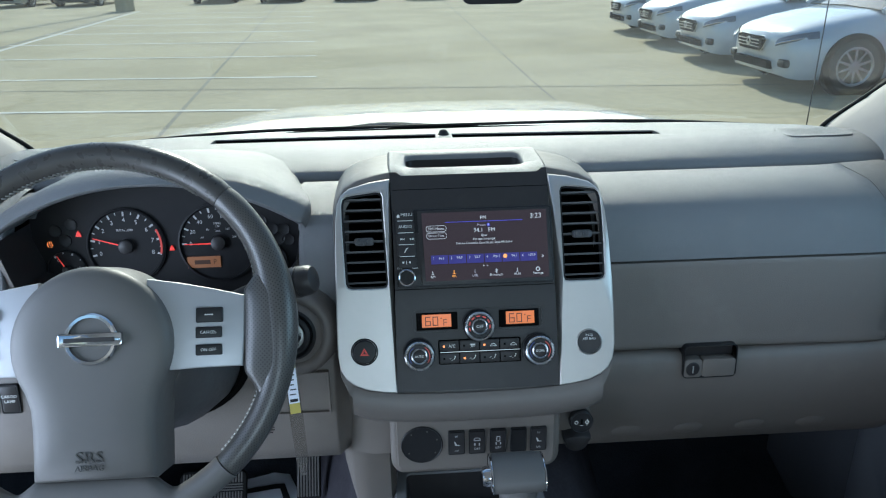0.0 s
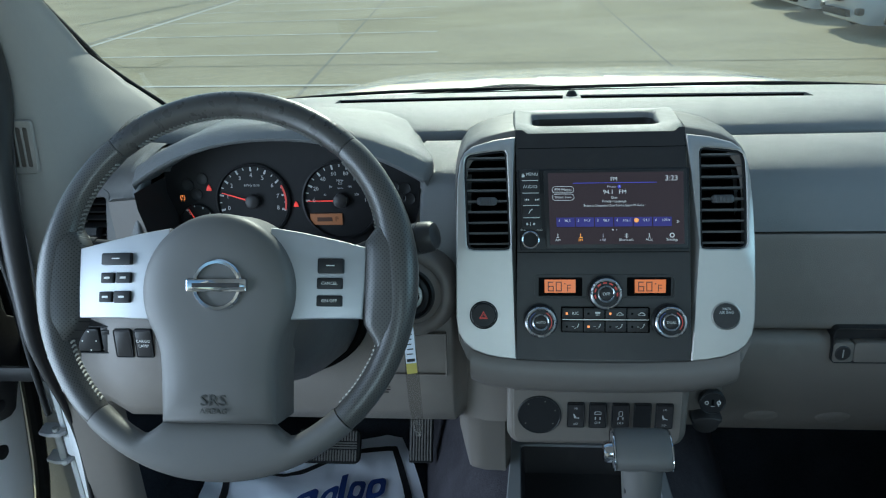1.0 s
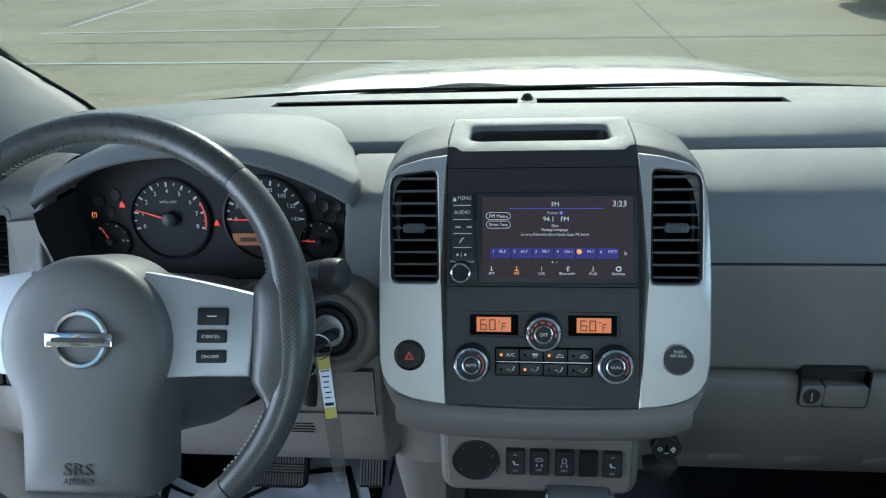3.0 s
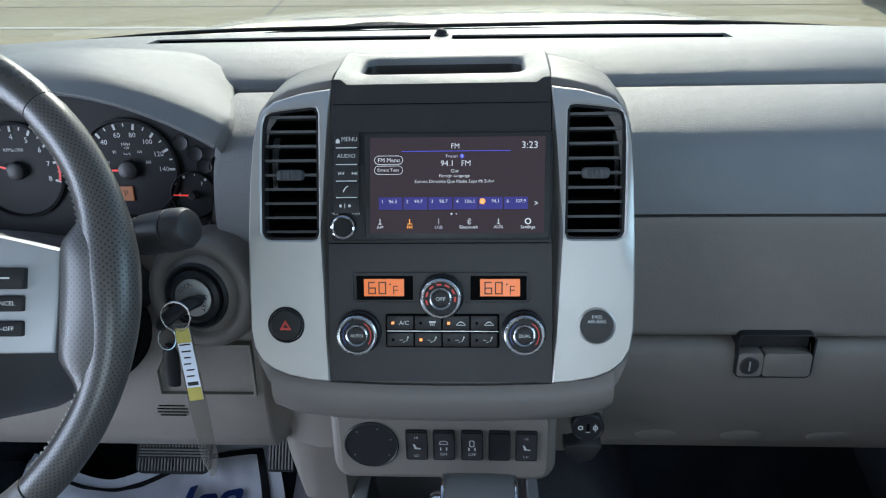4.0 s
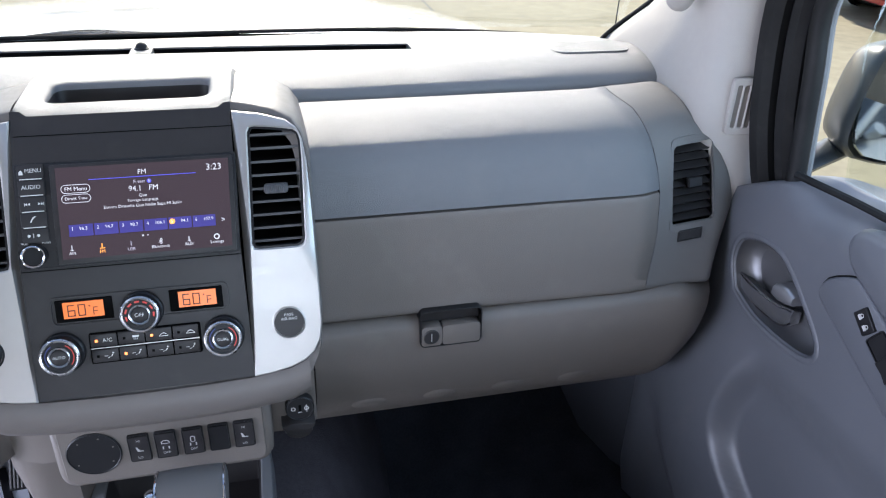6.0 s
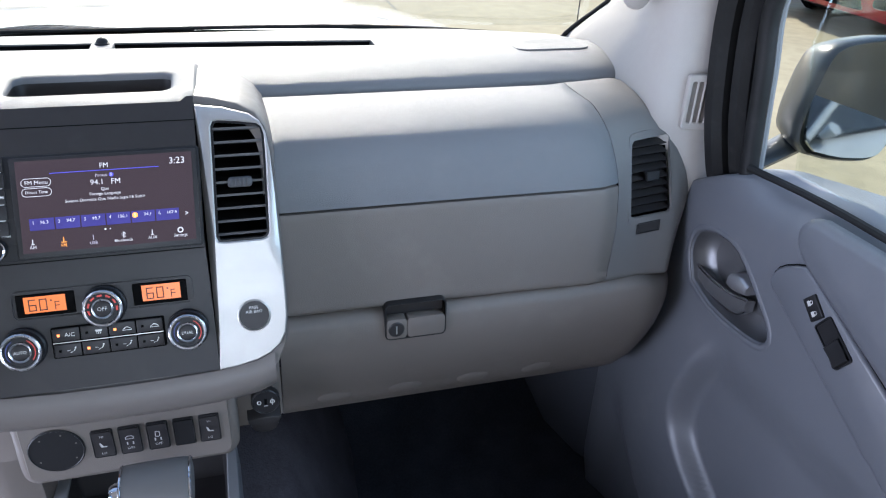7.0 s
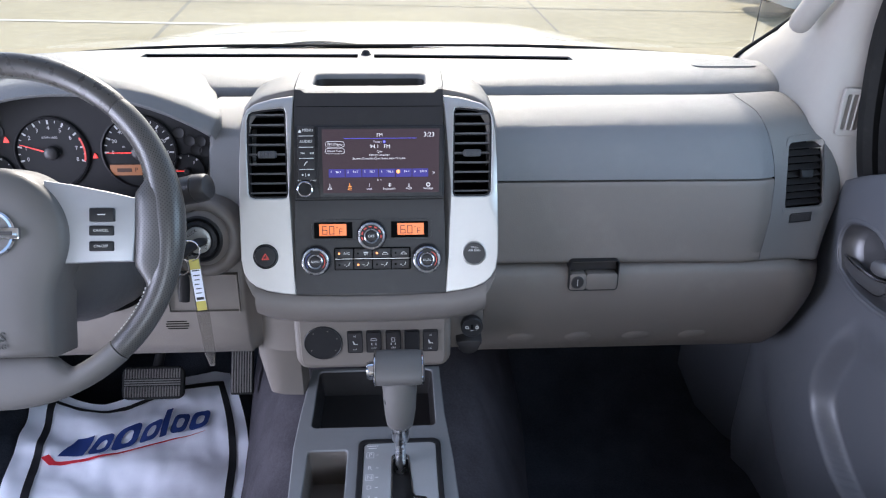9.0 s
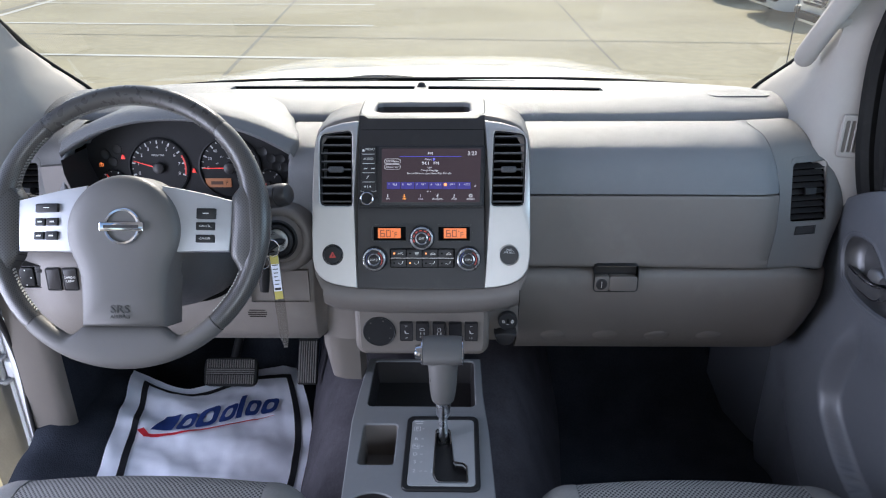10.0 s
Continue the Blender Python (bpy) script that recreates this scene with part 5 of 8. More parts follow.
dial_knob(0.0020, 0.0275, 0.0178, "OFF", True)
dial_knob(-0.0745, -0.0065, 0.0178, "AUTO")
dial_knob(0.0770, -0.0060, 0.0178, "DUAL")
bm = B()
prism(bm, rr(-0.0498, 0.0548, -0.0206, 0.0102, 0.0015, 2), 0.0, 0.0055, MS)
part("button_gap", bm, M_CAVITY, climate)
for row in range(2):
    for k in range(4):
        u0 = -0.0488 + 0.0257 * k
        v0 = -0.0037 if row == 0 else -0.0195
        bm = B()
        prism(bm, rr(u0 + 0.0002, u0 + 0.0246, v0, v0 + 0.0128, 0.001, 2), 0.0, 0.0062, MS, 0.0006)
        btn = part("push_button", bm, M_PANEL, climate)
        lit = (row, k) in ((0, 0), (0, 2), (1, 1))
        bm = B()
        bar(bm, u0 + 0.0045, u0 + 0.0070, v0 + 0.0050, v0 + 0.0075, 0.0066, MS)
        part("indicator", bm, M_AMBER if lit else M_CAVITY, btn)
        bm = B()
        if row == 0 and k == 0:
            write(bm, "A/C", 0.0056, MS, u0 + 0.0160, v0 + 0.0062, 0.0066)
        elif row == 0 and k == 1:
            loft(bm, [[(u0 + 0.012, v0 + 0.0088, 0.0066), (u0 + 0.021, v0 + 0.0088, 0.0066)], [(u0 + 0.013, v0 + 0.0060, 0.0066), (u0 + 0.020, v0 + 0.0060, 0.0066)]], closed=False, M=MS)
            for q in range(3):
                bar(bm, u0 + 0.0137 + 0.0022 * q, u0 + 0.0145 + 0.0022 * q, v0 + 0.0030, v0 + 0.0052, 0.0066, MS)
        elif row == 0:
            loft(bm, [[(u0 + 0.0115 + 0.011 * t, v0 + 0.0045 + 0.0040 * math.sin(3.1 * t), 0.0066), (u0 + 0.0115 + 0.011 * t, v0 + 0.0038 + 0.0034 * math.sin(3.1 * t), 0.0066)] for t in (0, 0.2, 0.4, 0.6, 0.8, 1)], closed=False, M=MS)
            bar(bm, u0 + 0.0115, u0 + 0.0225, v0 + 0.0035, v0 + 0.0043, 0.00665, MS)
        else:
            cap(bm, circle(u0 + 0.0205, v0 + 0.0095, 0.0011, 8), 0.0066, MS)
            loft(bm, [[(u0 + 0.0195, v0 + 0.0080, 0.0066), (u0 + 0.0207, v0 + 0.0082, 0.0066)], [(u0 + 0.0175, v0 + 0.0045, 0.0066), (u0 + 0.0190, v0 + 0.0050, 0.0066)], [(u0 + 0.0140, v0 + 0.0028, 0.0066), (u0 + 0.0142, v0 + 0.0038, 0.0066)]], closed=False, M=MS)
            bar(bm, u0 + 0.0100, u0 + 0.0140, v0 + 0.0058, v0 + 0.0064, 0.00665, MS)
        if row or k:
            bmesh.ops.scale(bm, vec=(0.76, 0.76, 0.76), space=Matrix.Translation(-(MS @ Vector((u0 + 0.0168, v0 + 0.0062, 0.0066)))), verts=bm.verts[:])
        part("symbol", bm, M_MARK, btn)
bm = B()
bar(bm, -0.0485, 0.0535, -0.0054, -0.0044, 0.0069, MS)
part("divider", bm, M_SILVER, climate, "thin silver dividing line")
# hazard switch and airbag lamp
for u, nm, lab in ((-0.1430, "hazard_switch", "round black hazard switch with a red triangle"), (0.1430, "airbag_lamp", "round dark passenger airbag lamp")):
    m = MS @ Matrix.Translation((u, 0, 0))
    root = thing(nm, lab + " in the silver trim", "switch", m.translation)
    bm = B()
    lathe(bm, [(0.0172, 0.003), (0.0172, 0.0052), (0.0158, 0.0060), (0.0154, 0.0052), (0.0153, 0.003)], m, 36)
    part("ring", bm, M_BLACK if u < 0 else M_SILVER, root)
    bm = B()
    lathe(bm, [(0.0153, 0.003), (0.0150, 0.0060), (0.0135, 0.0074), (0.0004, 0.0080)] if u < 0 else [(0.0153, 0.003), (0.0150, 0.0055), (0.0004, 0.0058)], m, 36)
    part("face", bm, M_BLACK if u < 0 else M_PANEL, root)
    bm = B()
    if u < 0:
        for s, mm in ((0.0062, 0), (0.0036, 1)):
            o = [(s * math.cos(radians(a)), s * math.sin(radians(a)) - 0.001) for a in (90, 210, 330)]
            i = [(0.74 * x, 0.74 * y - 0.0002) for x, y in o]
            loft(bm, [[(x, y, 0.0084) for x, y in o], [(x, y, 0.0084) for x, y in i]], caps=False, M=m)
        part("triangle", bm, M_REDPAINT, root, "red warning triangle")
    else:
        write(bm, "PASS", 0.0045, m, 0, 0.0085, 0.0063)
        write(bm, "AIR BAG", 0.0045, m, 0, 0.0042, 0.0063)
        part("writing", bm, M_MARK, root)

# ---- Lower switch panel ----
ML = tilted(0.0, 0.004, 0.994, 2)
lower = thing("lower_switch_panel", "taupe-grey switch panel with rounded corners", "switch panel", (0, 0.02, 0.95))
bm = B()
o = [(-0.1165, 0.06)] + arc(-0.0985, -0.0275, 0.018, 0.021, 180, 270, 6) + arc(0.0955, -0.0275, 0.018, 0.021, 270, 360, 6) + [(0.1135, 0.06)]
prism(bm, o, -0.06, 0.0, ML, 0.008)
part("panel", bm, M_LOWER, lower, angle=60)
bm = B()
o2 = inset(o, 0.0085)
loft(bm, [[(x, min(y, 0.05), 0.0) for x, y in o2], [(x, min(y, 0.05), 0.0022) for x, y in inset(o, 0.0098)], [(x, min(y, 0.05), 0.0022) for x, y in inset(o, 0.0105)]], M=ML)
part("face", bm, M_LOWER, lower)
# side fillers between the stack and the lower panel
for x0, x1 in ((-0.172, -0.112), (0.108, 0.166)):
    bm = B()
    loft(bm, [[(x, 0.040 + 0.012 * (1 if abs(x) > 0.13 and x in (x0, x1) else 0), z) for x in (x0, (x0 + x1) / 2, x1)] for z in (1.09, 1.03, 0.955)], closed=False)
    part("side_filler", bm, M_LOWER, lower)
bm = B()
m = ML @ Matrix.Translation((-0.0745, 0, 0))
lathe(bm, [(0.0282, 0.0), (0.0282, 0.0036), (0.0270, 0.0045), (0.0262, 0.0036), (0.0003, 0.0036)], m, 44)
disc = part("blanking_disc", bm, M_BLACK, lower, "round black blanking cover")
bm = B()
for a in (70, 130, 215, 325, 20):
    cap(bm, circle(0.0215 * math.cos(radians(a)), 0.0215 * math.sin(radians(a)), 0.0011, 8), 0.0039, m)
part("pips", bm, M_STACK, disc)
SW = ((-0.0281, "seat heater switch", ("HI", "LO")), (-0.0006, "stability control off switch", ("", "OFF")), (0.0280, "parking sensor off switch", ("", "OFF")), (0.0555, "blank switch cover", ()), (0.0826, "seat heater switch", ("HI", "LO")))
for u, what, words in SW:
    m = ML @ Matrix.Translation((u, 0.001, 0))
    root = thing("dash_switch", "black " + what + " in the centre panel", "switch", m.translation, group="switches below the climate panel")
    bm = B()
    plate(bm, rr(-0.0112, 0.0112, -0.0185, 0.0185, 0.0025), [rr(-0.0098, 0.0098, -0.017, 0.017, 0.0018)], 0.0, 0.0050, m, 0.0006)
    part("bezel", bm, M_BLACK, root)
    bm = B()
    loft(bm, [[(x, -0.017, 0.0026), (x, -0.0165, 0.0055), (x, 0.0, 0.0038), (x, 0.0165, 0.0062), (x, 0.017, 0.0026)] for x in (-0.0098, 0.0098)])
    bmesh.ops.transform(bm, matrix=m, verts=bm.verts[:])
    part("rocker", bm, M_PANEL if words else M_BLACK, root)
    if words:
        bm = B()
        if words[0]:
            write(bm, words[0], 0.0042, m, 0, 0.011, 0.0064)
            loft(bm, [[(-0.0035, 0.003, 0.0064), (-0.002, 0.003, 0.0064)], [(-0.002, -0.003, 0.0064), (0.0005, -0.002, 0.0064)], [(0.004, -0.0035, 0.0064), (0.004, -0.002, 0.0064)]], closed=False, M=m)
            write(bm, words[1], 0.0042, m, 0, -0.0115, 0.0064)
        else:
            o = rr(-0.0026, 0.0026, 0.0005, 0.0085, 0.0015, 3) if u > 0.01 else [(-0.0045, 0.003), (0.0045, 0.003), (0.0045, 0.0055), (0.0025, 0.0078), (-0.0025, 0.0078), (-0.0045, 0.0055)]
            loft(bm, [[(x, y, 0.0066) for x, y in o], [(x, y, 0.0066) for x, y in inset(o, 0.0009)]], caps=False, M=m)
            for q in (-1, 1):
                bar(bm, q * 0.003 - 0.0007, q * 0.003 + 0.0007, -0.0045, -0.0005, 0.0066, m)
            write(bm, words[1], 0.0046, m, 0, -0.0095, 0.0064)
        part("marks", bm, M_WHITEGLOW, root)
# usb outlet and power socket cap
m = tilted(0.1460, 0.0240, 1.0040, 4)
usb = thing("usb_outlet", "round black outlet with white symbols", "power outlet", m.translation)
bm = B()
lathe(bm, [(0.0165, -0.004), (0.0165, 0.005), (0.0150, 0.0065), (0.0142, 0.0055), (0.0003, 0.0055)], m, 36)
part("body", bm, M_BLACK, usb)
bm = B()
for u in (-0.0075, 0.0075):
    loft(bm, [[(x, y, 0.0060) for x, y in circle(u, 0, 0.0027, 12)], [(x, y, 0.0060) for x, y in circle(u, 0, 0.0017, 12)]], caps=False, M=m)
bar(bm, 0.0072, 0.0078, -0.005, 0.005, 0.0062, m)
bar(bm, -0.0022, 0.0022, -0.0055, -0.0047, 0.0060, m)
part("symbols", bm, M_MARK, usb)
bm = B()
box(bm, -0.0015, 0.0015, -0.0045, 0.0045, 0.003, 0.0058, 0, m)
part("port", bm, M_CAVITY, usb)
m = tilted(0.1430, 0.028, 0.9680, -8)
bm = B()
prism(bm, arc(0, -0.002, 0.0165, 0.0155, 180, 360, 12) + [(0.0195, 0.003), (0.0195, 0.008)] + arc(0, 0.006, 0.0165, 0.0045, 0, 180, 8)[1:-1] + [(-0.0195, 0.008), (-0.0195, 0.003)], -0.015, 0.004, m, 0.003)
solo("power_socket_cap", bm, M_PANEL, "dark grey flip cap of a power socket", "socket cap")


# ---- Steering wheel and column ----
MW = tilted(-0.4014, -0.1485, 1.2449, 28.7) @ Matrix.Diagonal((1.036, 1.036, 1.036, 1.0))
MH = MW @ Matrix.Translation((0.0045, 0, 0.018)) @ pose(0, 0, 0, 5.5, 0, 0)
CV = 0.0085
wheel = thing("steering_wheel", "dark grey leather steering wheel with silver spokes", "steering wheel", MW.translation)


def rim_arc(a0, a1, n, fat=0.0):
    """Ring points and radii of a piece of the rim; the grips are thicker near the spokes."""
    pts, rs = [], []
    for i in range(n + 1):
        a = a0 + (a1 - a0) * i / n
        k = sum(math.exp(-(((a - c + 180) % 360 - 180) / 17) ** 2) for c in (5, 175))
        rad = 0.1790 - 0.0045 * k
        pts.append((0.001 + rad * math.cos(radians(a)), CV + rad * math.sin(radians(a)), 0.0))
        rs.append(0.0136 + 0.0056 * k + fat)
    return pts, rs


def rim_piece(a0, a1, n, squash=1.0):
    bm = B()
    pts, rs = rim_arc(a0, a1, n)
    rings = []
    low = a1 - a0 < 90 and a0 > 200
    for i, (p, r) in enumerate(zip(pts, rs)):
        a = radians(a0 + (a1 - a0) * i / n)
        e = 0.0008 if i in (0, n) else 0
        rings.append([(p[0] + (r - e) * math.cos(t) * math.cos(a), p[1] + (r - e) * math.cos(t) * math.sin(a), (r - e) * 0.95 * math.sin(t)) for t in [2 * math.pi * k / 18 for k in range(18)]])
        if low:
            # the lower spoke flows out of the rim
            d = abs(math.degrees(a) - 270)
            k = min(1.0, max(0.0, (d - 20.5) / 6.5))
            k = k * k * (3 - 2 * k)
            ro = 0.1790 + r
            ri = 0.1335 / math.cos(radians(min(d, 40))) * (1 - k) + (0.1790 - r) * k
            w, c = (ro - ri) / 2, (ro + ri) / 2
            e = 1 - 0.25 * (1 - k)
            rings[-1] = [(0.001 + (c + (w - 0.0) * math.copysign(abs(math.cos(t)) ** e, math.cos(t))) * math.cos(a), CV + (c + w * math.copysign(abs(math.cos(t)) ** e, math.cos(t))) * math.sin(a), r * 0.95 * math.copysign(abs(math.sin(t)) ** e, math.sin(t))) for t in [2 * math.pi * k2 / 18 for k2 in range(18)]]
    loft(bm, rings, M=MW)
    uv = bm.loops.layers.uv.new("UVMap")
    where = {}
    bm.verts.ensure_lookup_table()
    for i in range(n + 1):
        for k in range(18):
            where[bm.verts[i * 18 + k]] = (0.1775 * radians(a0 + (a1 - a0) * i / n), 0.017 * 2 * math.pi * k / 18)
    for f in bm.faces:
        vs = [where[q.vert][1] for q in f.loops]
        for q in f.loops:
            u_, v_ = where[q.vert]
            q[uv].uv = (u_, v_ + (0.017 * 2 * math.pi if max(vs) - v_ > 0.06 else 0))
    return bm


part("rim_top", rim_piece(47.6, 130.4, 26), M_LEATHER, wheel)
M_PERF = bpy.data.materials.new("perforated_leather")
M_PERF.use_nodes = True
nt = M_PERF.node_tree
pb = nt.nodes["Principled BSDF"]
tcn = nt.nodes.new("ShaderNodeTexCoord")
sx = nt.nodes.new("ShaderNodeSeparateXYZ")
nt.links.new(tcn.outputs["UV"], sx.inputs[0])
waves = []
for axis in (0, 1):
    turn = nt.nodes.new("ShaderNodeMath")
    turn.operation, turn.inputs[1].default_value = 'MULTIPLY', 2 * math.pi / 0.0042
    nt.links.new(sx.outputs[axis], turn.inputs[0])
    wave = nt.nodes.new("ShaderNodeMath")
    wave.operation = 'COSINE'
    nt.links.new(turn.outputs[0], wave.inputs[0])
    waves.append(wave)
dots = nt.nodes.new("ShaderNodeMath")
dots.operation = 'MULTIPLY'
nt.links.new(waves[0].outputs[0], dots.inputs[0])
nt.links.new(waves[1].outputs[0], dots.inputs[1])
pores = nt.nodes.new("ShaderNodeMapRange")
pores.inputs[1].default_value, pores.inputs[2].default_value = -1.0, 0.0
nt.links.new(dots.outputs[0], pores.inputs[0])
vr = nt.nodes.new("ShaderNodeValToRGB")
vr.color_ramp.elements[0].position, vr.color_ramp.elements[1].position = 0.30, 0.50
vr.color_ramp.elements[0].color, vr.color_ramp.elements[1].color = (0.010, 0.010, 0.010, 1), (0.068, 0.065, 0.062, 1)
nt.links.new(pores.outputs[0], vr.inputs[0])
nt.links.new(vr.outputs[0], pb.inputs["Base Color"])
vb = nt.nodes.new("ShaderNodeBump")
vb.inputs["Strength"].default_value, vb.inputs["Distance"].default_value = 0.5, 0.001
nt.links.new(vr.outputs[0], vb.inputs["Height"])
nt.links.new(vb.outputs[0], pb.inputs["Normal"])
pb.inputs["Roughness"].default_value = 0.33
part("grip", rim_piece(-46.6, 47.4, 30), M_PERF, wheel, "perforated leather grip")
part("grip", rim_piece(130.6, 226.6, 30), M_PERF, wheel, "perforated leather grip")
part("rim_bottom", rim_piece(226.9, 313.1, 44), M_PAD, wheel, "smooth grey plastic lower rim")
# thread along the inside of the grips
M_SEAM = material("shiny_grey_thread", (0.20, 0.195, 0.185), 0.35, var=0.2, scale=40)
for a0, a1 in ((55, 125), (-44, -8), (12, 46), (134, 168), (190, 225)):
    bm = B()
    n = int(abs(a1 - a0) / 1.55)
    for i in range(n):
        a = a0 + (a1 - a0) * i / n
        p, r = rim_arc(a, a + 0.01, 1)
        r = r[0]
        ca, sa = math.cos(radians(a + 0.5)), math.sin(radians(a + 0.5))
        q = [(p[0][0] - ca * r * math.cos(t) * 1.03, p[0][1] - sa * r * math.cos(t) * 1.03, r * 0.98 * math.sin(t)) for t in (radians(-7), radians(6), radians(19))]
        q[2] = (q[2][0] - sa * 0.0022, q[2][1] + ca * 0.0022, q[2][2])
        tube(bm, q, 0.00105, 5, M=MW)
    # Lower arcs take a paler thread colour for the sun on them
    part("stitching", bm, M_STITCH if a1 < 0 or a0 > 180 else M_SEAM, wheel)
# spokes
def dished(bm):
    """Lays a spoke's geometry on the wheel: its inner end stands higher than its outer end."""
    for v in bm.verts:
        x, y, z = v.co
        t = min(1.1, max(0.0, (abs(x) - 0.05) / 0.0925))
        v.co = MW @ Vector((x + 0.005 * (1 - t) + (0.0022 if x > 0 else -0.0018) * t, y + 0.0008, z + 0.022 - 0.0145 * t))
    return bm


M_SPOKE = material("satin_silver_spoke_paint", (0.43, 0.435, 0.45), 0.48, metal=0.5, var=0.04, grain=0.05, grain_scale=1500)
for s in (-1, 1):
    o = [(0.066, -0.030), (0.100, -0.0285), (0.1395, -0.0285), (0.1415, 0.0), (0.1425, 0.040), (0.110, 0.0475), (0.080, 0.0535), (0.050, 0.0580), (0.05, 0.0)]
    if s < 0:
        o = [(-x, y) for x, y in reversed(o)]
    bm = B()
    dished(prism(bm, o, -0.016, 0.003, None, 0.0022))
    sp = part("spoke", bm, M_SPOKE, wheel, "satin silver spoke cover")
    keys = ((-0.1165, -0.0860, 0.0230, 0.0345), (-0.1170, -0.1035, 0.0052, 0.0155), (-0.1015, -0.0860, 0.0052, 0.0155), (-0.1180, -0.1045, -0.0135, -0.0030), (-0.1030, -0.0860, -0.0140, -0.0025)) if s < 0 else ((0.0970, 0.1220, 0.0142, 0.0285), (0.0962, 0.1208, -0.0005, 0.0100), (0.0962, 0.1208, -0.0170, -0.0067))
    for i, (x0, x1, y0, y1) in enumerate(keys):
        bm = B()
        dished(box(bm, x0, x1, y0, y1, 0.001, 0.0065 if i else 0.008, 0.0012))
        k = part("button", bm, M_BLACK, sp)
        bm = B()
        xm, ym = (x0 + x1) / 2, (y0 + y1) / 2
        if s > 0 and i:
            write(bm, "CANCEL" if i == 1 else "ON-OFF", 0.0040, Matrix(), xm, ym, 0.0069)
        elif i == 0:
            bar(bm, xm - 0.004, xm + 0.004, ym - 0.0003, ym + 0.0007, 0.0084, Matrix())
        else:
            bar(bm, xm - 0.003, xm + 0.003, ym - 0.001, ym + 0.001, 0.0069, Matrix())
        part("mark", dished(bm), M_MARK, k)
# grips' leather lobes that wrap to the spokes
for s in (-1, 1):
    bm = B()
    rings = []
    for v in spread(-0.066, 0.080, 22):
        xr = 0.001 + math.sqrt(0.1750 ** 2 - (v - CV) ** 2)
        away = min(1.0, max(0.0, v - 0.0425, -0.030 - v) / 0.030)
        xi = 0.1425 + (xr - 0.0095 - 0.1425) * (away * away * (3 - 2 * away))
        ang = math.degrees(math.atan2(v - CV, xr))
        top = 0.95 * (0.0136 + 0.0056 * math.exp(-((ang - 5) / 17) ** 2)) - 0.0006 - 0.004 * away
        rings.append([(s * x, v, z) for x, z in ((xi, -0.012), (xi, 0.0075 - 0.004 * away), (xi + 0.0025, 0.0105 - 0.004 * away), (xi + (xr - xi) * 0.35, 0.6 * top + 0.4 * (0.0112 - 0.004 * away)), (xi + (xr - xi) * 0.7, 0.9 * top + 0.1 * 0.0112), (xr, top), (xr, -0.012))])
    loft(bm, rings)
    uv = bm.loops.layers.uv.new("UVMap")
    for f in bm.faces:
        for q in f.loops:
            q[uv].uv = (q.vert.co.y, q.vert.co.x)
    bmesh.ops.transform(bm, matrix=MW, verts=bm.verts[:])
    part("thumb_rest", bm, M_PERF, wheel, angle=80)
# airbag cover
o = arc(0.0015, -0.002, 0.0745, 0.0745, -26, 206, 40) + [(-0.0600, -0.045), (-0.0555, -0.060), (-0.0540, -0.080), (-0.0535, -0.1270), (0.0585, -0.1270), (0.0590, -0.080), (0.0605, -0.060), (0.0640, -0.045)]
bm = B()
rings = [(o, -0.045), (o, 0.006), (inset(o, 0.0012), 0.0105), (inset(o, 0.004), 0.0140), (inset(o, 0.010), 0.0175), (inset(o, 0.022), 0.0205), (inset(o, 0.036), 0.0215)]
loft(bm, [[(x, y, z) for x, y in p] for p, z in rings], M=MH)
pad = part("airbag_cover", bm, M_PAD, wheel, "smooth grey airbag cover", angle=60)
bm = B()
write(bm, "SRS", 0.0150, MH, 0.002, -0.1030, 0.0218, stretch=1.15)
write(bm, "AIRBAG", 0.0072, MH, 0.002, -0.1128, 0.0216, stretch=1.05)
bmesh.ops.solidify(bm, geom=bm.faces[:], thickness=0.0008)
part("embossed_writing", bm, M_LEATHER, pad)
emblem = thing("wheel_emblem", "chrome ring emblem crossed by a plain bar", "emblem", MH @ Vector((0.006, 0.005, 0.022)))
ME = MH @ Matrix.Translation((0.0065, 0.005, 0.0215)) @ Matrix.Diagonal((0.95, 0.95, 1.0, 1.0))
bm = B()
lathe(bm, [(0.0250, -0.001), (0.0256, 0.0018), (0.0240, 0.0036), (0.0212, 0.0034), (0.0203, 0.0012), (0.0205, -0.001)], ME, 48)
part("ring", bm, M_CHROME, emblem)
bm = B()
box(bm, -0.0305, 0.0305, -0.0064, 0.0064, -0.001, 0.0052, 0.0016, ME)
crossbar = part("crossbar", bm, M_CHROME, emblem)
bm = B()
bar(bm, -0.0240, 0.0240, -0.0021, 0.0021, 0.0056, ME)
part("plain_bar", bm, M_PANEL, crossbar)
column = thing("steering_column", "dark grey plastic steering column shroud", "steering column", (-0.388, 0.0, 1.18))
bm = B()
ax = Vector((0, math.cos(radians(28.7)), -math.sin(radians(28.7))))
rings = []
for d, w, h, off in ((-0.005, 0.050, 0.055, -0.005), (0.015, 0.078, 0.075, -0.012), (0.085, 0.088, 0.083, -0.020), (0.165, 0.092, 0.086, -0.022), (0.235, 0.092, 0.080, -0.016), (0.295, 0.09, 0.06, 0.0)):
    c = Vector((-0.395, -0.1485, 1.2449)) + ax * d + Vector((0, 0, off))
    rings.append([(c.x + w * math.cos(t) * (1 if abs(math.cos(t)) < 0.8 else 0.97), c.y + h * math.sin(t) * 0.46, c.z + h * math.sin(t) * 0.887) for t in [2 * math.pi * k / 26 for k in range(26)]])
M_COLUMN = material("charcoal_column_plastic", (0.070, 0.068, 0.068), 0.5, grain=0.15, grain_scale=1300, var=0.06)
loft(bm, rings)
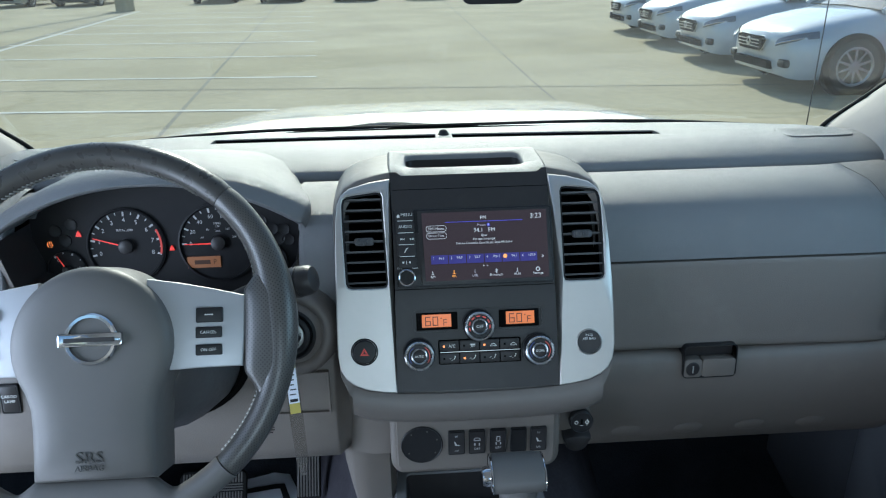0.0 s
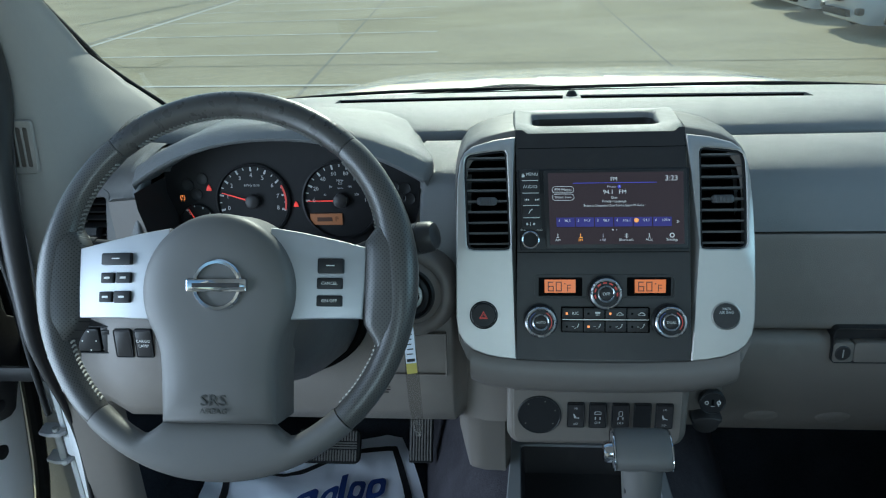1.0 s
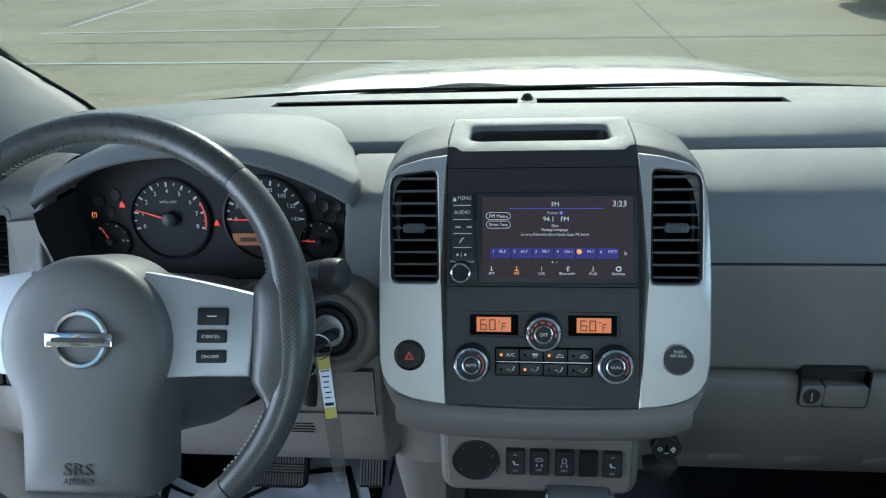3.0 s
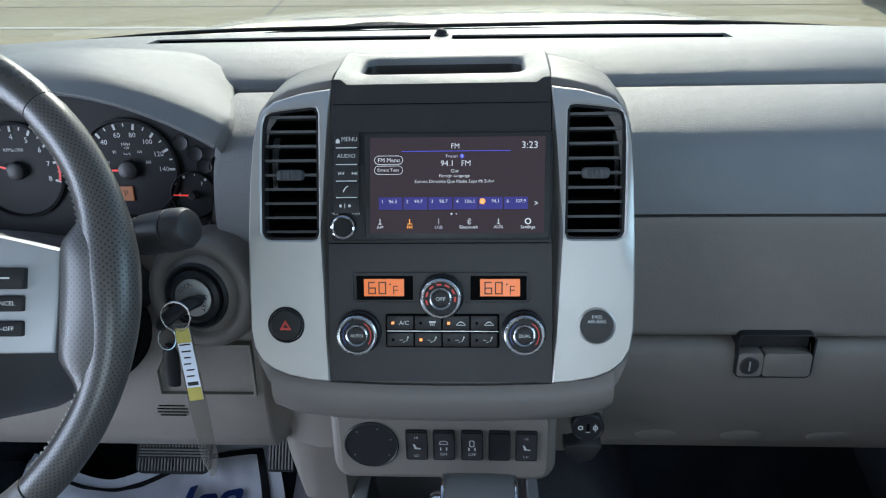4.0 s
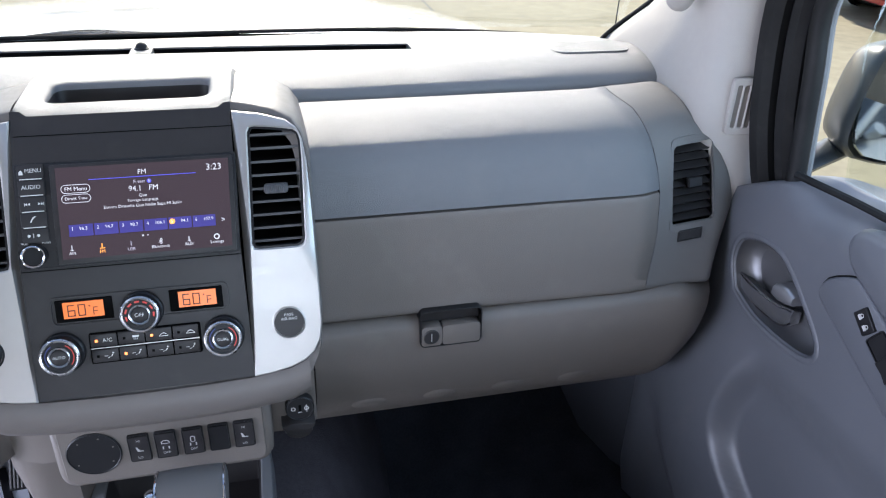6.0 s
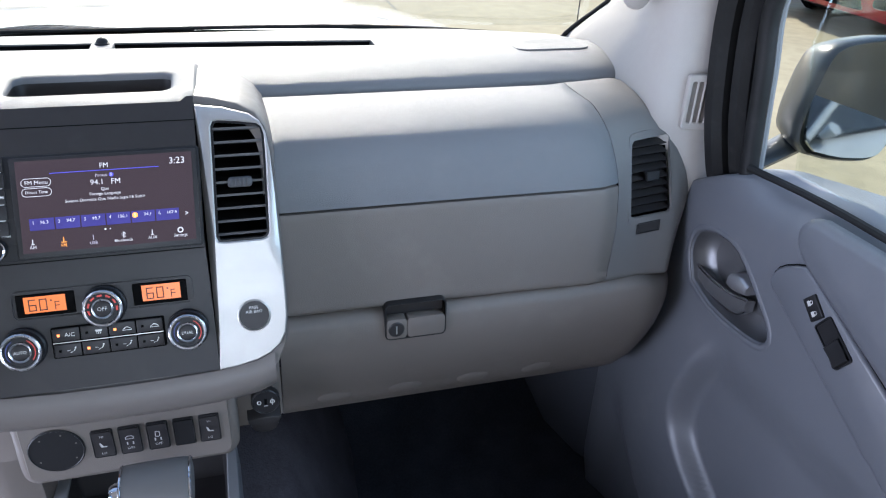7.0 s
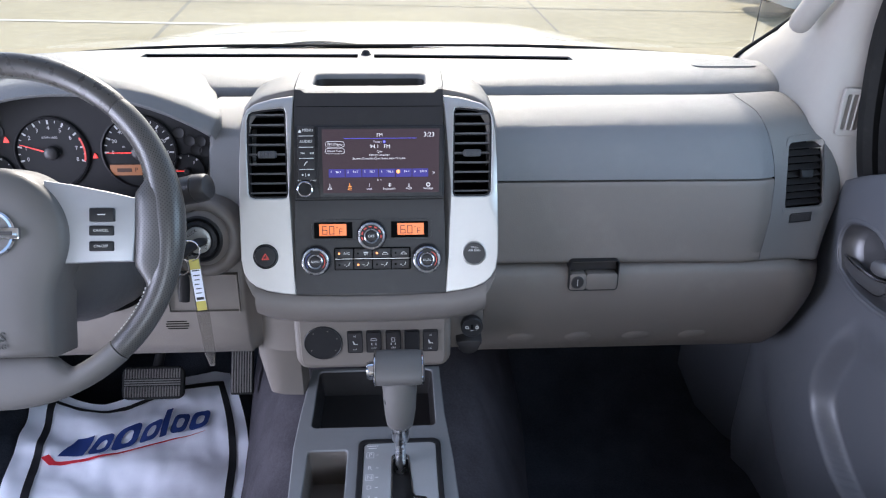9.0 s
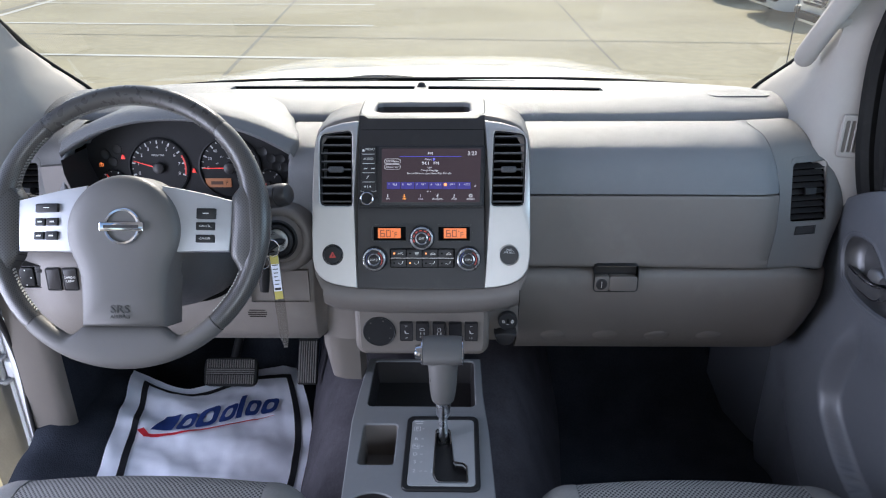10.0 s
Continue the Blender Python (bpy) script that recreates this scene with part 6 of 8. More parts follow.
part("shroud", bm, M_COLUMN, column, angle=60)
# Dark of the gap round the shroud, put in as a black ring
bm = B()
tube(bm, [(-0.394 + 0.092 * math.cos(radians(a)), 0.026 + 0.012 * abs(math.cos(radians(a))), 1.118 + 0.074 * math.sin(radians(a))) for a in range(170, 371, 8)], 0.0075, 8)
part("shroud_gap", bm, M_CAVITY, column, "black ring put in for the dark gap round the shroud")


def stalk(pts, rs, label, tip, fat):
    """A column lever with a ribbed collar, a round knob and its end cap."""
    root = thing("column_stalk", label, "control stalk", pts[0])
    bm = B()
    tube(bm, pts, rs, 16, squash=0.9)
    part("lever", bm, M_PANEL, root)
    a, b = Vector(pts[-1]), (Vector(pts[-1]) - Vector(pts[-2])).normalized()
    bm = B()
    tube(bm, [a, a + b * 0.001, a + b * 0.006, a + b * 0.007], [fat * 0.80, fat * 0.88, fat * 0.90, fat * 0.82], 20)
    collar = part("collar", bm, M_PANEL, root)
    bm = B()
    for k in range(4):
        ang = radians(205 + 26 * k)
        q = a + b * 0.0035 + Vector((0, math.sin(ang) * 0.2, 0)) * fat + Vector((0, -0.93, 0.30)) * fat * 0.90 * math.cos(radians(-40 + 26 * k)) + Vector((0, 0.30, 0.93)) * fat * 0.9 * math.sin(radians(-40 + 26 * k))
        tube(bm, [q - b * 0.0022, q + b * 0.0022], 0.0010, 6)
    part("white_marks", bm, M_MARK, collar)
    bm = B()
    tube(bm, [a + b * 0.0075, a + b * 0.0095, a + b * (tip * 0.66), a + b * (tip * 0.67)], [fat * 0.88, fat * 0.95, fat, fat * 0.97], 22)
    part("knob", bm, M_PANEL, root)
    bm = B()
    tube(bm, [a + b * (tip * 0.675), a + b * (tip * 0.69), a + b * (tip * 0.90), a + b * (tip * 0.97), a + b * tip], [fat * 0.96, fat, fat * 0.93, fat * 0.80, fat * 0.55], 22)
    part("end_cap", bm, M_PANEL, root)
    return root


stalk([(-0.31, -0.028, 1.228), (-0.285, -0.036, 1.238), (-0.262, -0.043, 1.249), (-0.242, -0.048, 1.2545)], [0.009, 0.010, 0.0115, 0.0130], "dark grey wiper stalk with a ribbed knob", 0.056, 0.0178)
stalk([(-0.47, -0.02, 1.232), (-0.52, -0.034, 1.242), (-0.56, -0.040, 1.247), (-0.592, -0.044, 1.251)], [0.008, 0.0085, 0.009, 0.0095], "dark grey lamp stalk with white markings", 0.034, 0.0125)

# ---- Ignition and key ----
MI = Matrix.Translation((-0.238, 0.030, 1.153)) @ pose(0, 0, 0, 0, 0, -8) @ tilted(0, 0, 0, 12)
ign = thing("ignition_switch", "round ignition switch with a worn metal face", "ignition switch", MI.translation)
bm = B()
lathe(bm, [(0.060, -0.05), (0.058, -0.012), (0.054, -0.004), (0.048, -0.001), (0.043, -0.003), (0.040, -0.006), (0.037, -0.002), (0.033, 0.001)], MI, 44)
part("housing", bm, M_STACK, ign, angle=60)
bm = B()
lathe(bm, [(0.0335, -0.004), (0.0335, 0.002), (0.031, 0.0045), (0.0285, 0.003), (0.027, 0.000), (0.0265, 0.006), (0.0225, 0.0085), (0.0192, 0.0075), (0.019, 0.0)], MI, 40)
part("collar", bm, M_BLACK, ign)
bm = B()
lathe(bm, [(0.0188, 0.0), (0.0188, 0.008), (0.0175, 0.009), (0.0004, 0.009)], MI, 36)
part("lock_face", bm, M_STEEL, ign, "worn steel lock face")
bm = B()
write(bm, "LOCK", 0.0062, MI @ pose(0, 0, 0, 0, 0, 35), 0.0, 0.0125, 0.0095)
write(bm, "START", 0.0062, MI @ pose(0, 0, 0, 0, 0, -105), 0.0, 0.0125, 0.0095)
part("writing", bm, M_PANEL, ign)
key = thing("ignition_key", "black-headed key hanging with a dealer tag", "key", (-0.245, 0.0, 1.15))
bm = B()
tube(bm, smooth_path([(-0.232, 0.022, 1.1550), (-0.230, 0.008, 1.1600), (-0.2350, -0.004, 1.1620), (-0.247, -0.012, 1.1560), (-0.260, -0.014, 1.1460)], 4), [0.0065] * 5 + [0.0098] * 11 + [0.006], 12, squash=0.6)
part("head", bm, M_BLACK, key)
bm = B()
ringc = Vector((-0.239, -0.020, 1.160))
tube(bm, [ringc + Vector((0.0135 * math.cos(t), 0.003 * math.sin(t), 0.0135 * math.sin(t))) for t in [2 * math.pi * k / 24 for k in range(24)]], 0.0010, 6, closed=True)
ringc = Vector((-0.253, -0.017, 1.134))
tube(bm, [ringc + Vector((0.0085 * math.cos(t), 0.004 * math.sin(t), 0.0095 * math.sin(t))) for t in [2 * math.pi * k / 24 for k in range(24)]], 0.0009, 6, closed=True)
part("key_ring", bm, M_CHROME, key)
bm = B()
tube(bm, [(-0.253, -0.016, 1.127), (-0.254, -0.015, 1.118), (-0.257, -0.013, 1.100), (-0.260, -0.012, 1.078)], [0.004, 0.0075, 0.0085, 0.0075], 12, squash=0.5)
part("fob", bm, M_BLACK, key)
# clear tag strip with its printed slip
MTAG = Matrix.Translation((-0.2355, -0.021, 1.153)) @ pose(0, 0, 0, 0, 0, 10) @ tilted(0, 0, 0, 6) @ pose(0, 0, 0, 0, 0, 1.5)
M_TAGPLASTIC = clear_glass("milky_clear_plastic", (0.86, 0.85, 0.83), 0.06, 0.5)
M_YELLOW = material("yellow_tag_print", (0.50, 0.42, 0.10), 0.5)
bm = B()
prism(bm, [(-0.0020, -0.168), (0.0035, -0.168), (0.0085, -0.145), (0.0090, -0.0850), (0.0075, 0.0), (-0.0065, 0.0), (-0.0080, -0.0850), (-0.0068, -0.145)], -0.0006, 0.0006, MTAG)
tag = part("tag", bm, M_TAGPLASTIC, key, "long milky clear tag strip")
bm = B()
prism(bm, rr(-0.0060, 0.0068, -0.080, -0.004, 0.001), 0.0006, 0.0012, MTAG)
part("slip", bm, M_PAPER, tag)
for v0, v1 in ((-0.0190, -0.004), (-0.080, -0.066)):
    bm = B()
    bar(bm, -0.0060, 0.0068, v0, v1, 0.0016, MTAG)
    part("yellow_print", bm, M_YELLOW, tag)
bm = B()
for k in range(5):
    bar(bm, -0.0040 + 0.001 * (k % 2), 0.0044 - 0.001 * (k % 3), -0.0285 - 0.0065 * k, -0.0270 - 0.0065 * k, 0.0016, MTAG)
bar(bm, -0.0046, 0.0052, -0.0640, -0.0600, 0.0016, MTAG)
bar(bm, -0.0046, 0.0052, -0.0215, -0.0200, 0.0016, MTAG)
part("print_lines", bm, M_INKBLACK, tag)


# ---- Centre console ----
CZ = 0.862
console = thing("centre_console", "grey plastic centre console with open trays", "centre console", (0.0, -0.2, 0.56))
bin_h = rr(-0.098, 0.090, -0.030, 0.112, 0.008)
cup_h = rr(-0.0975, -0.0405, -0.180, -0.080, 0.006)
hold_h = circle(-0.066, -0.282, 0.041, 28)
gate_h = rr(-0.018, 0.089, -0.232, -0.070, 0.008)
top_o = [(-0.106, -0.62), (0.116, -0.62), (0.117, -0.25), (0.112, -0.10), (0.105, 0.0), (0.103, 0.12), (-0.112, 0.12), (-0.118, 0.0), (-0.120, -0.071), (-0.112, -0.25)]
bm = B()
plate(bm, top_o, [bin_h, cup_h, hold_h, gate_h], CZ - 0.006, CZ, None, 0.0015)
part("top", bm, M_CONSOLE, console)
bm = B()
loft(bm, [[(x, y, z) for x, y in top_o] for z in (CZ - 0.002, CZ - 0.012)] + [[(x * 1.05, y, CZ - 0.10) for x, y in top_o], [(x * 1.07, y, 0.60) for x, y in top_o]], caps=False)
part("side", bm, M_CONSOLE, console, angle=60)
bm = B()
pocket(bm, bin_h, CZ - 0.003, 0.815, None, 0.006)
part("front_bin", bm, M_PANEL, console, "dark open bin")
bm = B()
pocket(bm, cup_h, CZ - 0.003, 0.800, None, 0.004)
box(bm, -0.095, -0.043, -0.178, -0.172, 0.80, 0.832, 0.001)
part("side_pocket", bm, M_STACK, console, "grey narrow pocket")
bm = B()
pocket(bm, hold_h, CZ - 0.003, 0.79, None, 0.004)
part("cup_holder", bm, M_PANEL, console, "dark round cup holder")

# tunnel carpet beside the console
bm = B()
prof = [(-0.265, FLOOR + 0.001), (-0.245, 0.60), (-0.205, 0.70), (-0.165, 0.775), (-0.125, 0.80), (0.125, 0.80), (0.165, 0.775), (0.205, 0.70), (0.245, 0.60), (0.265, FLOOR + 0.001)]
loft(bm, [[(x * k, y, z + dz * max(0, (z - 0.55) / 0.25)) for x, z in prof] for y, k, dz in ((-1.2, 0.95, -0.1), (-0.5, 0.95, -0.06), (-0.1, 1.0, -0.02), (0.15, 1.05, 0.02), (0.40, 1.15, 0.08), (0.64, 1.25, 0.2))], closed=False)
solo("tunnel_carpet", bm, M_TUNNEL, "dark grey carpet over the transmission tunnel", "carpet", kind="structure", angle=60)
bm = B()
loft(bm, [[(-min(x, w + (x - 0.185) * 0.3), y, z - dz * (x - 0.11)) for x, y in ((0.112, 0.09), (0.120, 0.064), (0.150, 0.058), (0.170, 0.058), (0.186, 0.066), (0.190, 0.085), (0.192, 0.20))] for z, dz, w in ((1.10, 0, 0.190), (1.0, 0, 0.188), (0.93, 0, 0.183), (0.895, 0.1, 0.176), (0.872, 0.15, 0.171), (0.857, -0.1, 0.169), (0.850, -0.2, 0.168))], closed=False)
solo("tunnel_side_cover", bm, M_LOWER, "taupe-grey cover beside the console", "cover", kind="structure", angle=60)

# ---- Gear selector ----
gear = thing("gear_selector", "gear lever with chrome shaft on a silver gate plate", "gear lever", (0.035, -0.15, CZ))
bm = B()
plate(bm, rr(-0.025, 0.095, -0.240, -0.062, 0.012), [rr(-0.0165, 0.0875, -0.2305, -0.0715, 0.008)], CZ - 0.002, CZ + 0.004, None, 0.0015)
part("frame", bm, M_BLACK, gear)
slot = [(0.0225, -0.206), (0.0270, -0.2195), (0.0320, -0.2235), (0.0740, -0.2235), (0.0760, -0.2200), (0.0750, -0.1870), (0.0690, -0.1790), (0.0560, -0.1765), (0.0535, -0.1720), (0.0480, -0.1010), (0.0440, -0.0965), (0.0270, -0.0965), (0.0235, -0.1010)]
bm = B()
plate(bm, rr(-0.0164, 0.0874, -0.2304, -0.0716, 0.008), [slot], CZ - 0.004, CZ + 0.0035, None, 0.0012)
M_GATE = material("brushed_silver_metal", (0.44, 0.45, 0.46), 0.40, metal=0.5, var=0.05, scale=30)
part("gate_plate", bm, M_GATE, gear, "brushed grey metal gate plate")
bm = B()
loft(bm, [[(x, y, z) for x, y in p] for p, z in ((inset(slot, 0.0002), CZ + 0.0036), (inset(slot, 0.0002), CZ + 0.0045), (inset(slot, 0.0018), CZ + 0.0045), (inset(slot, 0.0018), CZ + 0.0015))], caps=False)
part("slot_rim", bm, M_CHROME, gear)
bm = B()
pocket(bm, inset(slot, -0.002), CZ - 0.003, CZ - 0.012)
part("slot", bm, M_BLACK, gear)
bm = B()
flat = Matrix.Translation((0, 0, CZ + 0.0039))
for s, y in (("P", -0.097), ("R", -0.1229), ("N", -0.141), ("D", -0.160), ("3", -0.1784), ("2", -0.1989)):
    write(bm, s, 0.0105, flat, -0.0070, y)
    bar(bm, 0.0010, 0.0050, y - 0.0006, y + 0.0006, 0, flat)
write(bm, "1", 0.0105, flat, 0.0205, -0.1989)
bar(bm, 0.0090, 0.0130, -0.1995, -0.1983, 0, flat)
for x0, x1, y in ((-0.012, 0.004, -0.0790), (-0.010, 0.002, -0.0840)):
    bar(bm, x0, x1, y, y + 0.0016, 0, flat)
for y in (-0.097, -0.141):
    o = rr(-0.0125, -0.0015, y - 0.0058, y + 0.0058, 0.001, 2)
    loft(bm, [[(x, q, 0.0) for x, q in o], [(x, q, 0.0) for x, q in inset(o, 0.0008)]], caps=False, M=flat)
part("letters", bm, material("white_paint_letters", (0.8, 0.8, 0.8), 0.5), gear)
bm = B()
tube(bm, [(0.0365, -0.112, CZ - 0.018), (0.0365, -0.113, CZ + 0.02), (0.0365, -0.115, CZ + 0.045)], [0.0080, 0.0075, 0.0070], 18)
tube(bm, [(0.0365, -0.115, CZ + 0.042), (0.0368, -0.116, CZ + 0.050), (0.0368, -0.118, CZ + 0.078), (0.0368, -0.119, CZ + 0.081)], [0.0070, 0.0115, 0.0120, 0.0105], 20)
part("shaft", bm, M_RING, gear, "satin chrome shaft")
bm = B()
G = [((0.0368, -0.119, CZ + 0.078), 0.0150, 0.0140), ((0.0368, -0.120, CZ + 0.081), 0.0178, 0.0165), ((0.0368, -0.120, CZ + 0.090), 0.0195, 0.0185), ((0.037, -0.119, CZ + 0.104), 0.0212, 0.0200), ((0.037, -0.116, CZ + 0.122), 0.0222, 0.0215), ((0.037, -0.112, CZ + 0.138), 0.0232, 0.0230), ((0.037, -0.108, CZ + 0.149), 0.0255, 0.0245), ((0.037, -0.106, CZ + 0.156), 0.0295, 0.0250), ((0.037, -0.106, CZ + 0.160), 0.0305, 0.0240)]
loft(bm, [[(c[0] + rx * math.cos(t), c[1] + ry * math.sin(t), c[2]) for t in [2 * math.pi * k / 24 for k in range(24)]] for c, rx, ry in G])
KY, KZ = -0.106, CZ + 0.163
def knob_ring(x, r, n):
    return [(x, KY + r * math.cos(t), KZ + r * 0.66 * math.sin(t) + 0.004 * math.cos(t)) for t in [2 * math.pi * k / n for k in range(n)]]


loft(bm, [knob_ring(x, r, 28) for x, r in ((0.0035, 0.019), (0.0045, 0.0245), (0.007, 0.0262), (0.018, 0.0270), (0.050, 0.0270), (0.062, 0.0264), (0.0665, 0.0252), (0.0690, 0.0225), (0.0700, 0.017))])
part("knob", bm, M_PAD, gear, "smooth grey plastic knob", 60)
for x, r in ((0.0040, 0.0248), (0.0668, 0.0240)):
    bm = B()
    loft(bm, [knob_ring(x + d, r + e, 28) for d, e in ((-0.0008, 0.0), (0.0, 0.0020), (0.0012, 0.0022), (0.0020, 0.0012))], caps=False)
    part("chrome_ring", bm, M_CHROME, gear)
bm = B()
mb = Matrix(((0, 0, -1, 0.004), (-1, 0, 0, -0.107), (0, 1, 0, CZ + 0.160), (0, 0, 0, 1)))
lathe(bm, [(0.0125, -0.002), (0.0125, 0.006), (0.0105, 0.010), (0.0085, 0.0105), (0.0003, 0.0105)], mb, 24)
part("release_button", bm, M_CHROME, gear, "chrome release button")
bm = B()
lathe(bm, [(0.0055, -0.003), (0.0055, 0.0025), (0.004, 0.0035), (0.0003, 0.0035)], Matrix(((0, 0, -1, 0.0200), (-1, 0, 0, -0.122), (0, 1, 0, CZ + 0.120), (0, 0, 0, 1))), 18)
part("overdrive_button", bm, M_PANEL, gear)

# ---- Pedals ----
M_TREAD = material("dusty_worn_rubber", (0.10, 0.095, 0.09), 0.6, var=0.25, grain=0.2)
mp = Matrix.Translation((-0.451, 0.300, 0.707)) @ tilted(0, 0, 0, 38)
brake = thing("brake_pedal", "wide black ribbed rubber brake pedal", "pedal", mp.translation)
bm = B()
prism(bm, rr(-0.060, 0.060, -0.032, 0.032, 0.014), -0.008, 0.004, mp, 0.003)
part("pad", bm, M_RUBBER, brake)
for k in range(21):
    u = -0.052 + 0.0052 * k
    for v0, v1 in ((-0.027, -0.007), (0.009, 0.027)):
        bm = B()
        box(bm, u - 0.0014, u + 0.0014, v0, v1, 0.003, 0.0065, 0.0006, mp)
        part("rib", bm, M_TREAD, brake)
for v in (-0.0035, 0.001, 0.0055):
    bm = B()
    box(bm, -0.054, 0.054, v - 0.0012, v + 0.0012, 0.003, 0.0065, 0.0006, mp)
    part("cross_rib", bm, M_TREAD, brake)
bm = B()
tube(bm, [(-0.451, 0.308, 0.705), (-0.44, 0.40, 0.78), (-0.43, 0.48, 0.95)], 0.010, 10)
part("arm", bm, M_BLACK, brake)
mg = Matrix.Translation((-0.279, 0.312, 0.714)) @ tilted(0, 0, 0, 36)
gas = thing("accelerator_pedal", "narrow black ribbed accelerator pedal", "pedal", mg.translation)
bm = B()
prism(bm, rr(-0.022, 0.022, -0.040, 0.062, 0.004), -0.006, 0.004, mg, 0.002)
part("pad", bm, M_RUBBER, gas)
for k in range(8):
    bm = B()
    u = -0.0182 + 0.0052 * k
    box(bm, u - 0.0014, u + 0.0014, -0.036, 0.057, 0.003, 0.0062, 0.0006, mg)
    part("rib", bm, M_TREAD, gas)
bm = B()
tube(bm, [(-0.283, 0.325, 0.72), (-0.28, 0.44, 0.80), (-0.28, 0.52, 0.93)], 0.008, 10)
part("arm", bm, M_BLACK, gas)

# ---- Paper floor mat ----
def mat_point(s, t, lift=0.0):
    """A point of the creased sheet: s across from left (0) to right (1), t from its rear edge (0) to the front (1)."""
    dip = 0.17 * t ** 2 * math.sin(math.pi * min(1.0, (max(s, 0) / 0.66))) ** 1.3 if 0 < s < 0.66 else 0.0
    u = t - dip
    a = Vector((-0.610 - 0.045 * u, -0.06 + 0.330 * u, 0.690 + 0.05 * u))
    b = Vector((-0.240 - 0.095 * u, -0.02 + 0.445 * u, 0.590 + 0.045 * u))
    p = a * (1 - s) + b * s
    p.z += 0.022 * math.sin(3.0 * s + 0.4) * (s - 1) * 0.6 + 0.0045 * math.sin(9 * s + 6 * t) * t + 0.003 * math.sin(23 * t + 7 * s)
    p.z += 0.006 * noise.noise(Vector((s * 6, t * 6, 0.3))) + 0.0022 * noise.noise(Vector((s * 17, t * 15, 4.1)))
    p.x += 0.030 * s * s * math.sin(math.pi * min(1.0, max(0.0, 1.1 * (1 - t))))
    return p + Vector((0, 0, lift))


def mat_patch(bm, s0, s1, t0, t1, ns, nt, lift):
    return loft(bm, [[mat_point(s0 + (s1 - s0) * i / ns, t0 + (t1 - t0) * j / nt, lift) for i in range(ns + 1)] for j in range(nt + 1)], closed=False)


paper = thing("paper_floor_mat", "creased white paper floor mat printed in blue and red", "paper mat", (-0.5, 0.2, FLOOR))
part("sheet", mat_patch(B(), 0, 1, 0, 1, 60, 60, 0.0), M_PAPER, paper, angle=80)
bm = B()
mat_patch(bm, 0.085, 0.118, 0.02, 0.925, 3, 56, 0.002)
mat_patch(bm, 0.912, 0.945, 0.02, 0.925, 3, 56, 0.002)
mat_patch(bm, 0.085, 0.945, 0.897, 0.925, 52, 3, 0.0024)
part("printed_border", bm, M_INKBLACK, paper, angle=80)


def mat_shape(bm, pts, lift=0.0045):
    bm.faces.new([bm.verts.new(mat_point(s, t, lift)) for s, t in pts])


# brand lettering stands as plain slanted blocks, some with an open middle
t_at = lambda s: 0.505 + 0.215 * (s - 0.16)
s0 = 0.185
for k, (w, h, open_) in enumerate(((0.105, 0.165, 0), (0.082, 0.150, 1), (0.108, 0.160, 1), (0.080, 0.115, 1), (0.030, 0.175, 0), (0.072, 0.115, 1), (0.088, 0.118, 1))):
    bm = B()
    n = 8

    def block(u, v):
        sh = 0.034 * v
        narrow = 0.30 * (1 - u) * v if k == 0 else 0.0
        return (s0 + w * (u + narrow) + sh, t_at(s0 + w * u) + h * v)
    if open_:
        outer = rr(0, 1, 0, 1, 0.28, 4)
        inner = rr(0.30, 0.72, 0.24, 0.76, 0.18, 4)
        loft(bm, [[mat_point(*block(u, v), 0.003) for u, v in outer], [mat_point(*block(u, v), 0.003) for u, v in inner]], caps=False)
    else:
        loft(bm, [[mat_point(*block(i / n, v), 0.003) for i in range(n + 1)] for v in (0, 0.25, 0.5, 0.75, 1)], closed=False)
    part("blue_block", bm, M_INKBLUE, paper)
    s0 += w + 0.011
bm = B()
n = 28
for i in range(n):
    a, b_ = 0.155 + 0.655 * i / n, 0.155 + 0.655 * (i + 1) / n
    wa, wb = 0.020 * (1 - i / n) + 0.002, 0.020 * (1 - (i + 1) / n) + 0.002
    mat_shape(bm, [(a, t_at(a) - 0.028 - wa), (b_, t_at(b_) - 0.028 - wb), (b_, t_at(b_) - 0.028), (a, t_at(a) - 0.028)], 0.003)
mat_shape(bm, [(0.118, t_at(0.118) - 0.002), (0.156, t_at(0.156) - 0.048), (0.190, t_at(0.19) - 0.040), (0.150, t_at(0.15) + 0.012)], 0.0034)
part("red_stroke", bm, M_INKRED, paper)
bm = B()
for a, b_ in ((0.50, 0.565), (0.585, 0.655), (0.675, 0.735), (0.755, 0.825)):
    mat_shape(bm, [(a, 0.060 + 0.10 * (a - 0.5)), (b_, 0.060 + 0.10 * (b_ - 0.5)), (b_ + 0.012, 0.135 + 0.10 * (b_ - 0.5)), (a + 0.012, 0.135 + 0.10 * (a - 0.5))], 0.006)
part("dark_print", bm, M_INKBLACK, paper)
bm = B()
M_INKGREEN = material("lime_green_ink", (0.30, 0.50, 0.08), 0.6, var=0.1)
mat_patch(bm, 0.28, 0.36, 0.055, 0.10, 4, 2, 0.005)
part("green_print", bm, M_INKGREEN, paper)
# carpet mound that carries the sheet
bm = B()
loft(bm, [[mat_point(-0.38 + 1.5 * i / 20, 0.98 * j / 16, -0.012 - 0.012 * (1 if i in (0, 20) else 0)) for i in range(21)] + [Vector((-0.22 - 0.06 * j / 16, -0.02 + 0.45 * j / 16, FLOOR))] for j in range(17)], closed=False)
solo("footwell_carpet", bm, M_CARPET, "dark carpet of the driver footwell", "carpet", kind="structure", angle=70)

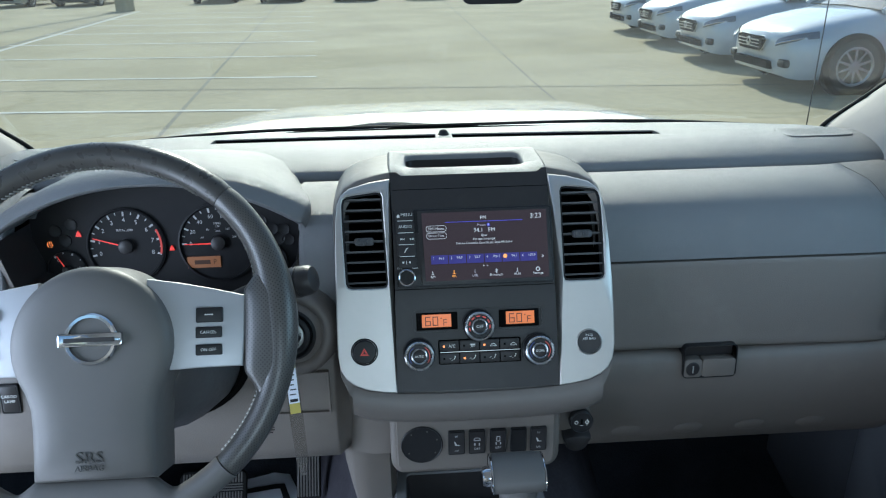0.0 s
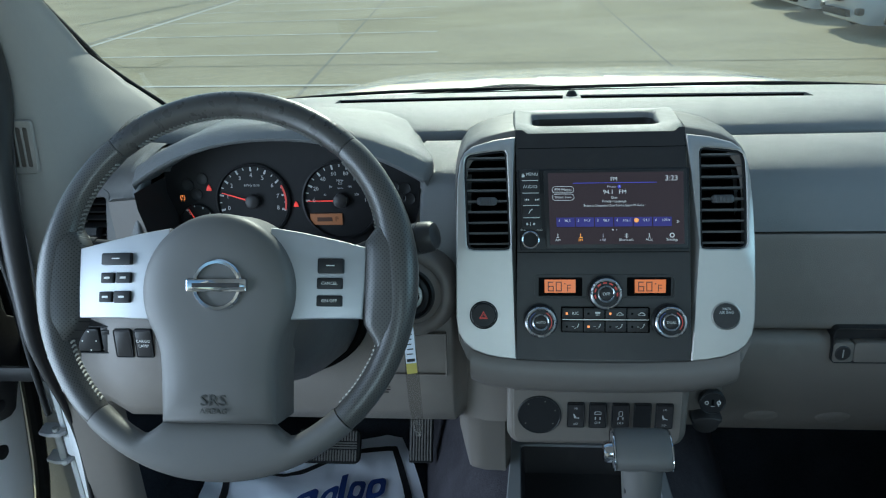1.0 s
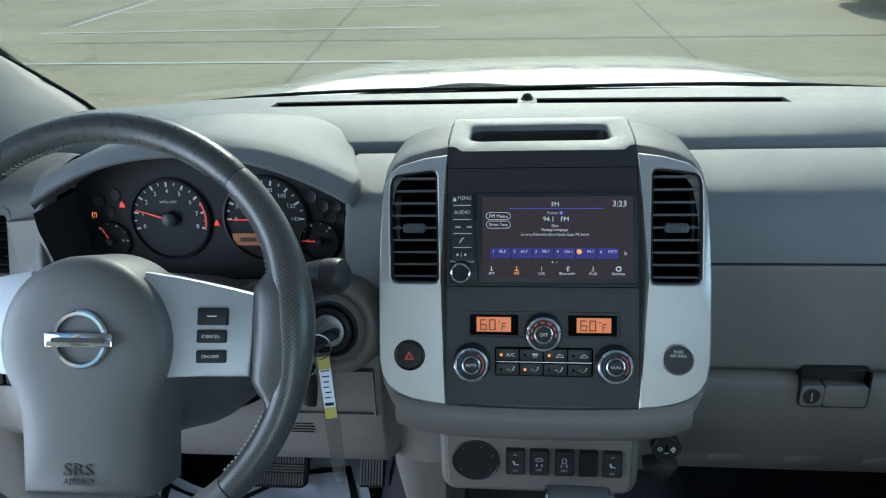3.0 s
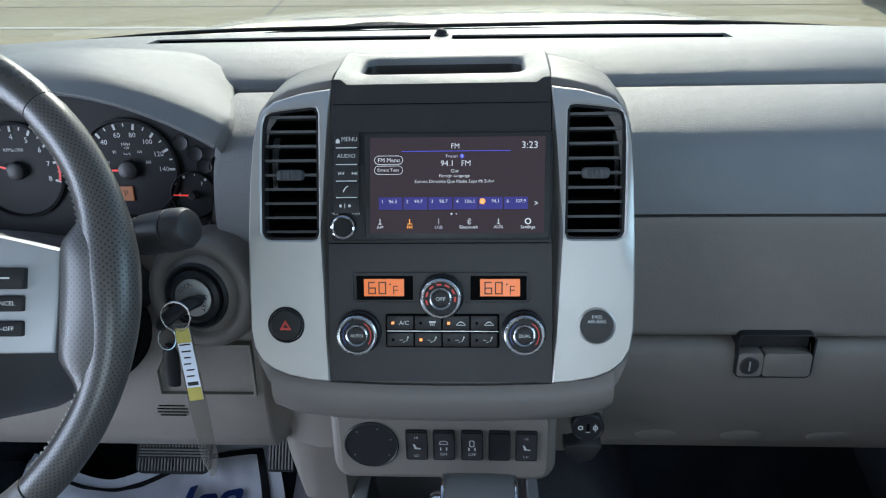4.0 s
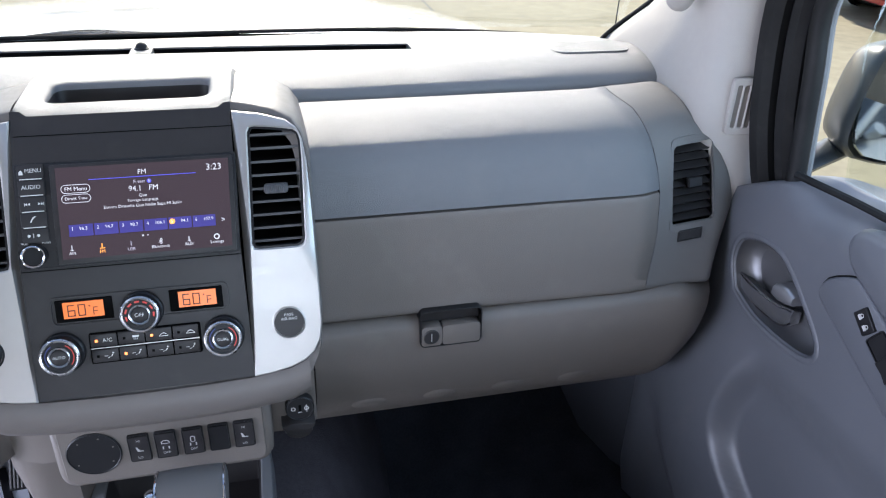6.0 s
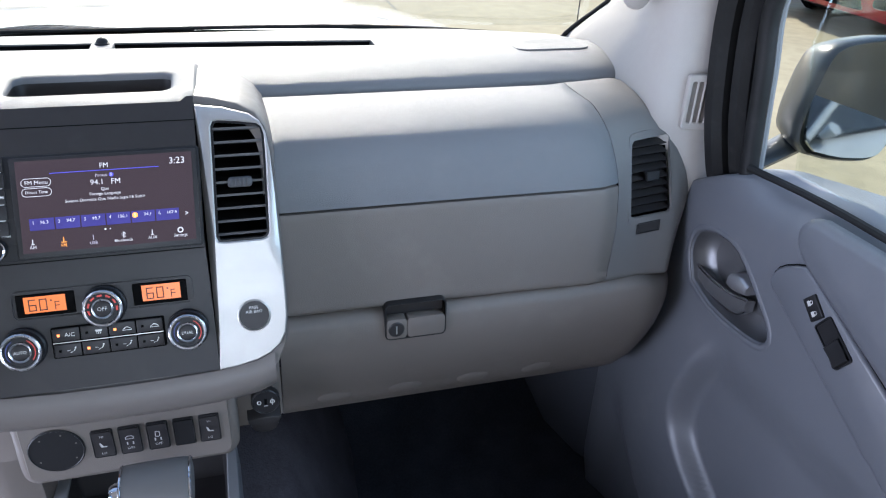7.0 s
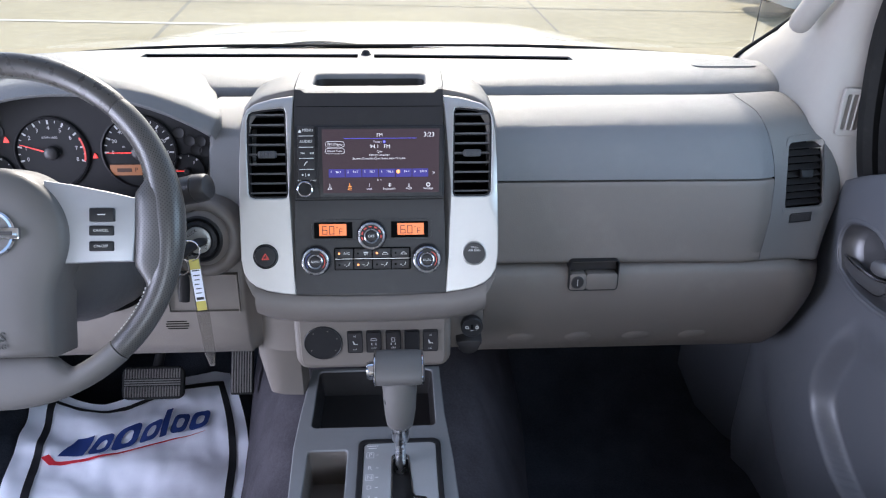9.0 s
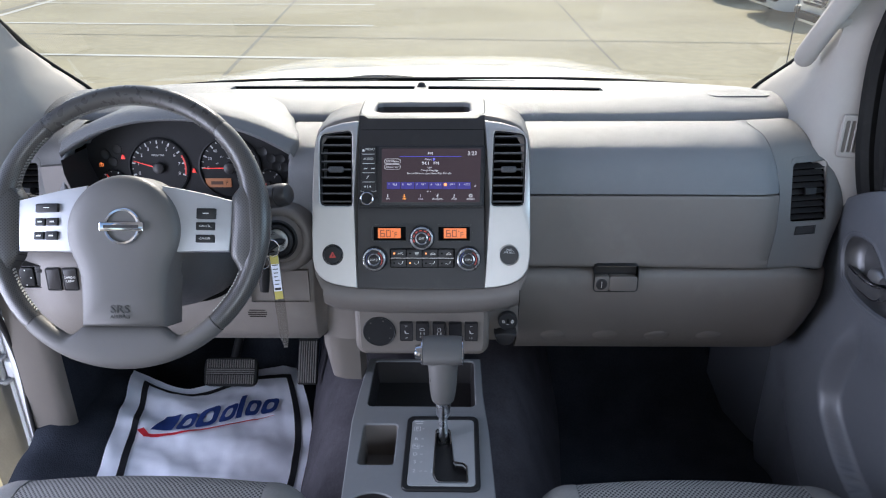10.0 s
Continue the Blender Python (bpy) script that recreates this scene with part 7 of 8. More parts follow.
# ---- Seats ----
M_MESH = bpy.data.materials.new("woven_seat_mesh")
M_MESH.use_nodes = True
nt = M_MESH.node_tree
pb = nt.nodes["Principled BSDF"]
tcn = nt.nodes.new("ShaderNodeTexCoord")
sx = nt.nodes.new("ShaderNodeSeparateXYZ")
nt.links.new(tcn.outputs["Object"], sx.inputs[0])
waves = []
for axis, pitch in ((0, 0.0070), (1, 0.0078)):
    turn = nt.nodes.new("ShaderNodeMath")
    turn.operation, turn.inputs[1].default_value = 'MULTIPLY', 2 * math.pi / pitch
    nt.links.new(sx.outputs[axis], turn.inputs[0])
    wave = nt.nodes.new("ShaderNodeMath")
    wave.operation = 'COSINE'
    nt.links.new(turn.outputs[0], wave.inputs[0])
    waves.append(wave)
dots = nt.nodes.new("ShaderNodeMath")
dots.operation = 'MULTIPLY'
nt.links.new(waves[0].outputs[0], dots.inputs[0])
nt.links.new(waves[1].outputs[0], dots.inputs[1])
pores = nt.nodes.new("ShaderNodeMapRange")
pores.inputs[1].default_value, pores.inputs[2].default_value = -1.0, 1.0
nt.links.new(dots.outputs[0], pores.inputs[0])
vr = nt.nodes.new("ShaderNodeValToRGB")
vr.color_ramp.elements[0].position, vr.color_ramp.elements[1].position = 0.30, 0.52
vr.color_ramp.elements[0].color, vr.color_ramp.elements[1].color = (0.03, 0.03, 0.03, 1), (0.27, 0.265, 0.255, 1)
nt.links.new(pores.outputs[0], vr.inputs[0])
nt.links.new(vr.outputs[0], pb.inputs["Base Color"])
vb = nt.nodes.new("ShaderNodeBump")
vb.inputs["Strength"].default_value, vb.inputs["Distance"].default_value = 0.8, 0.002
nt.links.new(vr.outputs[0], vb.inputs["Height"])
nt.links.new(vb.outputs[0], pb.inputs["Normal"])
pb.inputs["Roughness"].default_value = 0.9


def seat(xc, edges, label):
    root = thing("front_seat", label, "car seat", (xc, -0.5, FLOOR), group="front seats")
    b0, m0, m1, b1 = edges

    def cushion(x0, x1, fall_left, fall_right):
        """One length of the cushion; its sides fall away by the given heights."""
        bm = B()
        rings = []
        for y, z0, z1 in ((-0.150, 0.70, 0.770), (-0.156, 0.69, 0.797), (-0.170, 0.685, 0.822), (-0.190, 0.68, 0.840), (-0.215, 0.68, 0.849), (-0.27, 0.68, 0.851), (-0.40, 0.68, 0.834), (-0.55, 0.68, 0.815), (-0.72, 0.68, 0.81)):
            o = []
            for k in range(15):
                u = k / 14
                f = fall_left * (1 - u) ** 2.6 + fall_right * u ** 2.6
                g = (x0 + (x1 - x0) * u - xc) / 0.28
                o.append((x0 + (x1 - x0) * u, y - 0.9 * f - 0.012 * g * g, z1 + 0.006 - 0.010 * g * g - f))
            rings.append([(x0, o[0][1], z0)] + o + [(x1, o[-1][1], z0)])
        return loft(bm, rings)
    part("cushion", cushion(m0, m1, 0.003, 0.003), M_MESH, root, "grey woven mesh seat centre", 80)
    part("bolster", cushion(m1 + 0.001, b1, 0.002, 0.060), M_SEAT, root, "plain grey cloth side bolster", 80)
    part("bolster", cushion(b0, m0 - 0.001, 0.060, 0.002), M_SEAT, root, "plain grey cloth side bolster", 80)
    bm = B()
    box(bm, xc - 0.21, xc + 0.21, -0.70, -0.22, FLOOR + 0.005, 0.69, 0.01)
    part("base", bm, M_BLACK, root)
    bm = B()
    loft(bm, [[(xc + x * w, y + d * (1 - x * x), z) for x, d in ((-1, 0.03), (-0.8, 0.05), (-0.4, 0.02), (0, 0.0), (0.4, 0.02), (0.8, 0.05), (1, 0.03))] + [(xc + w, y - 0.10, z), (xc - w, y - 0.10, z)] for y, z, w in ((-0.80, 0.80, 0.205), (-0.86, 1.0, 0.215), (-0.93, 1.25, 0.20), (-0.98, 1.40, 0.15))])
    part("backrest", bm, M_SEAT, root, angle=70)
    return root


seat(-0.425, (-0.715, -0.612, -0.237, -0.142), "grey cloth front seat with woven mesh centre, driver side")
seat(0.425, (0.155, 0.244, 0.589, 0.700), "grey cloth front seat with woven mesh centre, passenger side")

# ---- Kick panels and sills ----
for side, nm in ((-1, "footwell_side_left"), (1, "footwell_side_right")):
    bm = B()
    loft(bm, [[(XC + side * x, y, z) for x, y in (((0.775, 0.235), (0.755, 0.255), (0.735, 0.29), (0.70, 0.40), (0.66, 0.66)) if side > 0 else ((0.677, 0.089), (0.676, 0.12), (0.674, 0.2), (0.67, 0.30), (0.64, 0.66)))] for z in (0.40, 0.80, 1.12)], closed=False)
    solo(nm, bm, M_CARPET, "dark carpet on the side of the footwell", "carpet", kind="structure", angle=60)
bm = B()
loft(bm, [[(XC - 0.675, 0.092, z), (XC - 0.678, 0.083, z), (XC - 0.685, 0.074, z), (XC - 0.70, 0.066, z), (XC - 0.740, 0.056, z)] for z in (0.45, 0.75, 0.95, 1.12)], closed=False)
M_KICK = material("taupe_kick_panel_plastic", (0.19, 0.166, 0.145), 0.55, grain=0.15, grain_scale=1300, var=0.05, spots=0.03)
solo("kick_panel_left", bm, M_KICK, "taupe-grey plastic kick panel by the door", "kick panel", kind="structure", angle=60)
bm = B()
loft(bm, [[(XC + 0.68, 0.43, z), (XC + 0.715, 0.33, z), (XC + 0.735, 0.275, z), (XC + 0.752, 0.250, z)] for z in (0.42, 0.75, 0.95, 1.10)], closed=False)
# Kick panel plastic again, darkened for the shade of the passenger footwell
M_SHADEKICK = material("shaded_kick_panel_plastic", (0.075, 0.079, 0.090), 0.6, grain=0.15, grain_scale=1300, var=0.06, spec=0.35)
solo("kick_panel_right", bm, M_SHADEKICK, "grey plastic kick panel by the door", "kick panel", kind="structure", angle=60)
bm = B()
loft(bm, [[(XC - 0.60, y, FLOOR), (XC - 0.66, y, FLOOR + 0.035), (XC - 0.735, y, FLOOR + 0.04), (XC - 0.76, y, FLOOR + 0.02), (XC - 0.78, y, FLOOR - 0.1)] for y in (0.05, -0.4, -0.9)], closed=False)
solo("door_sill", bm, M_DOOR, "taupe-grey plastic sill cover by the driver door", "door sill", kind="structure")
bm = B()
loft(bm, [[(XC - 0.744, 0.064, z), (XC - 0.765, 0.075, z), (XC - 0.785, 0.11, z), (XC - 0.80, 0.125, z)] for z in (0.35, 0.7, 0.98)], closed=False)
solo("door_jamb", bm, M_BODY, "white painted body jamb at the open driver door", "door jamb", kind="structure", angle=60)
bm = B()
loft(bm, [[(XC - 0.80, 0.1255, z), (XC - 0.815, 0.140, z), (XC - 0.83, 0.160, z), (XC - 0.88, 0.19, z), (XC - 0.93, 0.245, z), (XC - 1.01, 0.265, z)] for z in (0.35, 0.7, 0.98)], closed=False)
# Body metal with the shade behind the open door put into its grey
M_SHADEBODY = material("shaded_dusty_body_metal", (0.22, 0.215, 0.215), 0.55, var=0.2, scale=14, spots=0.08)
solo("hinge_pillar", bm, M_SHADEBODY, "dusty sealed metal hinge pillar of the cab in a shaded grey tone", "pillar", kind="structure", angle=60)
bm = B()
tube(bm, [(XC - 0.826, 0.150, z) for z in (0.36, 0.6, 0.8, 0.97)], 0.006, 8)
solo("jamb_flange", bm, M_BODY, "white painted flange along the hinge pillar", "flange", kind="structure")
# Added black sheet that fills in the dark above the jamb
bm = B()
loft(bm, [[(XC - 0.744, 0.066 + d, z), (XC - 0.775, 0.085 + d, z), (XC - 0.80, 0.13 + d, z), (XC - 0.87, 0.165 + d, z), (XC - 0.90, 0.30, z)] for z, d in ((0.98, 0.0), (1.1, 0.0), (1.25, 0.01), (1.45, 0.06))], closed=False)
solo("jamb_filler", bm, M_RUBBER, "added black filler closing the upper door jamb", "jamb liner", kind="structure", angle=60)


# ---- Passenger door (closed) ----
DX = 0.722
door = thing("passenger_door", "closed grey passenger door with armrest and switches", "car door", (DX, -0.4, 0.6))


def door_plane(x=0.0):
    """X runs rearwards along the door, Y up, Z into the cab."""
    return Matrix(((0, 0, -1, DX + x), (-1, 0, 0, 0), (0, 1, 0, 0), (0, 0, 0, 1)))


MD = door_plane()


def track(pts, z):
    """The place along the door of a crease at height z."""
    for (sa, za), (sb, zb) in zip(pts, pts[1:]):
        if zb <= z <= za:
            return sa + (sb - sa) * (za - z) / (za - zb)
    return pts[0][0] if z > pts[0][1] else pts[-1][0]


FRONT_CREASE = [(q.x, q.y) for q in smooth_path([(-0.05, 1.09, 0), (-0.096, 1.017, 0), (-0.14, 0.917, 0), (-0.153, 0.837, 0), (-0.136, 0.764, 0), (-0.085, 0.705, 0), (-0.015, 0.655, 0), (0.12, 0.60, 0), (0.4, 0.56, 0)], 4)]
REAR_CREASE = [(q.x, q.y) for q in smooth_path([(0.02, 1.09, 0), (0.001, 1.036, 0), (-0.019, 0.969, 0), (-0.039, 0.896, 0), (-0.029, 0.842, 0), (0.026, 0.799, 0), (0.098, 0.770, 0), (0.3, 0.735, 0), (0.6, 0.73, 0)], 4)]


def door_top(s):
    return 1.190 + 0.054 * (1 - min(1.3, max(0.0, -s / 0.125)) ** 1.5) if s < 0 else 1.244 + 0.018 * soft(0, 0.14, s)


def door_front(z):
    """Forward edge of the door panel."""
    return -0.185 - 0.055 * soft(1.02, 0.84, z) + 0.035 * soft(0.62, 0.50, z)


def door_relief(s, z):
    """How far the panel stands into the cab."""
    a = soft(1.035, 0.95, z)
    band = 0.013 * soft(track(FRONT_CREASE, z) - 0.06, track(FRONT_CREASE, z), s) - 0.030 * soft(track(REAR_CREASE, z), track(REAR_CREASE, z) + 0.036, s)
    d = door_top(s) - z
    roll = -(0.009 + 0.025 * soft(-0.05, 0.05, s)) * max(0.0, 1 - d / 0.055) ** 2.2
    return a * band + roll + 0.016 * a * soft(-0.15, -0.22, s) - 0.012 * max(0.0, 1 - (s - door_front(z)) / 0.012) ** 2


handle_h = smooth_path([(-0.066, 1.070, 0), (-0.083, 1.106, 0), (-0.076, 1.138, 0), (-0.050, 1.152, 0), (-0.020, 1.157, 0), (0.010, 1.152, 0), (0.057, 1.119, 0), (0.089, 1.090, 0), (0.084, 1.068, 0), (0.039, 1.058, 0), (-0.020, 1.057, 0), (-0.066, 1.070, 0)], 3)[:-1]
handle_h = [(p.x, p.y) for p in handle_h]
handle_h = handle_h[::-1]


def inside(pts, x, y):
    hit = False
    for (xa, ya), (xb, yb) in zip(pts, pts[1:] + pts[:1]):
        if (ya > y) != (yb > y) and x < (xb - xa) * (y - ya) / (yb - ya) + xa:
            hit = not hit
    return hit


bm = B()
hole = inset(handle_h, -0.004)
rows = []
for j in range(141):
    v = j / 140
    row = []
    for i in range(221):
        u = (i / 220) ** 1.6
        z0 = 0.46 + v * (1.24 - 0.46)
        s = door_front(z0) + u * (0.85 - door_front(z0))
        z = 0.46 + v * (door_top(s) - 0.46)
        row.append(bm.verts.new(MD @ Vector((s, z, door_relief(s, z)))))
    rows.append(row)
rows.append([bm.verts.new(v.co + Vector((0.06, 0, 0.004))) for v in rows[-1]])
for a, b in zip(rows, rows[1:]):
    for i in range(220):
        c = (a[i].co + b[i + 1].co) / 2
        if not inside(hole, -c.y, c.z):
            bm.faces.new((a[i], a[i + 1], b[i + 1], b[i]))
part("inner_panel", bm, M_DOOR, door, "smooth grey moulded inner panel", angle=70)
bm = B()
loft(bm, [[(x, y, z) for x, y in inset(handle_h, -d)] for d, z in ((0.010, -0.0015), (0.007, 0.0008), (0.003, 0.0012), (0.0005, 0.0), (-0.002, -0.004))], caps=False, M=MD)
part("bowl_rim", bm, M_DOOR, door, angle=70)
# handle bowl and lever
bm = B()
loft(bm, [[(x, y, z) for x, y in inset(handle_h, d)] for d, z in ((0.0, 0.0), (0.0015, -0.008), (0.004, -0.018), (0.009, -0.026), (0.018, -0.030))], caps=False, M=MD)
cap(bm, inset(handle_h, 0.018), -0.030, MD)
M_SMOKED = material("smoked_satin_metal", (0.17, 0.17, 0.175), 0.42, metal=0.7, var=0.06)
bowl = part("handle_bowl", bm, M_SMOKED, door, "smoked satin metal handle bowl", angle=60)
M_LEVER = material("satin_silver_paint", (0.42, 0.42, 0.43), 0.36, metal=0.8, var=0.0)
bm = B()
blade = ((-0.080, 1.064, 1.090), (-0.066, 1.060, 1.088), (-0.046, 1.059, 1.086), (-0.020, 1.060, 1.087), (0.006, 1.062, 1.090), (0.022, 1.067, 1.095), (0.033, 1.078, 1.098))
loft(bm, [[(s, a, -0.024), (s, a + 0.0015, -0.014), (s, a + 0.006, -0.010), (s, (a + b) / 2, -0.0095), (s, b - 0.006, -0.010), (s, b - 0.001, -0.012), (s, b - 0.004, -0.024)] for s, a, b in blade], M=MD)
lever = part("lever", bm, M_SMOKED, bowl, "smoked metal door lever", 60)
bm = B()
tube(bm, smooth_path([MD @ Vector((s, b - 0.001, -0.0105)) for s, a, b in blade], 4), 0.0022, 8)
tube(bm, smooth_path([MD @ Vector((s, a + 0.002, -0.0125)) for s, a, b in blade], 4), 0.0012, 8)
part("chrome_edge", bm, M_CHROME, bowl, "bright chrome lever edge")
bm = B()
loft(bm, [[(s, a, -0.026), (s, a, -0.010), (s, a + 0.004, -0.0065), (s, b - 0.004, -0.0065), (s, b, -0.010), (s, b, -0.026)] for s, a, b in ((-0.006, 1.096, 1.113), (0.004, 1.095, 1.119), (0.018, 1.098, 1.120), (0.031, 1.103, 1.116))], M=MD)
part("lock_tab", bm, M_LEVER, bowl, "silver lock tab", 50)
# armrest switch panel
arm_o = [(0.078, 1.149), (0.0755, 1.157), (0.0765, 1.165), (0.081, 1.174), (0.090, 1.182), (0.105, 1.191), (0.118, 1.197), (0.126, 1.196), (0.44, 1.05), (0.45, 0.98), (0.40, 0.985), (0.27, 1.055), (0.258, 1.058), (0.245, 1.066)]
arm_o = arm_o[::-1]
bm = B()
prism(bm, arm_o, -0.01, 0.006, MD, 0.004)
armrest = part("switch_panel", bm, M_DOOR, door, "smooth grey switch panel", angle=60)
bm = B()
prism(bm, inset(arm_o, -0.0016), -0.012, 0.0012, MD)
part("panel_gap", bm, M_CAVITY, armrest)
ms = MD @ Matrix.Translation((0.1480, 1.1640, 0.006)) @ pose(0, 0, 0, 0, 0, -40)
bm = B()
box(bm, -0.0130, 0.0130, -0.0098, 0.0098, -0.002, 0.003, 0.0012, ms)
part("lock_switch", bm, M_BLACK, armrest)
bm = B()
for u in (-0.006, 0.006):
    o = rr(u - 0.0028, u + 0.0028, -0.0042, 0.0005, 0.0006, 2)
    cap(bm, o, 0.0034, ms)
    o = circle(u, 0.0018, 0.0024, 10)
    loft(bm, [[(x, y, 0.0034) for x, y in o], [(0.6 * (x - u) + u, 0.6 * (y - 0.0018) + 0.0018, 0.0034) for x, y in o]], caps=False, M=ms)
part("lock_symbols", bm, M_WHITEGLOW, armrest)
ms = MD @ Matrix.Translation((0.1850, 1.1445, 0.006)) @ pose(0, 0, 0, 0, 0, -32)
bm = B()
plate(bm, rr(-0.0255, 0.0255, -0.0135, 0.0135, 0.003), [rr(-0.0240, 0.0240, -0.0120, 0.0120, 0.002)], -0.004, 0.0022, ms)
wsw = part("window_switch", bm, M_BLACK, armrest)
bm = B()
pocket(bm, rr(-0.0240, 0.0240, -0.0120, 0.0120, 0.002), 0.0020, 0.0008, ms)
loft(bm, [[(u, v, z) for v in (-0.0118, 0.0118)] for u, z in ((-0.002, 0.001), (0.000, 0.0050), (0.012, 0.0038), (0.0225, 0.0055), (0.0238, 0.001))], closed=False, M=ms)
part("rocker", bm, M_BLACK, wsw)
# upper trim pad beside the glass
bm = B()
o = [(0.107, 1.249), (0.100, 1.240), (0.0985, 1.230), (0.101, 1.220), (0.108, 1.210), (0.120, 1.2015), (0.134, 1.195), (0.45, 1.064), (0.85, 1.0), (0.85, 1.258), (0.25, 1.258), (0.122, 1.254)]
prism(bm, o, -0.005, 0.013, MD, 0.009)
part("upper_pad", bm, M_DOOR, door, "smooth grey upper trim pad", angle=60)
bm = B()
tube(bm, smooth_path([(DX + 0.008, 0.02, 1.253), (DX + 0.012, -0.10, 1.262), (DX + 0.012, -0.25, 1.266), (DX + 0.012, -0.85, 1.275)], 4), 0.0045, 8)
part("window_seal", bm, M_RUBBER, door)
bm = B()
for dx, dy, r in ((0.022, -0.085, 0.011), (0.034, -0.07, 0.009)):
    tube(bm, smooth_path([(DX + dx + 0.006, 0.125 + dy, 1.215), (DX + dx + 0.002, 0.13 + dy + 0.01, 1.35), (DX + dx - 0.006, 0.12 + dy + 0.02, 1.45), (DX + dx - 0.02, 0.06 + dy, 1.58), (DX + dx - 0.045, -0.06 + dy, 1.69), (DX + dx - 0.06, -0.3, 1.745), (DX + dx - 0.06, -0.85, 1.76)], 5), r, 10)
part("window_frame", bm, M_RUBBER, door)
bm = B()
dx, dy = 0.046, -0.072
tube(bm, smooth_path([(DX + dx + 0.006, 0.125 + dy, 1.215), (DX + dx + 0.002, 0.13 + dy + 0.01, 1.35), (DX + dx - 0.006, 0.12 + dy + 0.02, 1.45), (DX + dx - 0.02, 0.06 + dy, 1.58), (DX + dx - 0.045, -0.06 + dy, 1.69), (DX + dx - 0.06, -0.3, 1.745), (DX + dx - 0.06, -0.85, 1.76)], 5), 0.006, 8)
part("frame_edge", bm, M_CONSOLE, door, "grey painted frame edge")
bm = B()
o = [(0.01, 1.255), (0.85, 1.29), (0.85, 1.74), (0.30, 1.735), (0.10, 1.66), (0.0, 1.52), (-0.02, 1.40)]
prism(bm, o, -0.052, -0.048, MD)
gl = part("glass", bm, M_GLASS, door)
gl.visible_shadow = False
bm = B()
loft(bm, [[(XC + 0.80, 0.35, z), (XC + 0.83, -0.3, z), (XC + 0.82, -0.9, z)] for z in (0.35, 0.8, 1.17)], closed=False)
part("outer_skin", bm, M_BODY, door, "white painted outer skin")
# speaker bump low in the door
bm = B()
lathe(bm, [(0.085, -0.03), (0.083, -0.006), (0.074, 0.0), (0.0005, 0.003)], MD @ Matrix.Translation((0.19, 0.66, 0)), 36)
part("speaker_cover", bm, M_BLACK, door, "round black speaker cover")

# ---- Driver door, standing open ----
ddoor = thing("driver_door", "open white driver door with dark inner trim", "car door", (-0.93, 0.25, 0.5))
bm = B()
MO = Matrix(((0.10, 0, 0.995, -0.965), (0.995, 0, -0.10, 0.10), (0, 1, 0, 0), (0, 0, 0, 1)))
prism(bm, [(-0.10, 0.42), (0.01, 0.42), (0.066, 0.629), (0.093, 0.725), (0.12, 0.883), (0.125, 1.0), (0.122, 1.2), (0.13, 1.28), (-0.10, 1.30)], -0.95, 0.0, MO, 0.012)
part("edge_face", bm, M_BODY, ddoor, "white painted door edge", angle=60)
bm = B()
prism(bm, [(-0.10, 1.36), (-0.10, 1.13), (0.000, 0.985), (0.033, 0.880), (0.045, 0.864), (0.062, 0.861), (0.077, 0.867), (0.112, 0.939), (0.131, 0.990), (0.128, 1.015), (0.114, 1.025), (0.109, 1.040), (0.113, 1.068), (0.121, 1.134), (0.127, 1.22), (0.128, 1.246), (0.148, 1.351)], -0.002, 0.018, MO, 0.006)
cov = part("edge_cover", bm, M_PANEL, ddoor, "dark grey plastic cover on the door edge")
bm = B()
lathe(bm, [(0.010, 0.015), (0.010, 0.0195), (0.007, 0.0215), (0.0005, 0.0215)], MO @ Matrix.Translation((0.047, 0.893, 0)), 18)
part("screw", bm, M_BLACK, cov)
bm = B()
lathe(bm, [(0.0125, -0.001), (0.0125, 0.002), (0.0005, 0.003)], MO @ Matrix.Translation((0.039, 0.804, 0)), 20)
part("plug", bm, M_BLACK, ddoor, "round black rubber plug")
bm = B()
tube(bm, smooth_path([MO @ Vector(p) for p in ((0.03, 0.42, -0.004), (0.085, 0.629, -0.004), (0.112, 0.725, -0.004), (0.136, 0.883, -0.004), (0.142, 1.0, -0.004), (0.14, 1.15, -0.004))], 4), 0.012, 8)
part("seal", bm, M_RUBBER, ddoor)
bm = B()
loft(bm, [[MO @ Vector(p) for p in ((-0.10, z, 0.03), (-0.06, z, 0.045), (-0.018, z, 0.02), (-0.010, z, -0.01))] for z in (0.42, 0.60, 0.75, 0.85, 0.95)], closed=False)
part("inner_trim", bm, M_PANEL, ddoor, "dark grey inner door trim", angle=60)
# hinge and check strap
M_GALV = material("zinc_plated_steel", (0.50, 0.50, 0.51), 0.42, metal=0.45, var=0.12, scale=40, spots=0.04)
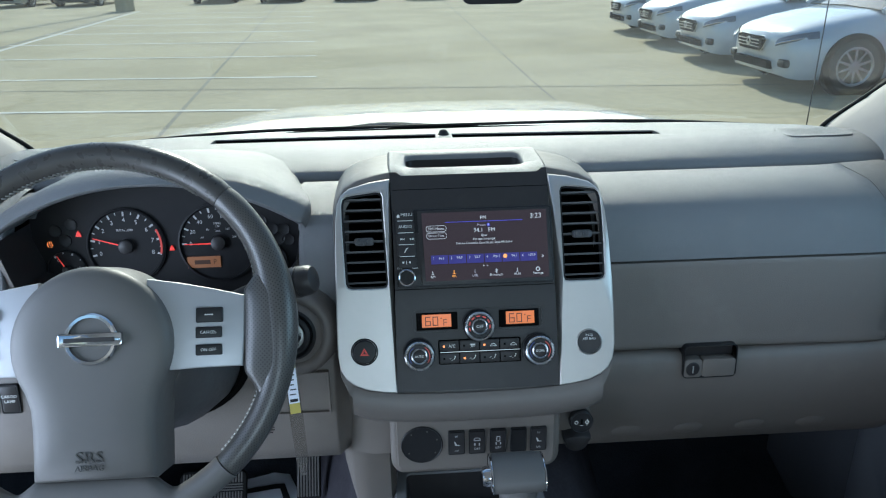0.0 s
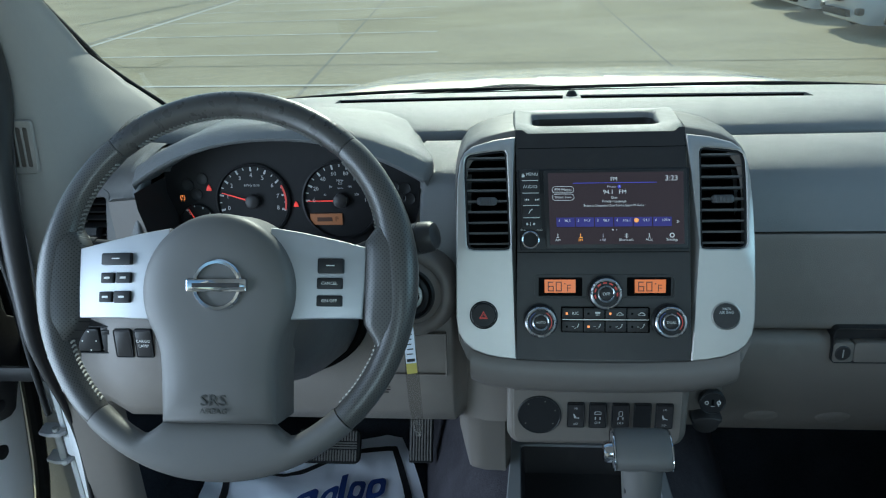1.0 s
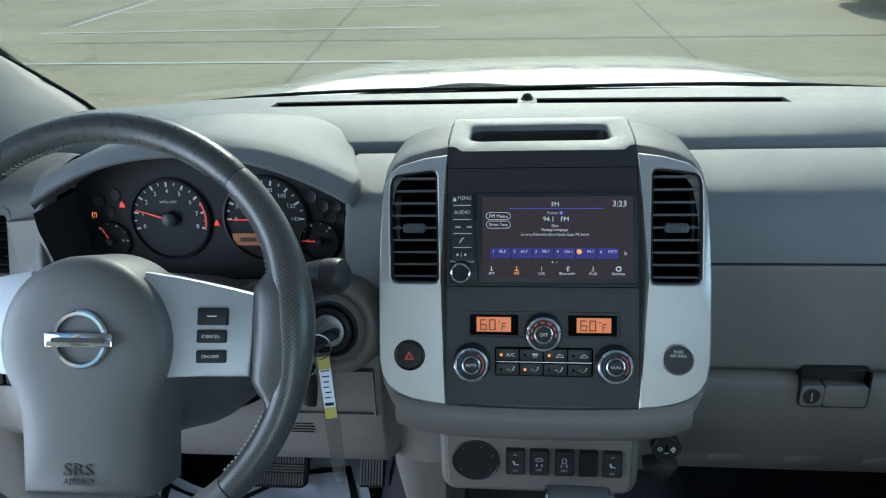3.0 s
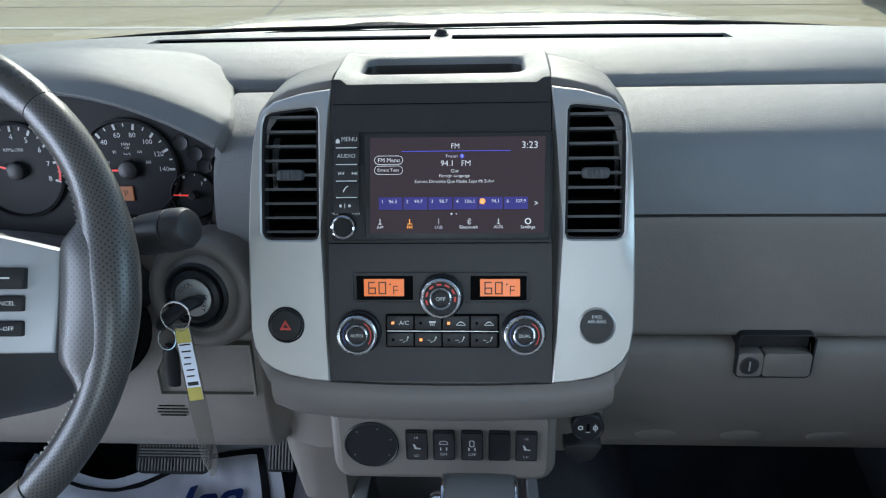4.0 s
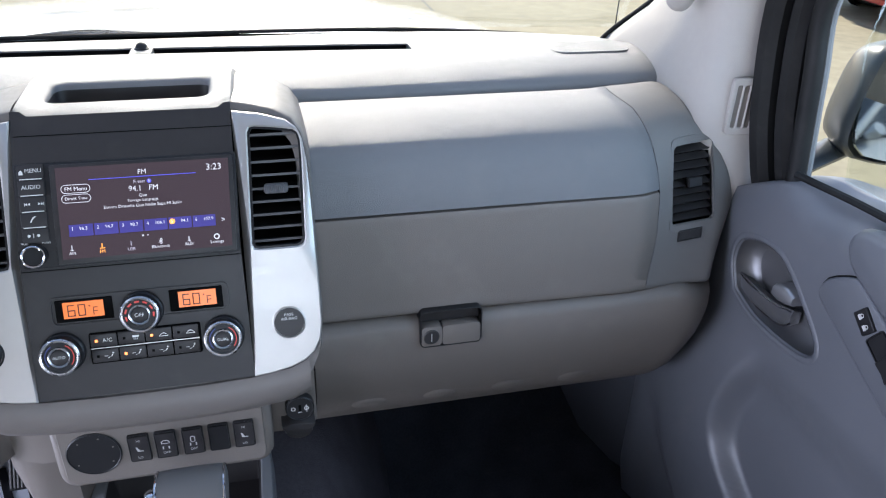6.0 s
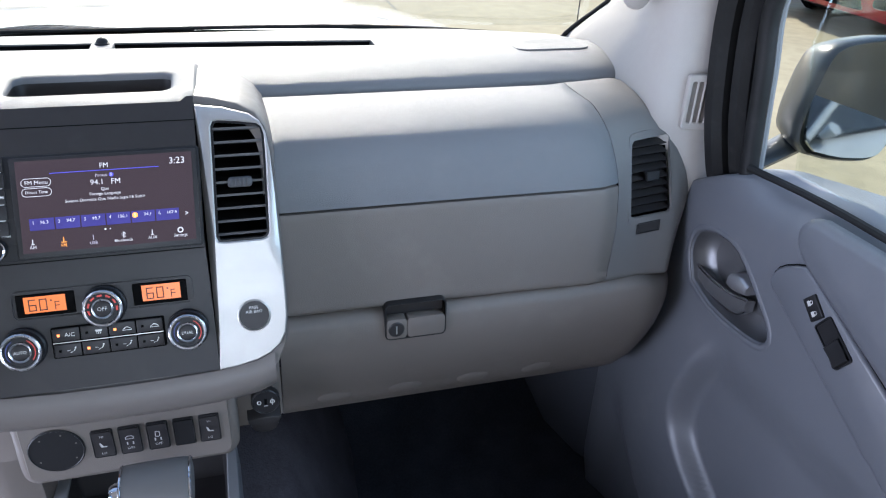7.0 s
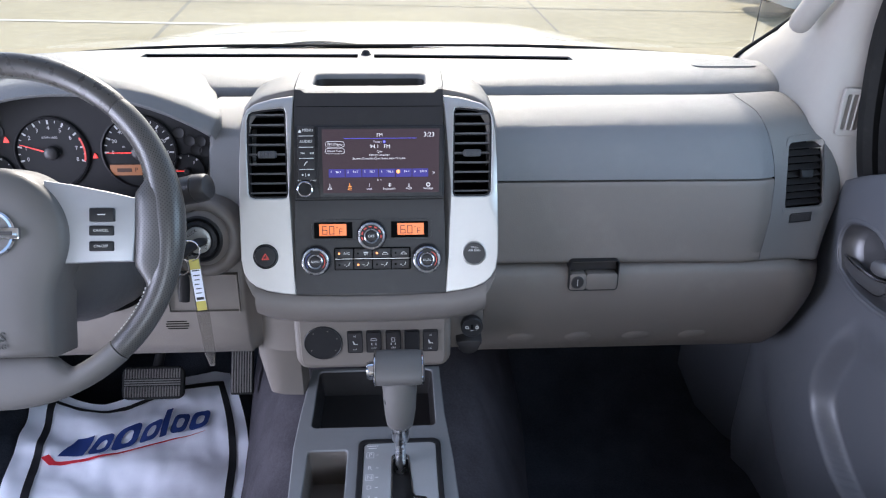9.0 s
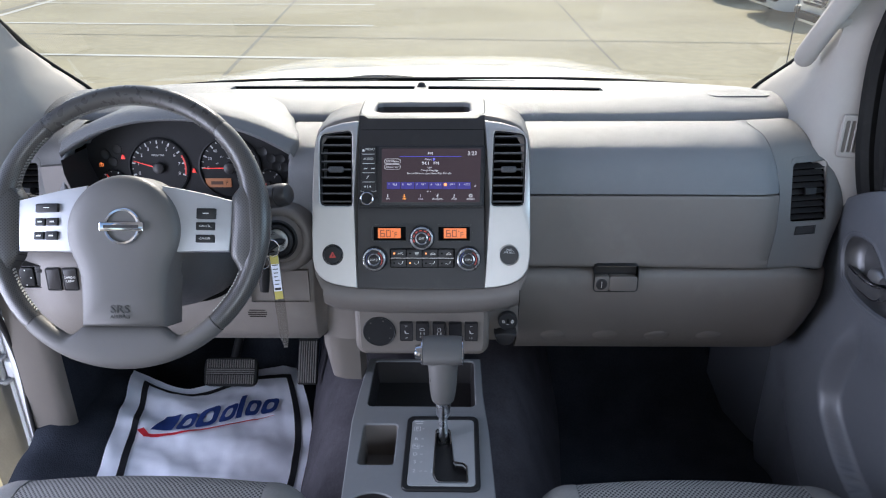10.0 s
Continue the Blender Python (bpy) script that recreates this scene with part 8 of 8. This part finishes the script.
for z in (0.50, 0.822):
    hinge = thing("door_hinge", "grey steel door hinge with a pin", "hinge", (-0.845, 0.14, z), group="driver door hinges")
    for dz in (-0.030, 0.024):
        bm = B()
        loft(bm, [[(x, y, z + dz + d) for x, y in ((-0.884, 0.158), (-0.880, 0.132), (-0.862, 0.126), (-0.842, 0.127), (-0.836, 0.138), (-0.842, 0.150), (-0.866, 0.158))] for d in (0.0, 0.006)])
        part("door_leaf", bm, M_GALV, hinge)
    bm = B()
    box(bm, -0.842, -0.806, 0.130, 0.152, z - 0.020, z + 0.022, 0.008)
    part("body_leaf", bm, M_BODY, hinge, "white painted body leaf")
    bm = B()
    tube(bm, [(-0.852, 0.136, z - 0.036), (-0.852, 0.136, z + 0.036)], 0.0055, 12)
    part("pin", bm, M_STEEL, hinge)
    for dz in (-0.052, 0.048):
        bm = B()
        lathe(bm, [(0.0068, 0.0), (0.0068, 0.006), (0.005, 0.008), (0.0003, 0.008)], Matrix(((1, 0, 0, -0.866), (0, 0, -1, 0.176), (0, 1, 0, z + dz), (0, 0, 0, 1))), 6)
        part("bolt", bm, M_GALV, hinge)
bm = B()
box(bm, -0.955, -0.80, 0.105, 0.112, 0.965, 0.99, 0.002)
solo("check_strap", bm, M_BLACK, "black steel door check strap", "door check")

# ---- Outside mirror, grab handle, rear-view mirror ----
mirror = thing("side_mirror", "dark grey painted outside mirror with dusty glass", "side mirror", (1.05, 0.33, 1.12))
MM = Matrix.Translation((1.102, 0.315, 1.212)) @ pose(0, 0, 0, 0, 0, 4) @ tilted(0, 0, 0, 0)
o = smooth_path([(-0.026, -0.080, 0), (-0.050, -0.055, 0), (-0.054, -0.022, 0), (-0.047, 0.022, 0), (-0.034, 0.074, 0), (-0.018, 0.098, 0), (0.018, 0.109, 0), (0.10, 0.112, 0), (0.150, 0.098, 0), (0.172, 0.05, 0), (0.172, -0.05, 0), (0.155, -0.090, 0), (0.12, -0.107, 0), (0.04, -0.098, 0), (-0.026, -0.080, 0)], 4)[:-1]
o = [(p.x, p.y) for p in o][::-1]
bm = B()
loft(bm, [[(x * k + dx, y * k + dy, z) for x, y in p] for p, z, k, dx, dy in ((inset(o, 0.008), 0.004, 1, 0, 0), (inset(o, 0.004), 0.010, 1, 0, 0), (o, 0.006, 1, 0, 0), (o, -0.010, 1, 0, 0), (o, -0.04, 0.96, 0.006, -0.002), (o, -0.07, 0.88, 0.018, -0.005), (o, -0.095, 0.72, 0.034, -0.010), (o, -0.110, 0.45, 0.05, -0.014))], M=MM)
M_HOUSING = material("dark_blue_grey_housing", (0.042, 0.048, 0.052), 0.32, var=0.1)
part("housing", bm, M_HOUSING, mirror, angle=60)
bm = B()
prism(bm, inset(o, 0.008), 0.0015, 0.0065, MM @ pose(0, 0, 0, -12, 4, 0))
M_MIRROR = material("mirror_silvering", (0.30, 0.335, 0.36), 0.03, metal=1.0, var=0.02, rough_var=0.01, spots=0.05, scale=20)
part("glass", bm, M_MIRROR, mirror, "dusty mirror glass")
bm = B()
tube(bm, [(0.83, 0.30, 1.09), (0.95, 0.33, 1.095), (1.09, 0.36, 1.13)], [0.028, 0.024, 0.028], 12, squash=0.6)
part("arm", bm, M_HOUSING, mirror)
bm = B()
tube(bm, smooth_path([(0.652, 0.213, 1.413), (0.651, 0.207, 1.418), (0.650, 0.185, 1.440), (0.652, 0.10, 1.525), (0.656, 0.02, 1.605), (0.70, -0.02, 1.65)], 6), [0.009] + [0.0165] * 5 + [0.0175] * 25, 14)
tube(bm, [(0.655, 0.14, 1.485), (0.72, 0.16, 1.49)], 0.014, 10)
solo("grab_handle", bm, M_PILLAR, "light beige-grey grab handle on the pillar", "grab handle", angle=60)
rv = thing("rear_view_mirror", "black-backed rear-view mirror under the windshield top", "mirror", (0.02, 0.08, 1.58))
MR = tilted(0.0, 0.055, 1.604, -8)
bm = B()
loft(bm, [[(x, y, z) for x, y in p] for p, z in ((rr(-0.105, 0.105, -0.025, 0.025, 0.02), -0.025), (rr(-0.125, 0.125, -0.036, 0.036, 0.03), -0.012), (rr(-0.127, 0.127, -0.038, 0.038, 0.032), 0.0), (rr(-0.124, 0.124, -0.035, 0.035, 0.03), 0.004))], M=MR)
part("housing", bm, M_BLACK, rv, angle=60)
bm = B()
cap(bm, rr(-0.120, 0.120, -0.031, 0.031, 0.027), 0.0045, MR)
part("glass", bm, M_MIRROR, rv)
bm = B()
tube(bm, [(0.02, 0.075, 1.60), (0.02, 0.10, 1.62), (0.02, 0.11, 1.605)], 0.012, 10)
part("stem", bm, M_BLACK, rv)
bm = B()
prism(bm, rr(-0.012, 0.062, -0.0535, -0.030, 0.011), -0.012, 0.003, MR, 0.002)
part("button_pod", bm, M_BLACK, rv)

# ---- Hood, wipers, antenna of this truck ----
truck = thing("truck_hood", "sunlit white hood of the truck", "hood", (0, 1.0, 1.1))
bm = B()
rings = []
for y, z, w in ((0.50, 1.292, 0.66), (0.60, 1.288, 0.67), (0.75, 1.274, 0.67), (0.95, 1.250, 0.67), (1.2, 1.216, 0.66), (1.45, 1.170, 0.65), (1.6, 1.115, 0.64), (1.66, 1.00, 0.62)):
    row = []
    for k in range(21):
        u = -1 + k / 10
        a = abs(u)
        bulge = 0.016 * (1 / (1 + math.exp((a - 0.66) * 30)))
        row.append((XC + w * u, y + 0.03 * (1 - u * u), z + 0.004 + bulge - 0.014 * a ** 2 - 0.05 * a ** 10))
    rings.append(row)
loft(bm, rings, closed=False)
part("hood_panel", bm, M_BODY, truck, angle=60)
for s in (-1, 1):
    bm = B()
    loft(bm, [[(XC + s * x, y, z) for x, z in ((0.63, 1.07), (0.78, 1.06), (0.88, 1.02), (0.92, 0.94), (0.92, 0.5))] for y in (0.50, 1.0, 1.55)], closed=False)
    part("fender", bm, M_BODY, truck, angle=60)


def hood_z(u):
    """Height of the hood's rear edge across the truck."""
    a = abs(u)
    return 1.281 + 0.016 / (1 + math.exp((a - 0.66) * 30)) - 0.014 * a ** 2 - 0.05 * a ** 10


bm = B()
rings = []
for k in spread(-1, 1, 24):
    x, y, z = XC + 0.74 * k, 0.05 * (1 - k * k), -0.036 * k ** 4
    rings.append([(x, 0.452 + y, 1.302 + z), (x, 0.466 + y, 1.300 + z), (x, 0.50 + y, 1.282 + z), (x, 0.58 + y, 1.262 + z), (x, 0.652 + 0.6 * y, 1.262 + z), (x, 0.656 + 0.6 * y, hood_z(min(1.0, 1.1 * abs(k))) - 0.003)])
loft(bm, rings, closed=False)
solo("cowl", bm, M_BLACK, "black plastic cowl below the windshield", "cowl", angle=60)


def wiper(pts, label):
    root = thing("wiper", label, "wiper", pts[0], group="wipers")
    bm = B()
    tube(bm, smooth_path([(p[0], p[1] + 0.004, p[2] - 0.018) for p in pts], 6), 0.0030, 8)
    part("blade", bm, M_RUBBER, root)
    bm = B()
    tube(bm, smooth_path([(p[0] * 0.72 + pts[0][0] * 0.28, p[1] + 0.016, p[2] - 0.012) for p in pts], 4), 0.0035, 8)
    part("arm", bm, M_BLACK, root)


wiper([(0.12, 0.525, 1.320), (-0.05, 0.53, 1.322), (-0.19, 0.530, 1.329), (-0.29, 0.522, 1.326), (-0.43, 0.500, 1.316)], "black wiper resting at the windshield base")
wiper([(0.70, 0.475, 1.298), (0.55, 0.500, 1.309), (0.38, 0.515, 1.317), (0.20, 0.525, 1.322)], "black wiper resting at the windshield base")
ant = thing("radio_antenna", "thin black whip antenna on the fender", "antenna", (0.885, 1.0, 1.0))
bm = B()
tube(bm, [(0.885, 1.0, 0.99), (0.958, 1.0, 1.160)], [0.012, 0.006], 10)
part("base", bm, M_BLACK, ant)
bm = B()
tube(bm, [(0.960, 1.0, 1.17), (0.958, 0.985, 1.5), (0.955, 0.965, 1.95)], 0.0016, 6)
part("mast", bm, M_BLACK, ant)


# ---- Parked cars and the lot ----
M_REDCAR = material("red_car_paint", (0.35, 0.012, 0.02), 0.3, var=0.05, coat=1.0)
M_DARKCAR = material("dark_car_paint", (0.03, 0.035, 0.045), 0.3, var=0.05, coat=1.0)
M_GREYCAR = material("silver_car_paint", (0.42, 0.43, 0.44), 0.3, metal=0.4, var=0.03, coat=1.0)
M_LAMP = material("clear_headlamp", (0.16, 0.17, 0.19), 0.12, metal=0.5, var=0.3, scale=40)
STATIONS = ((0.0, 0.52, 0.30, 0.58), (0.04, 0.68, 0.22, 0.66), (0.12, 0.78, 0.19, 0.71), (0.28, 0.86, 0.17, 0.76), (0.55, 0.90, 0.17, 0.83), (0.95, 0.915, 0.17, 0.91), (1.30, 0.92, 0.17, 0.96), (2.2, 0.92, 0.17, 0.98), (3.3, 0.915, 0.18, 1.0), (4.1, 0.88, 0.20, 1.02), (4.5, 0.80, 0.24, 0.95), (4.62, 0.60, 0.38, 0.80))


def car(paint, label, group):
    """A saloon with its nose at the origin; it stretches along +X."""
    root = thing("parked_car", label, "car", (0, 0, 0), group=group)
    bm = B()
    rings = []
    for x, w, z0, z1 in STATIONS:
        ring = [(-0.90, z0), (-0.985, z0 + 0.10), (-1.0, z0 + 0.30 * (z1 - z0) + 0.05), (-0.985, z1 - 0.20), (-0.955, z1 - 0.10), (-0.90, z1 - 0.035), (-0.78, z1), (-0.62, z1 + 0.018), (-0.45, z1 + 0.022), (-0.2, z1 + 0.028), (0, z1 + 0.03)]
        ring = ring + [(-a, b) for a, b in reversed(ring[:-1])]
        rings.append([(x + 0.10 * (a * a) * max(0.0, 1 - x / 0.3), a * w, b) for a, b in ring])
    loft(bm, rings)
    body = part("body", bm, paint, root, angle=50)
    bm = B()
    G = ((1.18, 0.86, 0.96, 0.97), (1.55, 0.80, 0.97, 1.17), (1.95, 0.72, 0.98, 1.36), (2.25, 0.68, 0.98, 1.42), (2.9, 0.67, 0.99, 1.44), (3.4, 0.69, 1.0, 1.38), (4.0, 0.78, 1.01, 1.08), (4.15, 0.80, 1.01, 1.03))
    loft(bm, [[(x, -0.86, z0), (x, -w, z1 - 0.05 * (z1 > 1.1)), (x, -w * 0.85, z1), (x, 0, z1 + 0.02), (x, w * 0.85, z1), (x, w, z1 - 0.05 * (z1 > 1.1)), (x, 0.86, z0)] for x, w, z0, z1 in G])
    part("glasshouse", bm, M_DARKGLASS, root, angle=40)
    bm = B()
    loft(bm, [[(x, -w, z - 0.03), (x, -w * 0.85, z), (x, 0, z + 0.02), (x, w * 0.85, z), (x, w, z - 0.03)] for x, w, z in ((1.98, 0.735, 1.378), (2.25, 0.70, 1.43), (2.9, 0.69, 1.45), (3.4, 0.70, 1.39), (3.6, 0.72, 1.33))], closed=False)
    for s in (-1, 1):
        tube(bm, [(1.15, s * 0.87, 0.96), (1.55, s * 0.80, 1.17), (1.98, s * 0.725, 1.365)], 0.035, 8)
        tube(bm, [(3.5, s * 0.71, 1.35), (4.1, s * 0.82, 1.03)], 0.05, 8)
        tube(bm, [(2.75, s * 0.88, 1.0), (2.75, s * 0.69, 1.42)], 0.03, 8)
    part("roof", bm, paint, root, angle=50)
    for s in (-1, 1):
        for x in (0.88, 3.62):
            m = Matrix(((1, 0, 0, x), (0, 0, s, s * 0.80), (0, 1, 0, 0.335), (0, 0, 0, 1)))
            # Black disc on the flank stands in for the shaded wheel opening
            bm = B()
            lathe(bm, [(0.385, 0.0), (0.385, 0.122), (0.375, 0.1235), (0.0005, 0.1235)], m, 32)
            part("arch_shade", bm, M_CAVITY, root)
            bm = B()
            lathe(bm, [(0.20, -0.10), (0.31, -0.10), (0.333, -0.07), (0.333, 0.10), (0.315, 0.130), (0.235, 0.135), (0.225, 0.126)], m, 32)
            wheel_ = part("wheel", bm, M_TYRE, root)
            bm = B()
            lathe(bm, [(0.232, 0.11), (0.232, 0.136), (0.215, 0.138), (0.205, 0.130), (0.20, 0.12)], m, 32)
            lathe(bm, [(0.055, 0.11), (0.055, 0.130), (0.03, 0.136), (0.0005, 0.136)], m, 16)
            for k in range(10):
                prism(bm, [(-0.018, 0.04), (0.018, 0.04), (0.011, 0.212), (-0.011, 0.212)], 0.118, 0.130, m @ pose(0, 0, 0, 0, 0, 36 * k), 0.004)
            part("rim", bm, M_ALLOY, wheel_)
        bm = B()
        loft(bm, [[(0.085 + 0.035 * t + 0.30 * t * t, s * (0.545 + 0.315 * t), 0.640 + 0.11 * t), (0.055 + 0.035 * t + 0.33 * t * t, s * (0.565 + 0.315 * t), 0.600 + 0.09 * t), (0.045 + 0.04 * t + 0.34 * t * t, s * (0.575 + 0.31 * t), 0.555 + 0.115 * t)] for t in (0, 0.25, 0.5, 0.75, 1)], closed=False)
        lamp = part("headlight", bm, M_LAMP, root, "clear headlight")
        bm = B()
        tube(bm, [(0.040 + 0.035 * t + 0.335 * t * t, s * (0.575 + 0.30 * t), 0.578 + 0.112 * t) for t in (0.05, 0.3, 0.55, 0.8)], 0.009, 6)
        part("light_strip", bm, M_CHROME, lamp, "bright reflector strip")
        bm = B()
        box(bm, 0.085, 0.20, s * 0.67 - 0.085, s * 0.67 + 0.085, 0.31, 0.41, 0.03)
        part("fog_light", bm, M_BLACK, root)
        bm = B()
        tube(bm, [(1.32, s * 0.90, 0.98), (1.34, s * 1.0, 1.03)], [0.05, 0.085], 10, squash=0.7)
        part("door_mirror", bm, paint, root)
        bm = B()
        for x in (2.32, 3.15):
            box(bm, x, x + 0.18, s * 0.918 - 0.012, s * 0.918 + 0.012, 0.80, 0.825, 0.004)
        part("door_handles", bm, paint, root)
    bm = B()
    prism(bm, [(-0.25, 0.475), (0.25, 0.475), (0.30, 0.52), (0.35, 0.615), (0.31, 0.648), (-0.31, 0.648), (-0.35, 0.615), (-0.30, 0.52)], -0.05, 0.072, Matrix(((0, 0, -1, 0.055), (1, 0, 0, 0), (0, 1, 0, 0), (0, 0, 0, 1))), 0.015)
    gr = part("grille", bm, M_CAVITY, root)
    o = [(-0.35, 0.45), (0.35, 0.45), (0.42, 0.51), (0.475, 0.64), (0.42, 0.68), (-0.42, 0.68), (-0.475, 0.64), (-0.42, 0.51)]
    bm = B()
    tube(bm, [(-0.018 + 0.06 * (x / 0.46) ** 2, 0.74 * x, 0.12 + 0.78 * z) for x, z in o], 0.010, 6, closed=True)
    part("grille_surround", bm, M_RING, gr)
    for z in (0.515, 0.555, 0.595):
        bm = B()
        box(bm, -0.024, -0.016, -0.29, 0.29, z, z + 0.010, 0.002)
        part("grille_bar", bm, M_RING, gr)
    bm = B()
    lathe(bm, [(0.055, 0.0), (0.055, 0.010), (0.045, 0.014), (0.036, 0.012), (0.034, 0.0)], Matrix(((0, 0, -1, -0.018), (1, 0, 0, 0), (0, 1, 0, 0.575), (0, 0, 0, 1))), 20)
    part("ring_emblem", bm, M_RING, gr)
    bm = B()
    prism(bm, [(-0.50, 0.275), (0.50, 0.275), (0.45, 0.365), (-0.45, 0.365)], -0.06, 0.038, Matrix(((0, 0, -1, 0.055), (1, 0, 0, 0), (0, 1, 0, 0), (0, 0, 0, 1))), 0.012)
    part("lower_intake", bm, M_CAVITY, root)
    return root


# White paint, greyed and blued for the shade on the cars' near sides
M_CARWHITE = material("blue_shaded_white_car_paint", (0.44, 0.475, 0.53), 0.28, var=0.03, coat=1.0, rough_var=0.05)
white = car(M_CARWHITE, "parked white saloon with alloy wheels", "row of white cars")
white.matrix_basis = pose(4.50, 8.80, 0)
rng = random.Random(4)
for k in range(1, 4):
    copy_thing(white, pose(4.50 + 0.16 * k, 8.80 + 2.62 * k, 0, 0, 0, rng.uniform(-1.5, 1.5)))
dark = car(M_DARKCAR, "parked dark saloon in the far row", "far row of parked cars")
dark.matrix_basis = pose(-4.9, 33.2, 0, 0, 0, 88)
silver_car = car(M_GREYCAR, "parked silver saloon in the far row", "far row of parked cars")
silver_car.matrix_basis = pose(-1.6, 33.0, 0, 0, 0, 92)
for k, (src, x) in enumerate(((dark, -13.6), (silver_car, -16.5), (silver_car, -7.8), (dark, 1.5), (silver_car, 4.6), (dark, 7.6), (silver_car, 10.6))):
    copy_thing(src, pose(x, 33.4 + rng.uniform(-0.3, 0.3), 0, 0, 0, 90 + rng.uniform(-2, 2)))
redcar = car(M_REDCAR, "parked red saloon beside the lot", "cars beside the truck")
redcar.matrix_basis = pose(5.9, 5.75, 0, 0, 0, 0)
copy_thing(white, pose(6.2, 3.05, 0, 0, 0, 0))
# Out of view behind the truck; added for the side mirror to reflect
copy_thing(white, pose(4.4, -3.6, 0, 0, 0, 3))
post = thing("lamp_post", "grey concrete base of a parking-lot lamp post", "lamp post", (-10.1, 29.3, 0))
bm = B()
lathe(bm, [(0.34, 0.0), (0.34, 0.85), (0.32, 0.9), (0.0005, 0.9)], Matrix.Translation((-10.1, 29.3, 0)), 24)
part("base", bm, M_CONCRETE, post)
bm = B()
tube(bm, [(-10.1, 29.3, 0.88), (-10.1, 29.3, 8.0)], [0.10, 0.07], 12)
part("pole", bm, M_GREYCAR, post)
